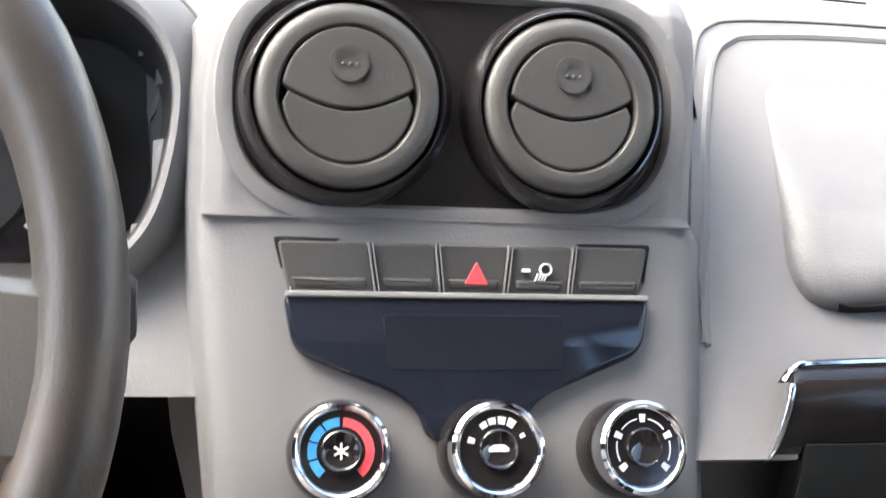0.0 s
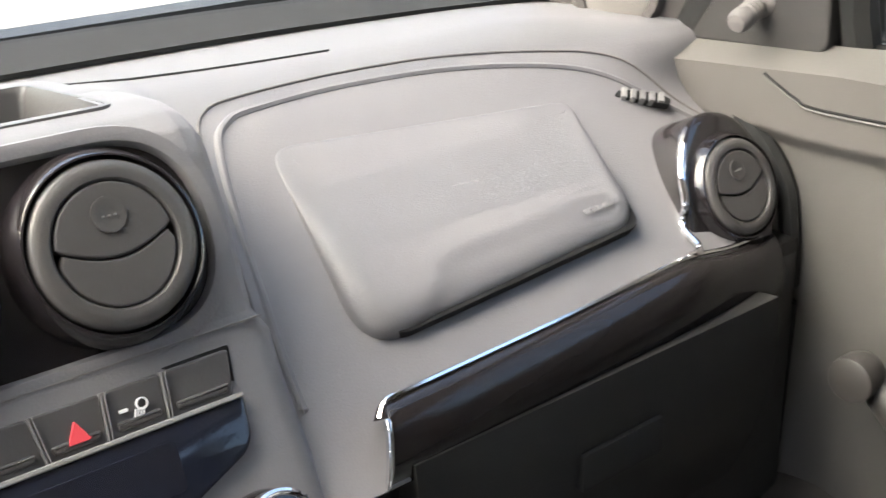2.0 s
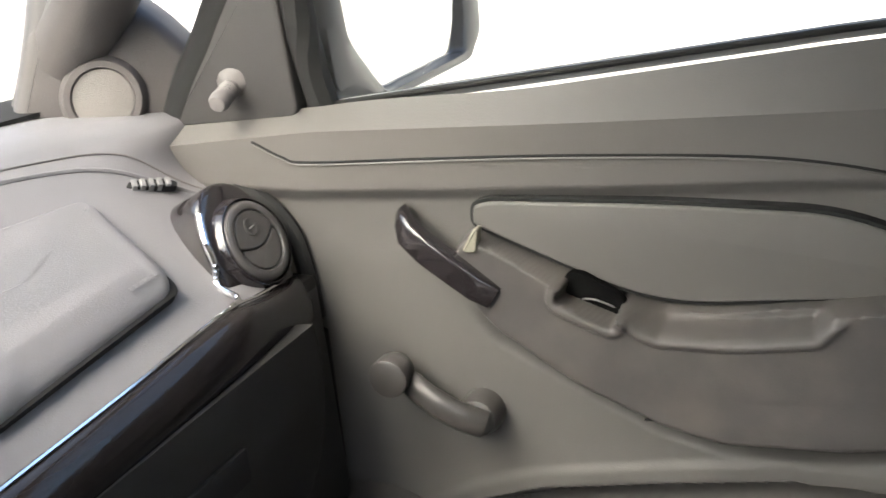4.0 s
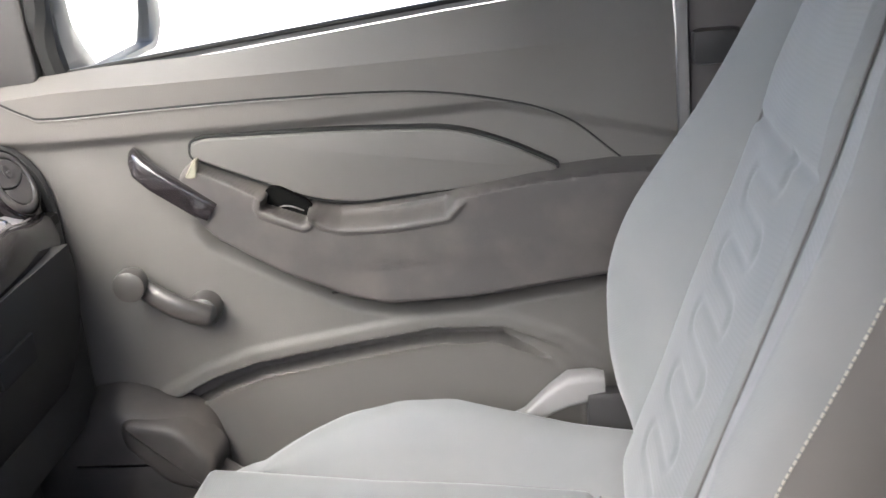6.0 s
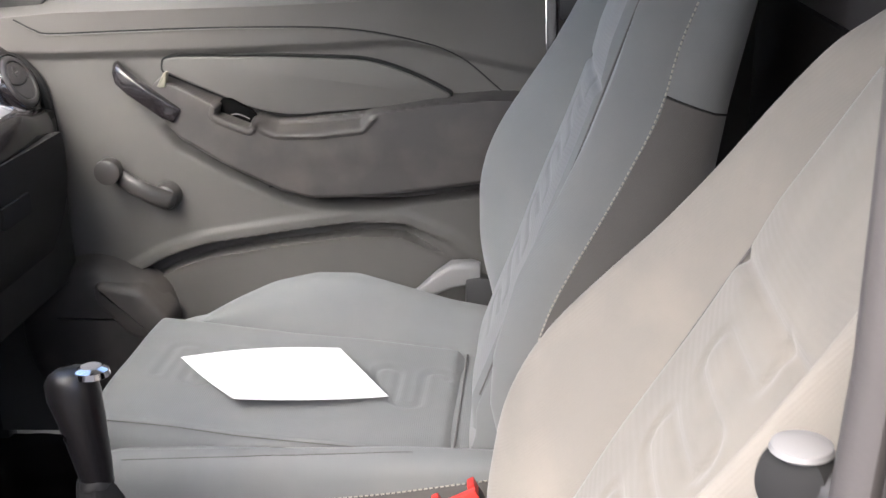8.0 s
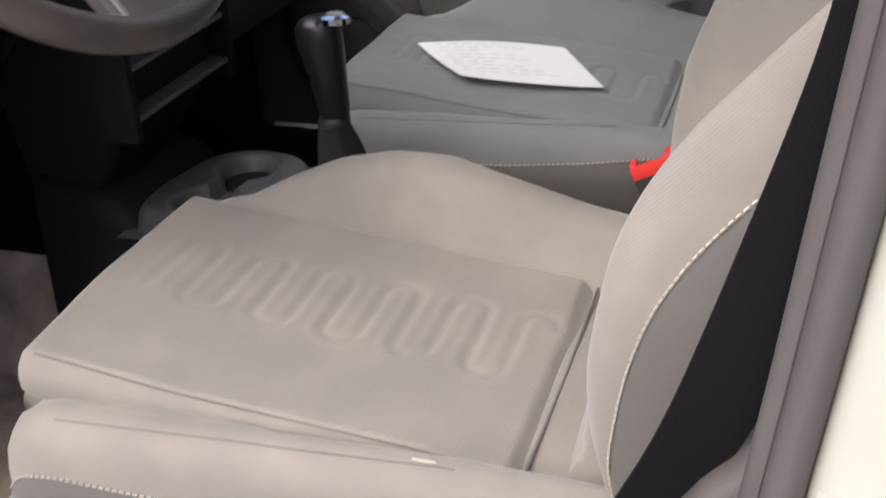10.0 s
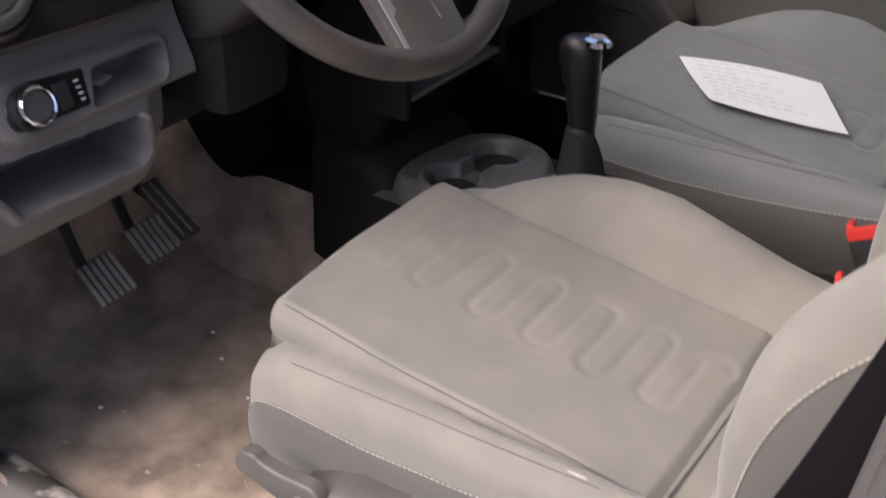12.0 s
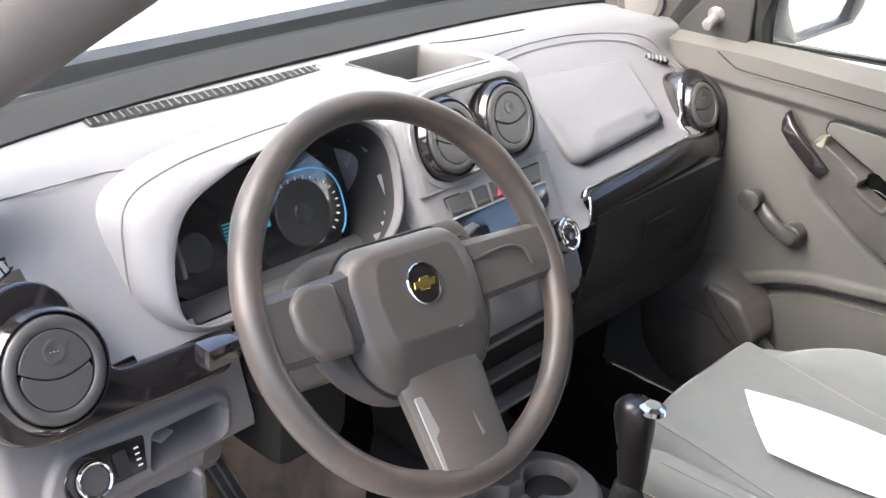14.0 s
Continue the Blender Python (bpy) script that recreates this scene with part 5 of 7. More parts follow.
def door_x(y, z):
    x = 0.655
    # the ledge below the window leans into the cab
    top = interp([(-p[0], p[1]) for p in SILL], -y)[0]
    ledge = interp([(-0.40, 0.712), (-0.24, 0.703), (0.0, 0.705), (0.30, 0.712), (0.5, 0.66)], -y)[0]
    x -= 0.011 * sstep(z, ledge - 0.012, ledge + 0.006)
    cr = crease(y)
    x -= 0.011 * min(1, max(0, (z - ledge) / (cr - ledge))) * (1 - sstep(-y, 0.26, 0.42))
    x += 0.035 * max(0, (z - cr) / (top - cr))
    # pocket pressed in below a soft rib
    d = poly_dist((y, z), POCKET)
    x += 0.008 * (1 - sstep(d, -0.030, -0.012))
    x += 0.030 * (1 - sstep(abs(d + 0.011), 0.0085, 0.0125)) * (1 - sstep(-y, 0.27, 0.36))
    x -= 0.004 * (1 - sstep(abs(d - 0.010), 0.004, 0.016))
    # shadow gap under the armrest
    a = poly_dist((y, z), ARM)
    x += 0.028 * (1 - sstep(a, 0.006, 0.026)) * sstep(0.60 - z, 0.0, 0.03)
    x += 0.02 * sstep(-y, 0.30, 0.5) * (1 - sstep(z, 0.30, 0.5))
    return x


ys, ts = span(0.42, -0.497, 230), list(span(0, 0.30, 20)) + list(span(0.30, 0.86, 190))[1:] + list(span(0.86, 1, 12))[1:]
pb = sheet(lambda y, t: Vector((door_x(y, door_z(y, t)), y, door_z(y, t))), ys, ts)
part("trim_panel", pb, DOORP, door, smooth=32)
part("door_shell", box((0.70, -0.50, 0.02), (0.76, 0.42, 0.74), 0.02), PAINT, door, "cream painted outer skin")
seamp = smooth_path([(0.276, 0.758), (0.248, 0.742), (0.222, 0.736), (0.10, 0.738), (-0.05, 0.739), (-0.20, 0.734), (-0.30, 0.716), (-0.37, 0.690), (-0.44, 0.630), (-0.48, 0.612)], 6)
part("panel_seam", tube([(door_x(p.x, p.y) + 0.0003, p.x, p.y) for p in seamp], 0.0014, 6), RUBBER, door)
CUP = [(-0.079, 0.6085), (-0.090, 0.598), (-0.106, 0.5915), (-0.167, 0.5905), (-0.230, 0.597), (-0.252, 0.620), (-0.258, 0.640), (-0.105, 0.640)]
SLOT = rounded([(-0.018, 0.6175), (-0.0245, 0.6345), (-0.0355, 0.6335), (-0.0665, 0.6155), (-0.0715, 0.6065), (-0.0670, 0.5975)], 0.004, 3)


def arm_x(y, z):
    d = poly_dist((y, z), ARM)
    if d > 0.004:
        return 0.672
    r = 0.016 + (0.005 - 0.016) * sstep(z, 0.570, 0.600)
    x = 0.606 + 0.020 * sstep(y, -0.05, 0.09) + 0.010 * sstep(0.565 - z, 0, 0.09)
    x += 0.030 * (1 - math.sqrt(max(0, 1 - sstep(d, -r, 0.0) ** 2))) + 0.03 * sstep(d, -0.001, 0.004)
    c_ = poly_dist((y, z), CUP)
    x += 0.026 * (1 - sstep(c_, -0.009, 0.0005))
    x -= 0.0045 * (1 - sstep(abs(c_ - 0.0055), 0.0015, 0.0060)) * sstep(0.612 - z, 0.0, 0.006)
    s_ = poly_dist((y, z), SLOT)
    x += 0.048 * (1 - sstep(s_, -0.003, 0.0005))
    x -= 0.0045 * (1 - sstep(abs(s_ - 0.0055), 0.0025, 0.0060))
    return x


arm = part("armrest", sheet(lambda y, z: Vector((arm_x(y, z), y, z)), span(0.095, -0.52, 290), span(0.472, 0.700, 116)), ARMP, door, "moulded grey armrest", smooth=50)
part("armrest_seam", tube(smooth_path([(0.621, -0.085, 0.505), (0.620, -0.16, 0.512), (0.619, -0.28, 0.522), (0.618, -0.40, 0.532), (0.618, -0.50, 0.538)], 5), 0.0012, 6), RUBBER, arm)
# shallow black plate in the slot instead of its own shade
SWX = Matrix(((0, 0, -1, 0.6340), (1, 0, 0, 0), (0, 1, 0, 0), (0, 0, 0, 1)))
part("switch_slot_shade", plate(inset(SLOT, -0.003), SWX, 0.004, 0.0008, 0.004), SLOT_SHADE, arm, "black plate for the shade inside the empty window switch slot")
part("slot_wire", tube(smooth_path([(0.632, -0.032, 0.612), (0.626, -0.048, 0.614), (0.632, -0.066, 0.604)], 5), 0.0010, 6), DASH_LOW, arm)
# insert panel over the armrest
INS = rounded([(0.066, 0.676), (0.063, 0.695), (0.046, 0.6990), (-0.10, 0.6965), (-0.245, 0.689), (-0.31, 0.664), (-0.362, 0.635), (-0.355, 0.624), (-0.25, 0.615), (-0.125, 0.607), (-0.075, 0.615), (-0.02, 0.638)], [0.008, 0.006, 0.010, 0.03, 0.04, 0.04, 0.012, 0.012, 0.03, 0.03, 0.03, 0.03], 5)
IX = Matrix(((0, 0, -1, 0.645), (1, 0, 0, 0), (0, 1, 0, 0), (0, 0, 0, 1)))
part("insert_gap", plate(inset(INS, -0.002), IX, 0.02, 0.0006, 0.0024), RUBBER, door)
part("insert_panel", plate(inset(INS, 0.0015), IX, 0.02, 0.003, 0.0062), DOORP, door, "smooth grey insert panel")
part("seam_edge", tube([(door_x(p.x, p.y - 0.0026) - 0.0002, p.x, p.y - 0.0026) for p in seamp], 0.0013, 6), DOORP, door)
part("armrest_foam", plate(rounded([(0.0690, 0.6580), (0.0560, 0.6790), (0.0520, 0.6780), (0.0555, 0.6570), (0.0640, 0.6560)], 0.003, 3), Matrix(((0, 0, -1, 0.620), (1, 0, 0, 0), (0, 1, 0, 0), (0, 0, 0, 1))), 0.012, 0.002, 0.0), FOAM, arm, "pale foam showing at the armrest end")
# pull handle left in its raised state
grip = [(0.1345, 0.6900, 0.004, 0.634), (0.1310, 0.6840, 0.0090, 0.626), (0.1240, 0.6730, 0.0125, 0.619), (0.1050, 0.6575, 0.0135, 0.615), (0.0800, 0.6400, 0.0135, 0.613), (0.0580, 0.6240, 0.0135, 0.613), (0.0430, 0.6145, 0.0130, 0.617)]
side_ = Vector((0, -0.60, 0.80))
hp = part("pull_handle", loft([[Vector((x, y, z)) + side_ * p.x + Vector((p.y, 0, 0)) for p in rounded([(-h, 0), (h, 0), (h * 0.96, 0.018), (-h * 0.96, 0.018)], 0.0055, 4)] for y, z, h, x in grip]), GLOSS, door, "gloss black pull handle", smooth=50)
part("handle_socket", plate(rounded([(0.084, 0.622), (0.046, 0.5935), (0.030, 0.616), (0.036, 0.626), (0.070, 0.648)], 0.003, 3), Matrix(((0, 0, -1, 0.6245), (1, 0, 0, 0), (0, 1, 0, 0), (0, 0, 0, 1))), 0.02, 0.001, 0.0), RUBBER, hp, "dark socket of the pull handle")
# window crank
ck = part("window_crank", lathe([(0.021, -0.010), (0.021, 0.010), (0.018, 0.020), (0.010, 0.024), (0.002, 0.025)], basis((0.652, 0.080, 0.486), (0, 1, 0), (-1, 0, 0)), 28), CRANK, door, "black window crank handle")
part("crank_arm", tube(smooth_path([(0.630, 0.072, 0.482), (0.622, 0.095, 0.494), (0.622, 0.120, 0.508), (0.629, 0.143, 0.521), (0.636, 0.158, 0.531)], 5), [0.0150] * 5 + [0.0142] * 5 + [0.0135] * 5 + [0.0125] * 6, 14, flat=0.70, up=(1, 0, 0)), CRANK, ck)
part("crank_knob", lathe([(0.012, 0), (0.0165, 0.006), (0.0190, 0.014), (0.0195, 0.029), (0.0190, 0.033), (0.0170, 0.0345), (0.002, 0.035)], basis((0.640, 0.157, 0.533), (0, 1, 0), (-1, -0.05, 0)), 32), CRANK, ck)
# lower speaker and pocket moulding
spk_o = rounded([(0.332, 0.255), (0.325, 0.330), (0.270, 0.374), (0.2014, 0.388), (0.150, 0.366), (0.105, 0.345), (0.090, 0.295), (0.095, 0.200), (0.150, 0.135), (0.235, 0.122), (0.305, 0.170)], 0.040, 6)
SX = Matrix(((0, 0, -1, 0.638), (1, 0, 0, 0), (0, 1, 0, 0), (0, 0, 0, 1)))
sp = part("speaker_moulding", loft([[SX @ Vector((p.x, p.y, z)) for p in inset(spk_o, d)] for z, d in ((-0.03, -0.008), (0.006, -0.002), (0.022, 0.003), (0.032, 0.010), (0.039, 0.022), (0.043, 0.038), (0.045, 0.060))]), ARMP, door, "bulging dark speaker moulding", smooth=60)
wing_o = rounded([(0.196, 0.366), (0.118, 0.351), (0.080, 0.302), (0.096, 0.258), (0.150, 0.272), (0.200, 0.330)], 0.016, 5)
part("speaker_wing", loft([[SX @ Vector((p.x, p.y, z)) for p in inset(wing_o, d)] for z, d in ((-0.01, -0.004), (0.034, 0.0), (0.042, 0.003), (0.046, 0.008), (0.0475, 0.014))]), ARMP, sp, "raised wing of the speaker moulding", smooth=60)
part("pocket_lip", tube(smooth_path([(0.640, 0.13, 0.305), (0.634, 0.04, 0.24), (0.634, -0.05, 0.21), (0.634, -0.30, 0.21)], 6), 0.012, 8), DOORP, door)
# window frame, glass, mirror sail and wing mirror
part("window_strip", tube([(0.684, p[0], p[1] - 0.002) for p in SILL], 0.003, 8), RUBBER, door, "black window wiper strip")
part("window_strip", tube([(0.692, p[0], p[1] - 0.005) for p in SILL], 0.006, 8), GREY_TRIM, door, "grey window wiper strip")
part("window_strip", tube([(0.702, p[0], p[1] - 0.002) for p in SILL], 0.002, 8), RUBBER, door)
wf = smooth_path([(0.685, 0.222, 0.775), (0.672, 0.226, 0.86), (0.655, 0.208, 0.94), (0.635, 0.13, 1.06), (0.61, 0.0, 1.19), (0.60, -0.3, 1.22), (0.62, -0.50, 1.20), (0.66, -0.515, 0.85)], 6)
part("window_frame", tube(wf, 0.016, 8), RUBBER, door)
gl_ = part("pane", solid(sheet(lambda u, v: Vector((0.694 - 0.09 * v, 0.228 - 0.728 * u - 0.25 * max(0, v - 0.3) * (1 - u), 0.765 + 0.065 * u + 0.43 * v)), span(0, 1, 4), span(0, 1, 4)), 0.003), GLASS, door, "clear door glass")
gl_.visible_shadow = False
SAIL = material("sail_plastic", (0.035, 0.033, 0.032), rough=0.6, grain=0.3)
sail = [(0.385, 0.768), (0.236, 0.774), (0.240, 0.93), (0.285, 0.90)]
part("mirror_sail", plate(rounded(sail, 0.012, 4), Matrix(((0, 0, -1, 0.662), (1, 0, 0, 0), (0, 1, 0, 0), (0, 0, 0, 1))), 0.02, 0.004, 0.004), SAIL, door, "dark mirror sail trim")
part("mirror_lever", lathe([(0.017, 0), (0.014, 0.004), (0.0085, 0.007), (0.0085, 0.011), (0.0098, 0.013), (0.0085, 0.015), (0.0098, 0.018), (0.0085, 0.020), (0.0098, 0.023), (0.0085, 0.025), (0.0100, 0.030), (0.0098, 0.037), (0.0075, 0.041), (0.002, 0.042)], basis((0.660, 0.302, 0.808), (0, 1, 0), (-0.9, -0.1, -0.25)), 20), DASH_LOW, door, "ribbed mirror adjuster lever")
glass_o = rounded([(0.742, 0.90), (0.750, 0.83), (0.782, 0.798), (0.812, 0.765), (0.833, 0.7635), (1.031, 0.763), (1.047, 0.80), (1.065, 0.94), (0.76, 0.94)], 0.010, 4)
house_o = rounded([(0.712, 0.92), (0.712, 0.84), (0.712, 0.785), (0.800, 0.752), (0.840, 0.7495), (1.060, 0.748), (1.108, 0.775), (1.125, 0.96), (0.74, 0.96)], 0.010, 4)
MM = Matrix(((1, 0, 0, 0), (0, 0, -1, 0.222), (0, 1, 0, 0), (0, 0, 0, 1)))
mc = Vector((0.92, 0.86, 0))


def mirror_ring(f, z, scale=1.0):
    """One ring of the mirror housing between the glass opening (f = 0) and the outside (f = 1)."""
    return [MM @ (mc + (Vector((a.x, a.y, 0)).lerp(Vector((b.x, b.y, 0)), f) - mc) * scale + Vector((0, 0, z))) for a, b in zip(glass_o, house_o)]


mir = part("wing_mirror", loft([mirror_ring(0, -0.014), mirror_ring(0, 0.0), mirror_ring(0.12, 0.004), mirror_ring(0.6, 0.005), mirror_ring(0.9, -0.002), mirror_ring(1, -0.014), mirror_ring(1, -0.05), mirror_ring(1, -0.09, 0.85), mirror_ring(1, -0.11, 0.5)], cap0=False), CRANK, door, "black wing mirror outside the window")
part("mirror_glass", plate(inset(glass_o, 0.0005), MM @ Matrix.Translation((0, 0.85, -0.012)) @ Matrix.Rotation(radians(2), 4, "X") @ Matrix.Translation((0, -0.85, 0)), 0.004, 0.001, 0.006), MIRROR, mir, "mirror glass")
part("mirror_arm", box((0.69, 0.245, 0.755), (0.80, 0.31, 0.80), 0.012), RUBBER, mir)

part("door_seal", tube(smooth_path([(0.675, 0.394, 0.753), (0.675, 0.376, 0.784), (0.675, 0.354, 0.817), (0.675, 0.328, 0.851), (0.675, 0.313, 0.874), (0.675, 0.281, 0.918)], 5), 0.020, 10), RUBBER, door, "black rubber door seal")

# tweeter on the windscreen pillar
tw = thing("tweeter", (0.63, 0.45, 0.80), "round tweeter speaker in a dark pillar pod", "speaker")
TM = basis((0.634, 0.437, 0.805), (0, -1, 0), (-0.80, -0.55, 0.10))
pod = rounded([(-0.105, -0.055), (0.085, -0.060), (0.105, 0.02), (0.060, 0.075), (-0.02, 0.13), (-0.055, 0.12), (-0.085, 0.0)], 0.03, 6)
part("pod", loft([[TM @ Vector((p.x, p.y, z)) for p in inset(pod, d)] for z, d in ((-0.06, -0.01), (-0.010, 0.0), (0.0, 0.006), (0.004, 0.014))]), PILLARP, tw)
part("ring", lathe([(0.042, -0.004), (0.042, 0.004), (0.037, 0.011), (0.031, 0.011), (0.029, 0.007)], TM @ Matrix.Translation((0.0, 0, 0.003)), 40, cap0=False, cap1=False), PILLARP, tw)
part("grille", lathe([(0.030, 0.004), (0.029, 0.0085), (0.018, 0.0105), (0.002, 0.011)], TM @ Matrix.Translation((0.0, 0, 0.003)), 40, cap0=False), material("mesh_grille", (0.16, 0.15, 0.14), rough=0.6, grain=1.0, grain_size=0.0012), tw, "fine mesh grille")


# ---- seats ----
def seg_dist(P, path):
    """Distances of many 2D points to a polyline."""
    best = np.full(len(P), 1e9)
    path = np.array([(p[0], p[1]) for p in path])
    for a, b in zip(path, path[1:]):
        e = b - a
        f = np.clip(((P - a) @ e) / max(1e-12, e @ e), 0, 1)
        best = np.minimum(best, np.hypot(*(P - a - f[:, None] * e).T))
    return best


def meander(n, step, half, y0, cx):
    pts = []
    s = 1
    for k in range(n):
        y = y0 - k * step
        r = step / 2
        pts.append((cx - s * (half - r), y))
        for a in range(0, 7):
            t = math.pi / 2 * 0 + math.pi * a / 6
            pts.append((cx + s * (half - r) + s * r * math.sin(t), y - r + r * math.cos(t)))
        s = -s
    return pts


def stitches(path, parent, n, r=0.0009):
    bm = bmesh.new()
    P = smooth_path(path, 12)
    L = [0.0]
    for a, b in zip(P, P[1:]):
        L.append(L[-1] + (b - a).length)
    rows = [(l, *p) for l, p in zip(L, P)]
    for k in range(n):
        a, b = (k + 0.12) / n * L[-1], (k + 0.78) / n * L[-1]
        p, q = Vector(interp(rows, a)), Vector(interp(rows, b))
        d = (q - p)
        s = d.cross(Vector((0.3, 0.2, 1))).normalized() * r
        w = d.cross(s).normalized() * r
        loft([[p + s * c + w * e for c, e in ((1, 0), (0, 1), (-1, 0), (0, -1))], [q + s * c + w * e for c, e in ((1, 0), (0, 1), (-1, 0), (0, -1))]], bm=bm)
    return part("stitching", bm, THREAD, parent, "pale contrast stitching", smooth=0)


def seat(xc, label, lever_side, cloth, angle, back, rim, wing=None):
    """A car seat: cushion with a loose front pad, one high bolster and a winged backrest that leans back by angle."""
    s = thing("seat", (xc, -0.2, 0.02), label, "car seat", group="front seats")

    def zi(y):
        return 0.343 + 0.125 * (y - 0.045)

    # cushion: rings from front to back
    rings = []
    for y in [0.062, 0.0615, 0.060, 0.057, 0.052, 0.045, 0.036, 0.025, 0.012] + span(0.0, -0.49, 44):
        z = zi(y)
        t = min(1.0, max(0.0, (y - 0.000) / 0.062))
        r = 1 - math.sqrt(max(0.0, 1 - t * t))
        fr = 1 - sstep(-y, 0.0, 0.16)
        zl = interp([(-0.05, 0.312), (0.10, 0.316), (0.25, 0.319), (0.33, 0.321), (0.43, 0.318), (0.50, 0.314)], -y)[0]
        zs = interp([(-0.05, 0.261), (0.0, 0.260), (0.106, 0.258), (0.218, 0.265), (0.319, 0.277), (0.43, 0.295), (0.50, 0.305)], -y)[0]
        top = interp([(-0.05, 0.330), (0.0, 0.338), (0.055, 0.366), (0.108, 0.386), (0.165, 0.398), (0.225, 0.397), (0.29, 0.377), (0.36, 0.355), (0.42, 0.343), (0.50, 0.335)], -y)[0]
        h = max(0.0, top - z)
        kr = interp([(-0.080, 0.66), (-0.045, 0.74), (-0.02, 0.80), (0.03, 0.92), (0.09, 1.0), (0.5, 1.0)], -y)[0]
        w = 0.0022 * noise.noise(Vector((xc * 3, y * 22, 0.3))) * sstep(-y, 0.05, 0.15)
        left = [(-0.2045, zs), (-0.2035, zs + 0.4 * (zl - zs)), (-0.199, zs + 0.72 * (zl - zs) + w), (-0.190, zl - 0.006 - w), (-0.178, zl + w), (-0.168, zl - 0.003), (-0.162 + 0.010 * fr, min(zl - 0.005, z - 0.004 - 0.020 * fr)), (-0.150, z - 0.016 + 0.010 * sstep(-y, 0.345, 0.385))]
        left = [(x * (1 - 0.10 * r), q - 0.052 * r) for x, q in left[:-1]] + [(left[-1][0], left[-1][1] - 0.045 * r)]
        mid = [(x, z - 0.018 + 0.011 * sstep(-y, 0.345, 0.385) - 0.045 * r) for x in (-0.08, 0.0, 0.08, 0.150)]
        right = [(max(0.160, a * kr), b - 0.045 * r) for a, b in ((0.164, z + h * 0.10 - 0.006), (0.170, z + h * 0.42), (0.184, z + h * 0.84), (0.204, z + h), (0.225, z + h * 0.86), (0.239, z + h * 0.48 - 0.008), (0.246, z - 0.028), (0.247, z - 0.075))]
        rings.append([Vector((xc + a, y, b)) for a, b in left + mid + right])
    part("cushion", loft(rings, closed=False), cloth, s, smooth=75)
    fr = [rings[0], [Vector((xc + (p.x - xc) * 0.99, p.y - 0.002, min(p.z - 0.03, 0.222))) for p in rings[0]], [Vector((xc + (p.x - xc) * 0.95, p.y - 0.030, 0.172)) for p in rings[0]]]
    part("cushion_front", loft(fr, closed=False), cloth, s, smooth=75)
    for sx, i in ((-1, 0), (1, -1)):
        rr = []
        for ring in rings:
            p = ring[i]
            rr.append([p + Vector((0, 0, 0.001)), p + Vector((sx * 0.005, 0, -0.005)), p + Vector((sx * 0.006, 0, -0.022)), p + Vector((sx * 0.001, 0, -0.055)), p + Vector((-sx * 0.016, 0, -0.090)), p + Vector((-sx * 0.035, 0, -0.12))])
        part("cushion_side", loft(rr, closed=False), CLOTH_SIDE, s, "darker side cloth below the stitching", smooth=75)
    stitches([r[0] + Vector((-0.0030, 0, 0.0022)) for r in rings[3::3]], s, 88)

    # loose pad with a pressed meander, its front rolled under
    cx, hw = 0.004, 0.160
    xs_, ys_ = np.linspace(-hw, hw, 84), np.linspace(0.050, -0.381, 130)
    G = np.array([(x, y) for y in ys_ for x in xs_])
    groove = seg_dist(G, meander(11, 0.0335, 0.055, 0.004, 0.026))
    V = []
    bm = bmesh.new()
    for (x, y), g in zip(G, groove):
        u = x / hw
        z = zi(y) + 0.004 - 0.006 * (1 - u * u) - 0.0021 * math.exp(-(g / 0.0046) ** 2) * (0.35 + 0.65 * sstep(-y, -0.02, 0.10))
        z += 0.0006 * math.exp(-((g - 0.010) / 0.005) ** 2)
        z += 0.0030 * noise.noise(Vector((x * 8 + xc, y * 8, 1))) + 0.0010 * noise.noise(Vector((x * 26 + xc, y * 20, 5)))
        z -= 0.012 * (1 - math.sqrt(max(0.0, 1 - max(0.0, (abs(u) - 0.95) / 0.05) ** 2)))
        z -= 0.010 * sstep(-y, 0.366, 0.381)
        yy = y + (-0.010 + 0.020 * (1 - u * u) + 0.010 * sstep(u, 0.2, 1.0)) * sstep(y, -0.12, 0.05)
        wide = 1 - 0.06 * sstep(-y, 0.10, 0.38) * (1 if x < 0 else -0.2)
        V.append(bm.verts.new((xc + cx + x * wide, yy, z)))
    nx = len(xs_)
    for j in range(len(ys_) - 1):
        for i in range(nx - 1):
            bm.faces.new((V[j * nx + i], V[j * nx + i + 1], V[(j + 1) * nx + i + 1], V[(j + 1) * nx + i]))
    edge = [V[j * nx] for j in range(len(ys_) - 1, -1, -1)] + [V[i] for i in range(1, nx)] + [V[j * nx + nx - 1] for j in range(1, len(ys_))]
    rows = [edge]
    for a in (0.35, 0.7, 1.0, 1.3, 1.6):
        row = []
        for v in edge:
            f = sstep(v.co.y, -0.16, 0.03)
            out = Vector(((v.co.x - xc - cx) / hw * 0.55 if abs(v.co.x - xc - cx) > 0.9 * hw else 0, 0.9 if v.co.y > 0.036 else 0, 0))
            row.append(bm.verts.new(v.co + out * 0.011 * math.sin(a * 1.9) * f + Vector((0, 0, -(0.004 + 0.026 * f) * (1 - math.cos(a * 1.9)) / 1.9 - 0.002 * a))))
        rows.append(row)
    for A, B in zip(rows, rows[1:]):
        for i in range(len(edge) - 1):
            bm.faces.new((A[i], A[i + 1], B[i + 1], B[i]))
    part("cushion_insert", bm, cloth, s, "seat pad with a pressed wavy pattern", smooth=80)
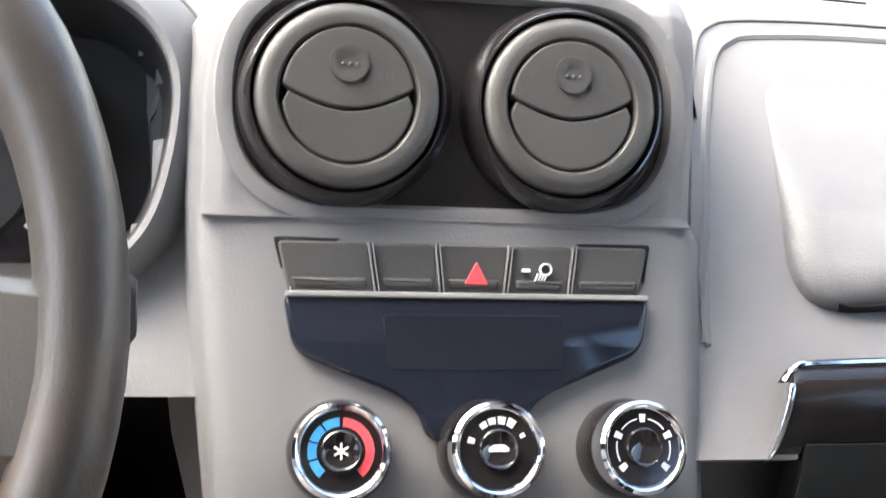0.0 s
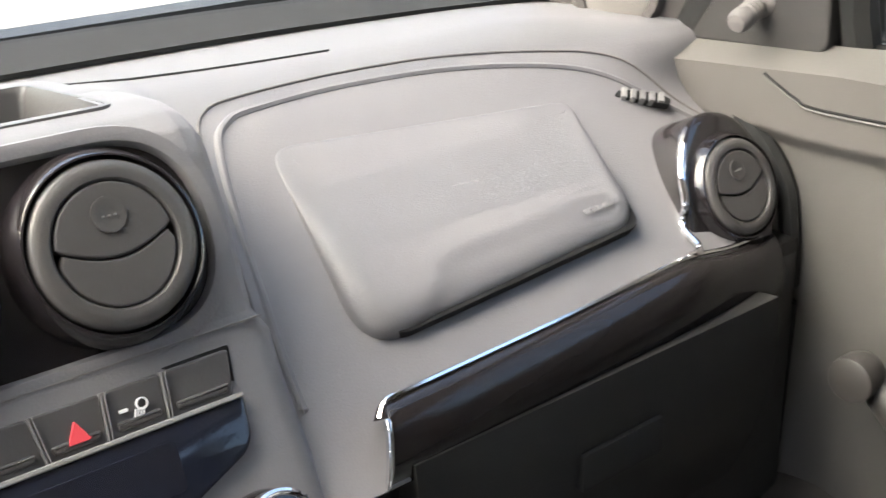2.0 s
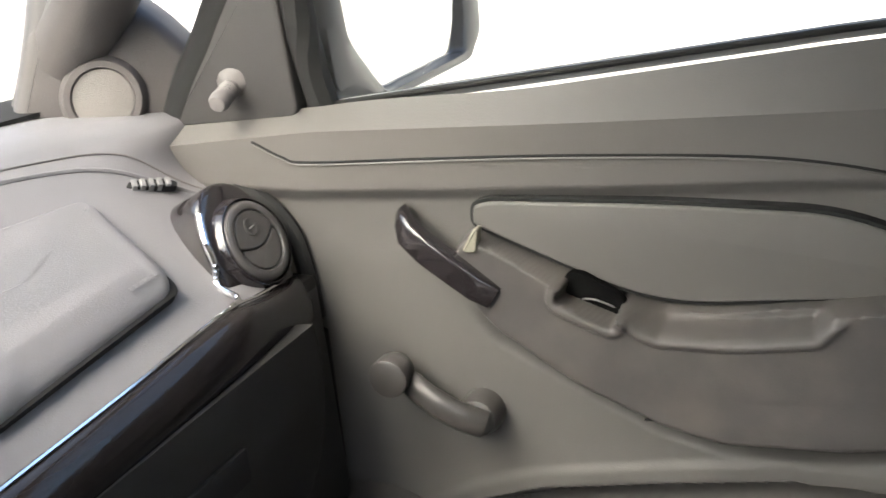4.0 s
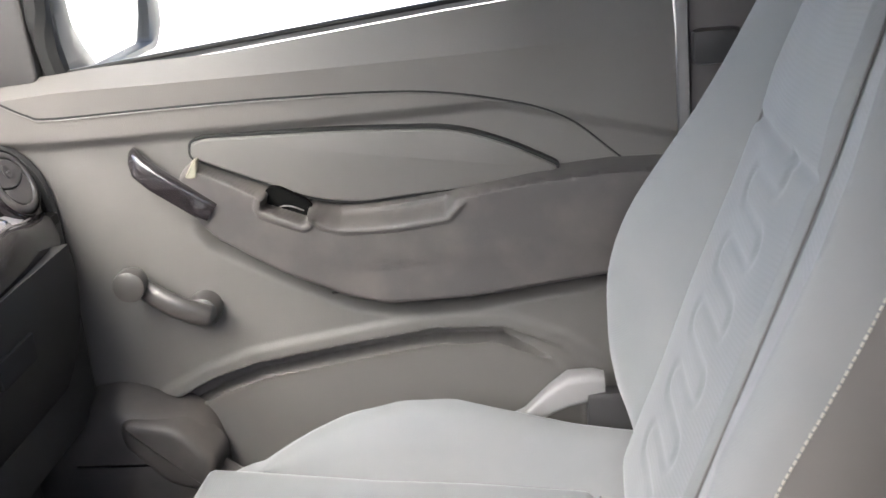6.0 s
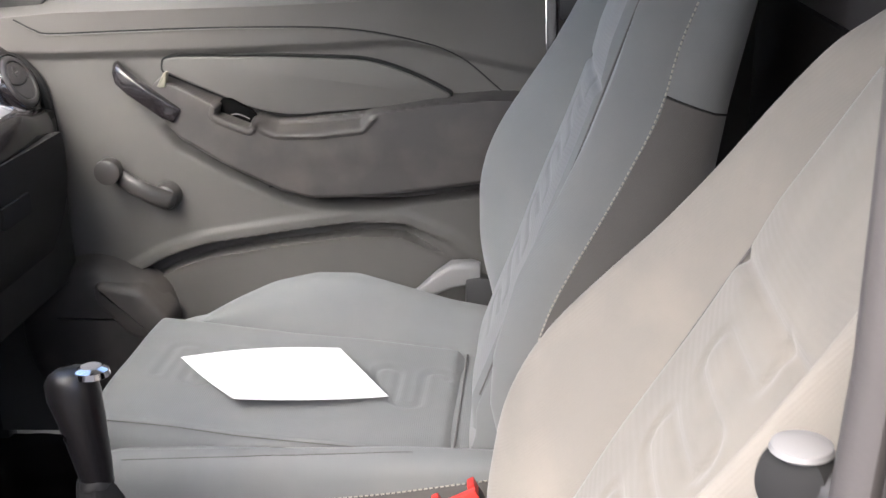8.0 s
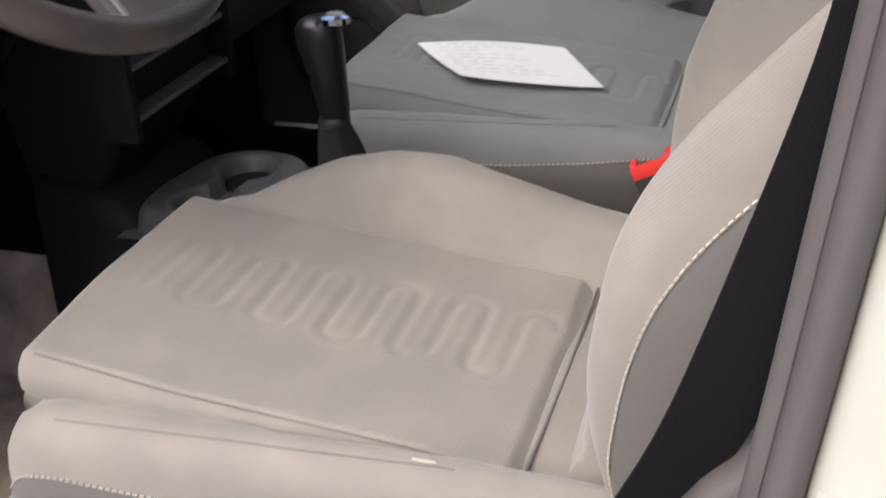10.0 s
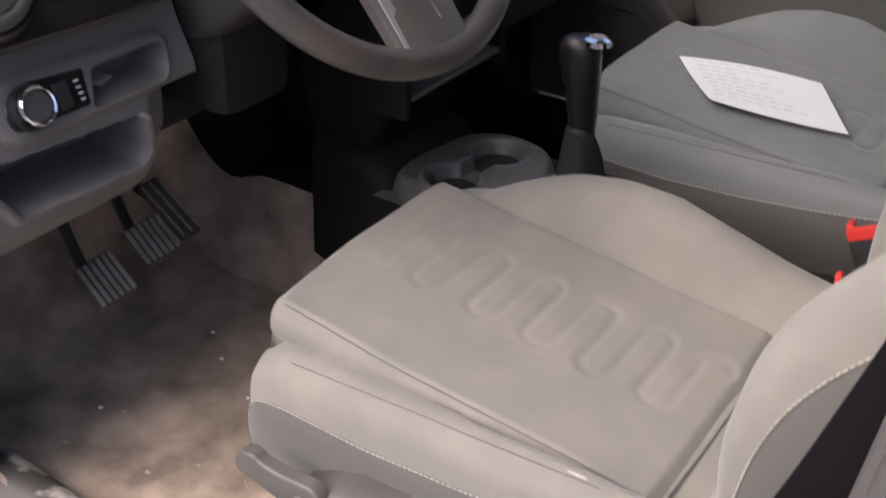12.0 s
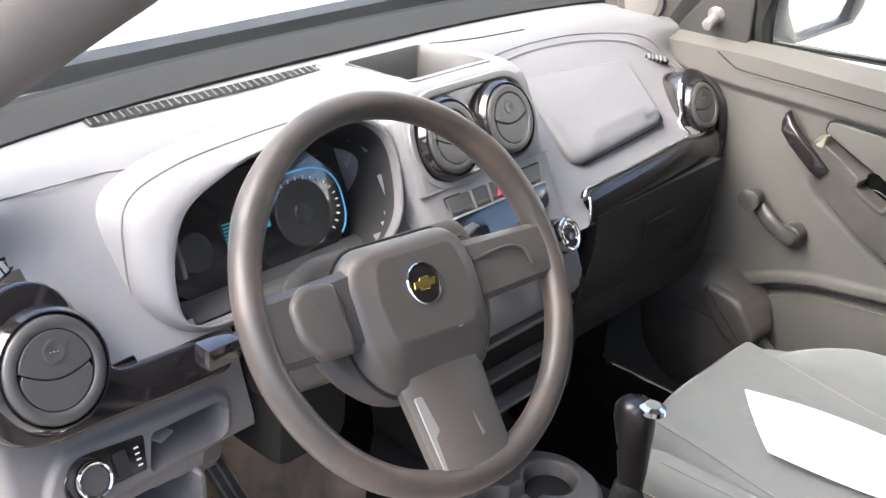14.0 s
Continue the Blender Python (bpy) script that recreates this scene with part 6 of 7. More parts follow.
    part("pad_seam", tube([Vector((xc + cx - hw * (0.985 - 0.06 * sstep(-y, 0.10, 0.38)), y - 0.009 * sstep(y, -0.12, 0.05), zi(y) + 0.0012 + 0.0030 * noise.noise(Vector((-hw * 8 + xc, y * 8, 1))))) for y in span(0.044, -0.376, 60)], 0.0007, 6), CLOTH_SIDE, s)
    part("pad_seam", tube([Vector((xc + cx + x, -0.3825, zi(-0.3825) - 0.0075 + 0.006 * (x / hw) ** 2)) for x in span(-0.148, 0.155, 20)], 0.0016, 6), CLOTH_SIDE, s)
    sm = [rings[k][3].lerp(rings[k][4], 0.1 + 0.5 * q / 30) + Vector((0, 0, 0.0003)) for q, k in enumerate(range(9, 40))]
    part("seam", tube(sm, 0.0006, 6), CLOTH_SIDE, s)
    if lever_side < 0:
        p = Vector((xc - 0.1800, -0.318, 0.3205))
        part("seam_tear", loft([[p + Vector((-0.0005 + w_ * a, d_, 0.0006 + 0.0016 * b)) for a, b in ((-1, -0.5), (0, 0.3), (1, 0.0), (0, -0.8))] for d_, w_ in ((0.010, 0.0004), (0.005, 0.0012), (0.0, 0.0016), (-0.005, 0.0011), (-0.009, 0.0004))]), THREAD, s, "small pale tear beside the seam")

    # backrest
    a_ = radians(angle)
    lean, fwd = Vector((0, -math.sin(a_), math.cos(a_))), Vector((0, math.cos(a_), math.sin(a_)))
    o = Vector((xc, back, 0.305))
    WIDTH = [(0.0, 0.188), (0.06, 0.203), (0.13, 0.215), (0.22, 0.220), (0.30, 0.214), (0.38, 0.200), (0.46, 0.184), (0.54, 0.173), (0.60, 0.168), (0.64, 0.160), (0.664, 0.135), (0.676, 0.090)]
    CREST = [(0.0, -0.075), (0.027, -0.050), (0.082, 0.011), (0.136, 0.044), (0.213, 0.073), (0.26, 0.079), (0.306, 0.076), (0.36, 0.065), (0.42, 0.051), (0.48, 0.042), (0.54, 0.036), (0.60, 0.026), (0.64, 0.008), (0.664, -0.020), (0.676, -0.045)]
    INNER = [(0.0, 0.128), (0.20, 0.131), (0.35, 0.131), (0.444, 0.128), (0.50, 0.118), (0.60, 0.104), (0.64, 0.092), (0.676, 0.04)]
    DEPTH = [(0.0, -0.125), (0.40, -0.135), (0.49, -0.119), (0.60, -0.105), (0.64, -0.090), (0.676, -0.070)]

    def curve(pts, h):
        return sum(interp(pts, min(0.676, max(0.0, h + d)))[0] * k for d, k in ((-0.024, 1), (-0.012, 2), (0, 3), (0.012, 2), (0.024, 1))) / 9 if 0.03 < h < 0.63 else interp(pts, h)[0]

    front, sider = [], {-1: [], 1: []}
    hs = [-0.070, -0.035] + span(0, 0.62, 64) + [0.634, 0.646, 0.656, 0.664, 0.670, 0.676]
    for h in hs:
        w, c, q, dp, rm = curve(WIDTH, h), curve(CREST, h), curve(INNER, h), interp(DEPTH, h)[0], curve(rim, h)
        rm = min(rm, c - 0.006)
        rml = min(rm, interp(wing, h)[0] - 0.006) if wing else rm
        flat = min(0.0, c - 0.010) if h > 0.60 else 0.0
        base = flat - 0.014 * (1 - sstep(h, 0.0, 0.05))
        halves = []
        for c in (interp(wing, h)[0] if wing else c, c):
            lo, rs = min(base, c), min(rm, c - 0.006)
            half = [(0, base + 0.002), (q * 0.5, base + 0.001), (q - 0.012, base - 0.002), (q, base - 0.005), (q + 0.009, lo + 0.14 * (c - lo)), (q + (w - q) * 0.34, lo + 0.48 * (c - lo)), (q + (w - q) * 0.56, lo + 0.80 * (c - lo)), (q + (w - q) * 0.74, lo + 0.97 * (c - lo)), (q + (w - q) * 0.86, c),
                    (q + (w - q) * 0.955, c - 0.20 * (c - rs)), (w + 0.002, c - 0.52 * (c - rs)), (w + 0.004, rs)]
            halves.append([p.xy for p in smooth_path([(x, d, 0) for x, d in half], 3)])
        front.append([o + lean * h + Vector((-p.x, 0, 0)) + fwd * p.y for p in halves[0][:0:-1]] + [o + lean * h + Vector((p.x, 0, 0)) + fwd * p.y for p in halves[1]])
        for sx in (-1, 1):
            sider[sx].append([o + lean * h + Vector((sx * x, 0, 0)) + fwd * d for x, d in ((w + 0.004, (rml if sx < 0 else rm)), (w + 0.007, (rml if sx < 0 else rm) - 0.008), (w + 0.008, rm * 0.6 + dp * 0.4), (w + 0.002, rm * 0.25 + dp * 0.75), (w - 0.022, dp), (w * 0.5, dp - 0.010), (0, dp - 0.012))])
    part("backrest", loft(front, closed=False), cloth, s, smooth=75)
    split = next(k for k, h in enumerate(hs) if h > 0.466)
    for sx in (-1, 1):
        part("backrest_side", loft(sider[sx][:split + 1], closed=False), CLOTH_SIDE, s, "darker side cloth of the backrest", smooth=75)
        part("headrest_side", loft(sider[sx][split:], closed=False), cloth, s, "side cloth of the built-in headrest", smooth=75)
        part("seam", tube([p + Vector((sx * 0.0004, 0, 0)) for p in sider[sx][split][:5]], 0.0014, 6), RUBBER, s)
        stitches([r[0] + fwd * 0.0015 + Vector((sx * 0.0012, 0, 0)) for r in sider[sx][6::4]] + [sider[sx][-1][0]], s, 120, 0.0010)
    xs_, hs_ = np.linspace(-1, 1, 60), np.linspace(0.015, 0.60, 140)
    G = np.array([(x * 0.125, h) for h in hs_ for x in xs_])
    groove = seg_dist(G, [(x, -y) for x, y in meander(10, 0.0340, 0.055, -0.105, 0.0)])
    bm = bmesh.new()
    V = []
    for (x, h), g in zip(G, groove):
        ins = curve(INNER, h) - 0.004
        u = x / 0.125
        d = 0.0060 - 0.0026 * math.exp(-(g / 0.0044) ** 2) - 0.010 * max(0, abs(u) - 0.94) / 0.06 + 0.004 * (1 - u * u)
        d -= 0.0055 * math.exp(-((h - 0.444) / 0.006) ** 2) - 0.004 * sstep(h, 0.45, 0.50)
        d += 0.002 * noise.noise(Vector((x * 12 + xc, h * 9, 7))) - 0.018 * (1 - sstep(h, 0.0, 0.06))
        V.append(bm.verts.new(o + lean * h + Vector((u * ins, 0, 0)) + fwd * d))
    nx = len(xs_)
    for j in range(len(hs_) - 1):
        for i in range(nx - 1):
            bm.faces.new((V[j * nx + i], V[j * nx + i + 1], V[(j + 1) * nx + i + 1], V[(j + 1) * nx + i]))
    part("backrest_insert", bm, cloth, s, "backrest pad with a pressed wavy pattern", smooth=80)
    for sx in (-1, 1):
        part("seam", tube([o + lean * h + Vector((sx * (curve(INNER, h) + 0.0005), 0, 0)) + fwd * 0.0010 for h in span(0.065, 0.60, 40)], 0.0012, 6), CLOTH_SIDE, s)
    # plastic skirt, lever and rails
    k = -1 if lever_side < 0 else 1
    xs = xc + (-0.240 if k < 0 else 0.255)
    K = Matrix(((0, 0, k, xs), (1, 0, 0, 0), (0, 1, 0, 0), (0, 0, 0, 1)))
    sk = rounded([(-0.012, 0.158), (-0.008, 0.118), (-0.060, 0.102), (-0.130, 0.096), (-0.300, 0.070), (-0.362, 0.070), (-0.358, 0.200), (-0.353, 0.240), (-0.343, 0.266), (-0.328, 0.268), (-0.270, 0.246), (-0.193, 0.236), (-0.105, 0.233), (-0.062, 0.214), (-0.030, 0.190)], 0.010, 4)
    part("side_skirt", loft([[K @ Vector((p.x, p.y, z)) for p in inset(sk, d)] for z, d in ((-0.045, 0.002), (-0.012, -0.001), (0.000, 0.000), (0.006, 0.002), (0.010, 0.005), (0.012, 0.010))]), SKIRT, s, "dark grey plastic side skirt", smooth=60)
    lv_o = rounded([(-0.094, 0.222), (-0.092, 0.198), (-0.070, 0.190), (-0.030, 0.199), (0.018, 0.211), (0.020, 0.222), (0.012, 0.238), (-0.006, 0.241), (-0.014, 0.235), (-0.045, 0.232), (-0.080, 0.236)], [0.012, 0.012, 0.012, 0.008, 0.004, 0.004, 0.004, 0.004, 0.004, 0.008, 0.012], 4)
    lev = part("height_lever", plate(lv_o, K @ Matrix.Translation((0, 0, 0.020)), 0.016, 0.004, 0.0), SKIRT, s, "dark seat adjuster lever")
    part("bolt", lathe([(0.0105, 0), (0.0105, 0.002), (0.0095, 0.003), (0.0080, 0.0022), (0.0065, 0.0022), (0.005, 0.0035), (0.001, 0.0035)], K @ Matrix.Translation((-0.068, 0.208, 0.0195)), 24), GREY_TRIM, lev, "dull grey bolt")
    for dx in (-0.17, 0.19):
        part("rail", box((xc + dx - 0.02, -0.45, 0.02), (xc + dx + 0.02, 0.0, 0.055), 0.006), STEEL, s, "steel seat rail")
    part("seat_pan", box((xc - 0.18, -0.44, 0.05), (xc + 0.23, 0.02, 0.20), 0.02), DARK, s)
    return s


seat(-0.349, "worn grey cloth driver seat with wavy pad and small tear", -1, CLOTH_WORN, 31, -0.410,
     [(0, -0.050), (0.05, -0.028), (0.095, -0.003), (0.157, 0.022), (0.211, 0.034), (0.263, 0.032), (0.35, 0.012), (0.45, -0.018), (0.60, -0.042), (0.676, -0.060)])
seat(0.338, "pale grey cloth passenger seat with wavy pressed pad", 1, CLOTH, 21.6, -0.394,
     [(0, -0.075), (0.05, -0.060), (0.108, -0.043), (0.162, -0.027), (0.225, -0.023), (0.282, -0.030), (0.362, -0.043), (0.456, -0.055), (0.52, -0.047), (0.57, -0.048), (0.60, -0.052), (0.640, -0.080), (0.676, -0.085)],
     [(0.0, -0.070), (0.05, -0.030), (0.09, -0.006), (0.15, 0.012), (0.24, 0.020), (0.31, 0.014), (0.40, 0.004), (0.47, 0.002), (0.54, 0.006), (0.60, 0.0), (0.64, -0.012), (0.664, -0.030), (0.676, -0.050)])

rl = thing("recliner_lever", (0.60, -0.36, 0.30), "pale grey seat recliner lever beside the passenger seat", "lever")
part("grip", loft([[o_ + Vector((a * w, 0, b * h)) for a, b in rounded([(-1, -1), (1, -1), (1, 1), (-1, 1)], 0.5, 3)] for o_, w, h in ((Vector((0.606, -0.398, 0.372)), 0.012, 0.016), (Vector((0.606, -0.384, 0.374)), 0.015, 0.0175), (Vector((0.604, -0.355, 0.372)), 0.015, 0.0195), (Vector((0.602, -0.330, 0.358)), 0.013, 0.016), (Vector((0.600, -0.302, 0.341)), 0.010, 0.008), (Vector((0.600, -0.272, 0.331)), 0.008, 0.005))]), GREY_TRIM, rl)
part("bracket", box((0.588, -0.43, 0.20), (0.612, -0.375, 0.37), 0.008), DARK, rl)

# sheet of paper on the passenger seat
A, B, C, D = Vector((0.366, -0.010, 0.3395)), Vector((0.449, -0.209, 0.3165)), Vector((0.318, -0.293, 0.3065)), Vector((0.226, -0.112, 0.3275))


def paper_pt(u, v):
    p = (A * (1 - u) + B * u) * (1 - v) + (D * (1 - u) + C * u) * v
    p.z += 0.006 * math.sin(math.pi * u) * (1 - v) + 0.010 * v * (1 - u) ** 2 + 0.003
    p += Vector((0.020, 0.0, 0)) * (v ** 2) * (1 - u) * 1.0 * (1 - 0.3 * u)
    return p


pp = thing("paper_sheet", (0.33, -0.16, 0.34), "white printed paper sheet lying on the passenger seat", "paper")
part("sheet", solid(sheet(paper_pt, span(0, 1, 24), span(0, 1, 18)), 0.0006), PAPER, pp)
txt = bmesh.new()
for k in range(9):
    for j in range(5 + k % 3):
        u0, v0 = 0.08 + j * 0.10 + 0.02 * (k % 2), 0.07 + k * 0.09
        if k in (2, 5) and j > 2:
            continue
        q = [paper_pt(u, v) + Vector((0, 0, 0.0012)) for u, v in ((u0, v0), (u0 + 0.07, v0), (u0 + 0.07, v0 + 0.016), (u0, v0 + 0.016))]
        txt.faces.new([txt.verts.new(p) for p in q])
part("printed_text", txt, INK, pp, "faint printed lines", smooth=0)

# ---- belts, buckles and the driver's door opening ----
for x, y, z, turn in ((0.060, -0.397, 0.318, 4), (-0.052, -0.420, 0.311, 8)):
    bu = thing("belt_buckle", (x, y - 0.03, 0.2), "black seat belt buckle with a red release button", "seat belt buckle", group="belt buckles")
    m = Matrix.Translation((x, y, z)) @ Matrix.Rotation(radians(turn), 4, "Z") @ Matrix.Rotation(radians(-25), 4, "X")
    part("housing", box((-0.012, -0.027, -0.085), (0.012, 0.027, -0.004), 0.005, m), DARK, bu)
    part("release_button", box((-0.0125, -0.0255, -0.012), (-0.004, 0.0255, 0.004), 0.002, m), RED, bu, "red release button")
    for ya, yb in ((-0.0255, -0.017), (0.017, 0.0255)):
        part("button_end", box((-0.005, ya, -0.012), (0.0125, yb, 0.007), 0.002, m), RED, bu)
    part("stalk", tube([(x, y - 0.02, 0.20), (x, y - 0.015, z - 0.07)], 0.010, 8, flat=0.5), DARK, bu)


def strap(name, pts, w, across, label):
    b = thing(name, pts[-1], label, "seat belt")
    P = smooth_path(pts, 8)
    a = Vector(across)
    part("webbing", solid(sheet(lambda i, v: P[i] + a * w * v, list(range(len(P))), (-0.5, -0.17, 0.17, 0.5)), 0.0015), BELT, b)
    return b


db_ = strap("seat_belt", [(-0.650, -0.598, 0.752), (-0.652, -0.592, 0.70), (-0.654, -0.566, 0.60), (-0.650, -0.530, 0.48), (-0.636, -0.489, 0.38), (-0.628, -0.458, 0.30)], 0.056, (0.30, -0.94, 0.14), "black driver seat belt hanging down to its floor anchor")
part("anchor_cover", box((-0.640, -0.450, 0.235), (-0.598, -0.388, 0.322), 0.014, seg=4), SKIRT, db_)
pg = strap("seat_belt", [(0.655, -0.56, 1.0), (0.66, -0.545, 0.80), (0.655, -0.54, 0.60), (0.645, -0.53, 0.40)], 0.048, (0.1, 1, 0), "black passenger seat belt beside the door pillar")
part("belt_guide", box((0.640, -0.570, 0.735), (0.672, -0.515, 0.775), 0.010), DARK, pg)
bg = thing("belt_guide", (-0.655, -0.582, 0.752), "round dark belt guide on the door pillar", "belt guide")
part("disc", lathe([(0.0120, -0.006), (0.0148, -0.003), (0.0152, 0.003), (0.013, 0.008), (0.008, 0.010), (0.001, 0.0105)], basis((-0.655, -0.582, 0.752), (1, 0, 0), (-0.75, 0.6, 0.2)), 32), RUBBER, bg)
part("cap", loft([[Vector((-0.655 + 0.017 * math.cos(a) * k, -0.582 + 0.017 * math.sin(a) * k, z)) for a in (2 * math.pi * i / 24 for i in range(24))] for z, k in ((0.762, 0.45), (0.7645, 0.66), (0.7665, 0.62), (0.7675, 0.4))]), GREY_TRIM, bg, "pale grey top cap")
part("stem", tube([(-0.655, -0.582, 0.752), (-0.680, -0.612, 0.752)], 0.009, 10), DARK, bg)

# passenger B-pillar
pb_ = box((0.655, -0.80, 0.02), (0.72, -0.510, 1.10), 0.02)
solo("pillar_rear_passenger", pb_, PILLARP, "dark door pillar beside the passenger seat", "pillar", kind="structure")
js = box((0.648, -0.512, 0.05), (0.70, -0.498, 1.06), 0.004)
solo("door_jamb_strip", js, GREY_TRIM, "grey seal strip along the door jamb", "trim", kind="structure")

# driver B-pillar: rubber seal, painted jamb and striker
JAMB = [(-0.25, -0.530), (0.05, -0.535), (0.20, -0.543), (0.37, -0.556), (0.46, -0.566), (0.55, -0.577), (0.65, -0.588), (0.73, -0.597), (0.80, -0.604), (0.90, -0.608), (1.30, -0.612)]


def jamb_y(z):
    return interp(JAMB, z)[0]


zs = span(0.0, 1.22, 28)
solo("door_seal", tube([(-0.716 + 0.03 * sstep(z, 0.8, 1.2), jamb_y(z), z) for z in zs], 0.0125, 12, flat=0.8, up=(0, 1, 0)), PILLARP, "grey rubber door seal on the driver pillar", "seal", kind="structure")
solo("pillar_trim_driver", tube([(-0.694 + 0.03 * sstep(z, 0.8, 1.2), jamb_y(z) + 0.010, z) for z in zs], 0.0105, 10, flat=0.8, up=(0, 1, 0)), PILLARP, "dark grey inner trim of the driver pillar", "trim", kind="structure")
jb = bmesh.new()
sheet(lambda u, z: Vector((-0.716 - 0.045 * min(u, 1.0) ** 0.8 - 0.03 * max(0, u - 1), jamb_y(z) - 0.010 - 0.07 * u ** 1.5 - 0.10 * max(0, u - 1), z)), span(0, 2.2, 30), span(-0.25, 1.22, 24), bm=jb)
solid(jb, 0.006)
solo("pillar_rear_driver", jb, PAINT, "cream painted body pillar at the driver door", "pillar", kind="structure")
qb = box((-0.800, -1.9, -0.20), (-0.780, -0.80, 0.66), 0.01)
solo("body_side", qb, PAINT, "cream painted body side behind the cab door", "car body", kind="structure")
bp = loft([[Vector((x, y, z)) for x, y in ((-0.700, jamb_y(z) + 0.002), (-0.664, jamb_y(z) - 0.006), (-0.655, jamb_y(z) - 0.03), (-0.655, -0.80), (-0.700, -0.80))] for z in zs])
solo("pillar_inner_driver", bp, DARK, "dark inner pillar panel behind the driver seat", "pillar", kind="structure")
stk = thing("door_striker", (-0.75, -0.61, 0.476), "bright steel door striker on the painted pillar", "striker")
SM = basis((-0.752, -0.608, 0.478), (0.45, 0.9, -0.12), (-0.9, 0.45, 0.08))
part("base_plate", plate(rounded([(-0.024, -0.025), (0.020, -0.025), (0.020, 0.025), (-0.024, 0.025)], 0.005, 4), SM, 0.012, 0.001, 0.003), STEEL, stk)
part("loop", tube(smooth_path([SM @ Vector((0.012, -0.018, 0.0)), SM @ Vector((0.012, -0.018, 0.016)), SM @ Vector((0.010, 0.0, 0.020)), SM @ Vector((0.012, 0.018, 0.016)), SM @ Vector((0.012, 0.018, 0.0))], 6), 0.0045, 10), STEEL, stk)
for yy in (-0.016, 0.016):
    part("screw", lathe([(0.007, 0.002), (0.007, 0.005), (0.004, 0.006), (0.001, 0.004)], SM @ Matrix.Translation((-0.010, yy, 0)), 16), STEEL, stk)

# lower pillar trim and worn sill
TOP = [(0.330, 0.13), (0.340, 0.215), (0.348, 0.248), (0.360, 0.268), (0.378, 0.283), (0.42, 0.300), (0.455, 0.316), (0.472, 0.335), (0.490, 0.366), (0.505, 0.396), (0.526, 0.432), (0.550, 0.458), (0.575, 0.47)]
lpb = bmesh.new()


def low_trim(y, v):
    zt = interp(TOP, -y)[0]
    e = sstep(-y, 0.330, 0.352)
    x, d = interp([(0.0, -0.606, 0.06), (0.15, -0.610, 0.012), (0.28, -0.620, 0.002), (0.36, -0.632, 0.000), (0.44, -0.646, 0.003), (0.52, -0.655, 0.012), (0.60, -0.658, 0.030), (1.0, -0.660, 1.0)], v)
    z = zt - d if v < 0.61 else zt - 0.030 - (zt - 0.06) * (v - 0.6) / 0.4
    return Vector((-0.606 + (x + 0.606) * (0.35 + 0.65 * e), y, max(z, 0.03)))


sheet(low_trim, span(-0.330, -0.575, 50), span(0, 1, 26), bm=lpb)
solo("pillar_lower_trim", lpb, SKIRT, "scuffed dark grey trim at the foot of the pillar", "trim", kind="structure", smooth=70)
WORN = material("worn_sill_plastic", (0.05, 0.046, 0.044), rough=0.55, grain=0.6, mottle=0.2, dust=0.95, dust_color=(0.52, 0.47, 0.43), dust_span=(0.50, 0.60))
sill = loft([[Vector((x - 0.01 * math.sin(y * 7), y, z + 0.003 * noise.noise(Vector((x * 40, y * 25, 0))))) for x, z in ((-0.600, 0.02), (-0.612, 0.050), (-0.628, 0.066), (-0.648, 0.070), (-0.664, 0.064), (-0.672, 0.050), (-0.690, 0.046), (-0.705, 0.030), (-0.71, 0.0))] for y in span(-0.55, 0.50, 60)], closed=False)
solo("sill_trim", sill, WORN, "worn dusty plastic sill strip in the door opening", "sill", kind="structure", smooth=60)
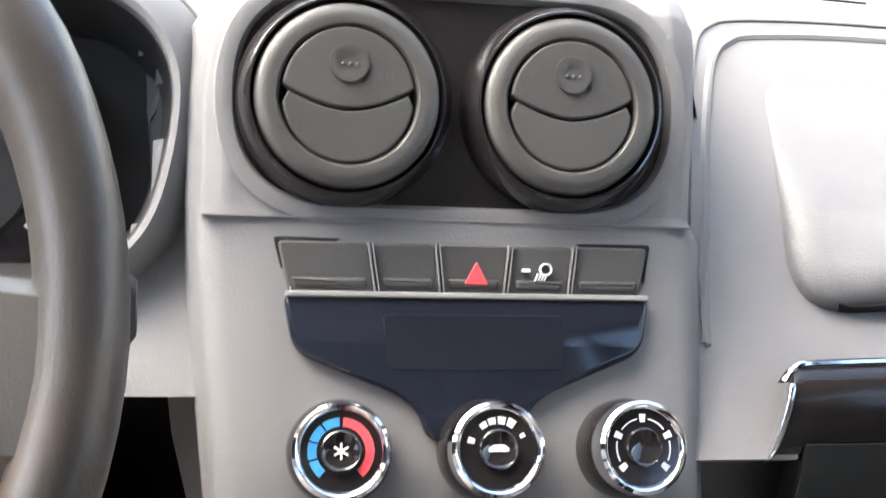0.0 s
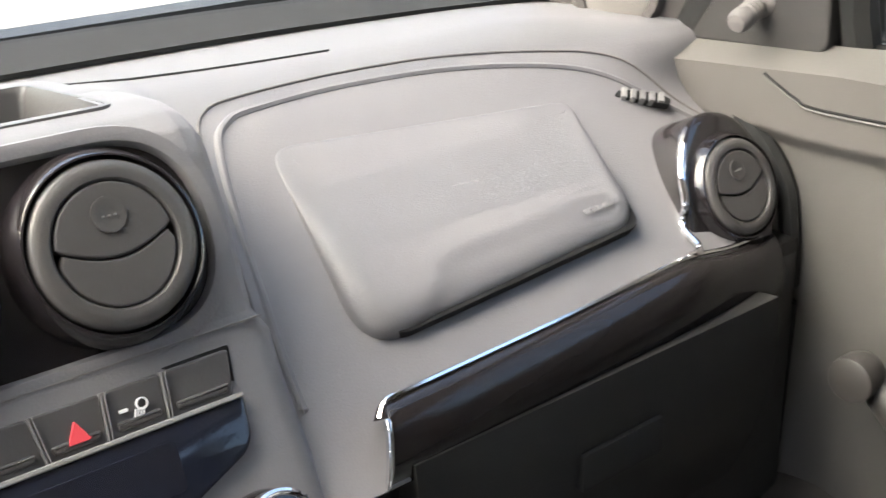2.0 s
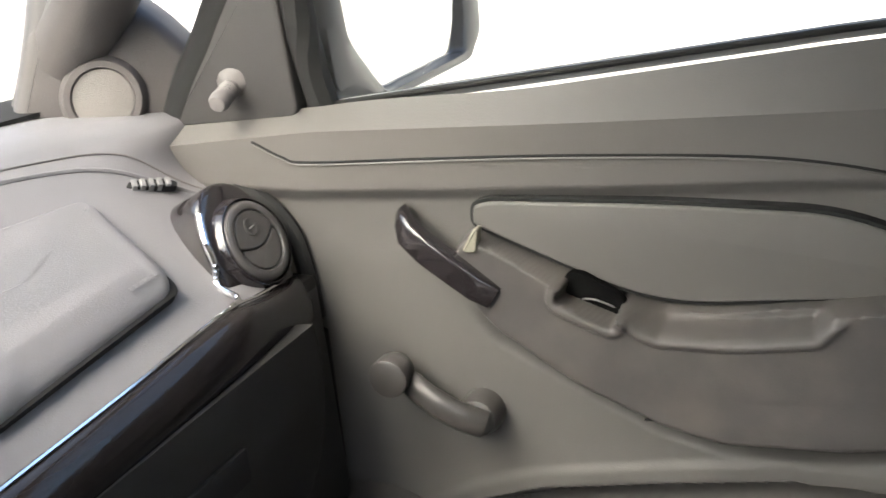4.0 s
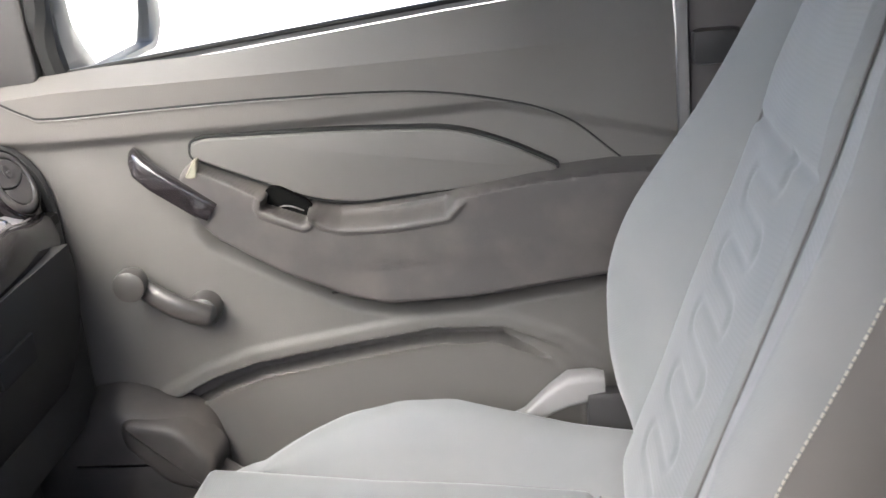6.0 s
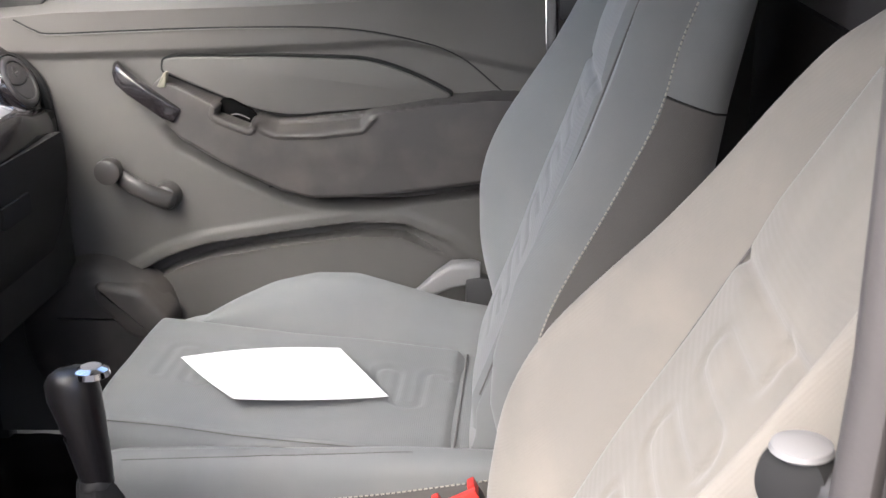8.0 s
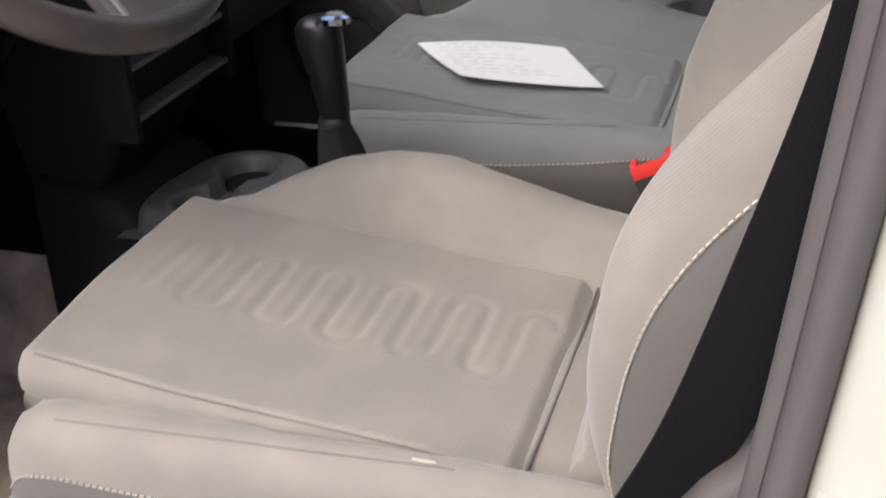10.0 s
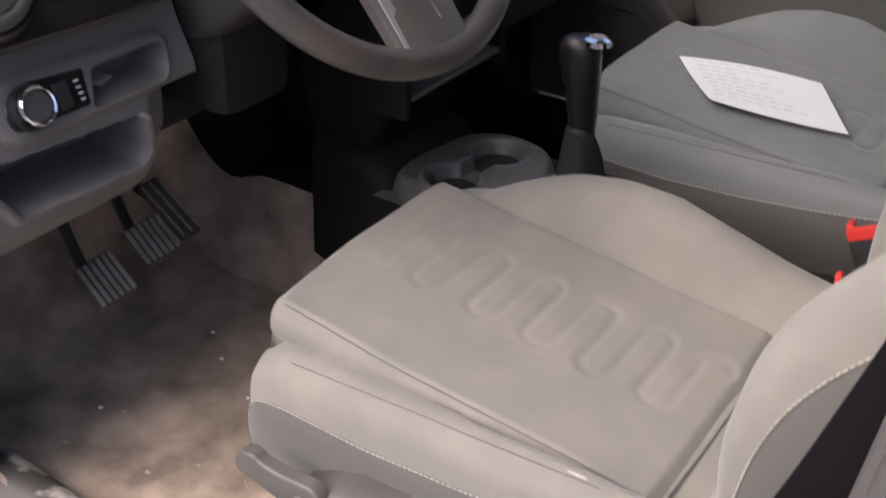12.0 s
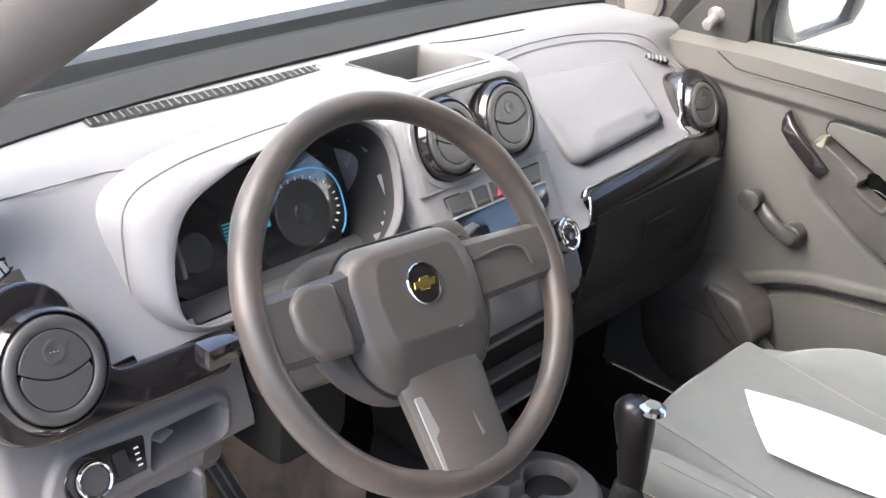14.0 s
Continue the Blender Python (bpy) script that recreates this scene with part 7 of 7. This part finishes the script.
sp_ = loft([[Vector((x, y, z)) for x, z in ((-0.695, 0.045), (-0.715, 0.040), (-0.765, 0.030), (-0.785, 0.0), (-0.785, -0.16))] for y in span(-0.60, 0.60, 12)], closed=False)
solo("sill_paint", sp_, PAINT, "cream painted door sill", "sill", kind="structure")
kp = box((-0.690, 0.36, 0.02), (-0.665, 0.75, 0.62), 0.01)
solo("kick_panel", kp, DASH_LOW, "dark kick panel beside the driver footwell", "trim", kind="structure")
kp = box((0.655, 0.40, 0.02), (0.69, 0.75, 0.72), 0.01)
solo("kick_panel_passenger", kp, DARK, "dark kick panel beside the passenger footwell", "trim", kind="structure")
fw = box((-0.69, 0.70, 0.0), (0.69, 0.74, 0.80), 0.0)
solo("firewall", fw, DARK, "dark firewall behind the dashboard", "wall", kind="structure")

# litter on the driver's carpet
lit = random.Random(4)
for k in range(16):
    x, y = lit.uniform(-0.56, -0.25), lit.uniform(0.0, 0.42)
    z = floor_pt(x, y).z
    c = lit.uniform(0.0015, 0.0045)
    b = bmesh.new()
    bmesh.ops.create_icosphere(b, subdivisions=1, radius=c)
    for v in b.verts:
        v.co = Vector((v.co.x * lit.uniform(0.7, 1.4), v.co.y * lit.uniform(0.7, 1.4), v.co.z * 0.4)) + Vector((x, y, z + c * 0.2))
    solo("crumb", b, THREAD if k % 3 else PAPER, "small pale crumb of dirt on the carpet", "debris", group="crumbs on the carpet")

# flakes of dried mud beside the seat rail
for k in range(14):
    x, y = lit.uniform(-0.60, -0.44), lit.uniform(-0.06, 0.14)
    z = floor_pt(x, y).z
    r = lit.uniform(0.008, 0.020)
    n = lit.randint(6, 9)
    ring = [Vector((x + r * lit.uniform(0.6, 1.2) * math.cos(2 * math.pi * i / n), y + r * lit.uniform(0.6, 1.2) * math.sin(2 * math.pi * i / n))) for i in range(n)]
    tilt = lit.uniform(-0.15, 0.35)
    b = loft([[Vector((p.x, p.y, z + h + tilt * (p.x - x) + 0.2 * (p.y - y))) for p in inset(ring, d)] for h, d in ((-0.006, 0.0), (0.001, 0.0), (0.0025, 0.0015))])
    solo("mud_flake", b, CARPET, "flat flake of dried brown mud on the carpet", "debris", group="dried mud flakes")
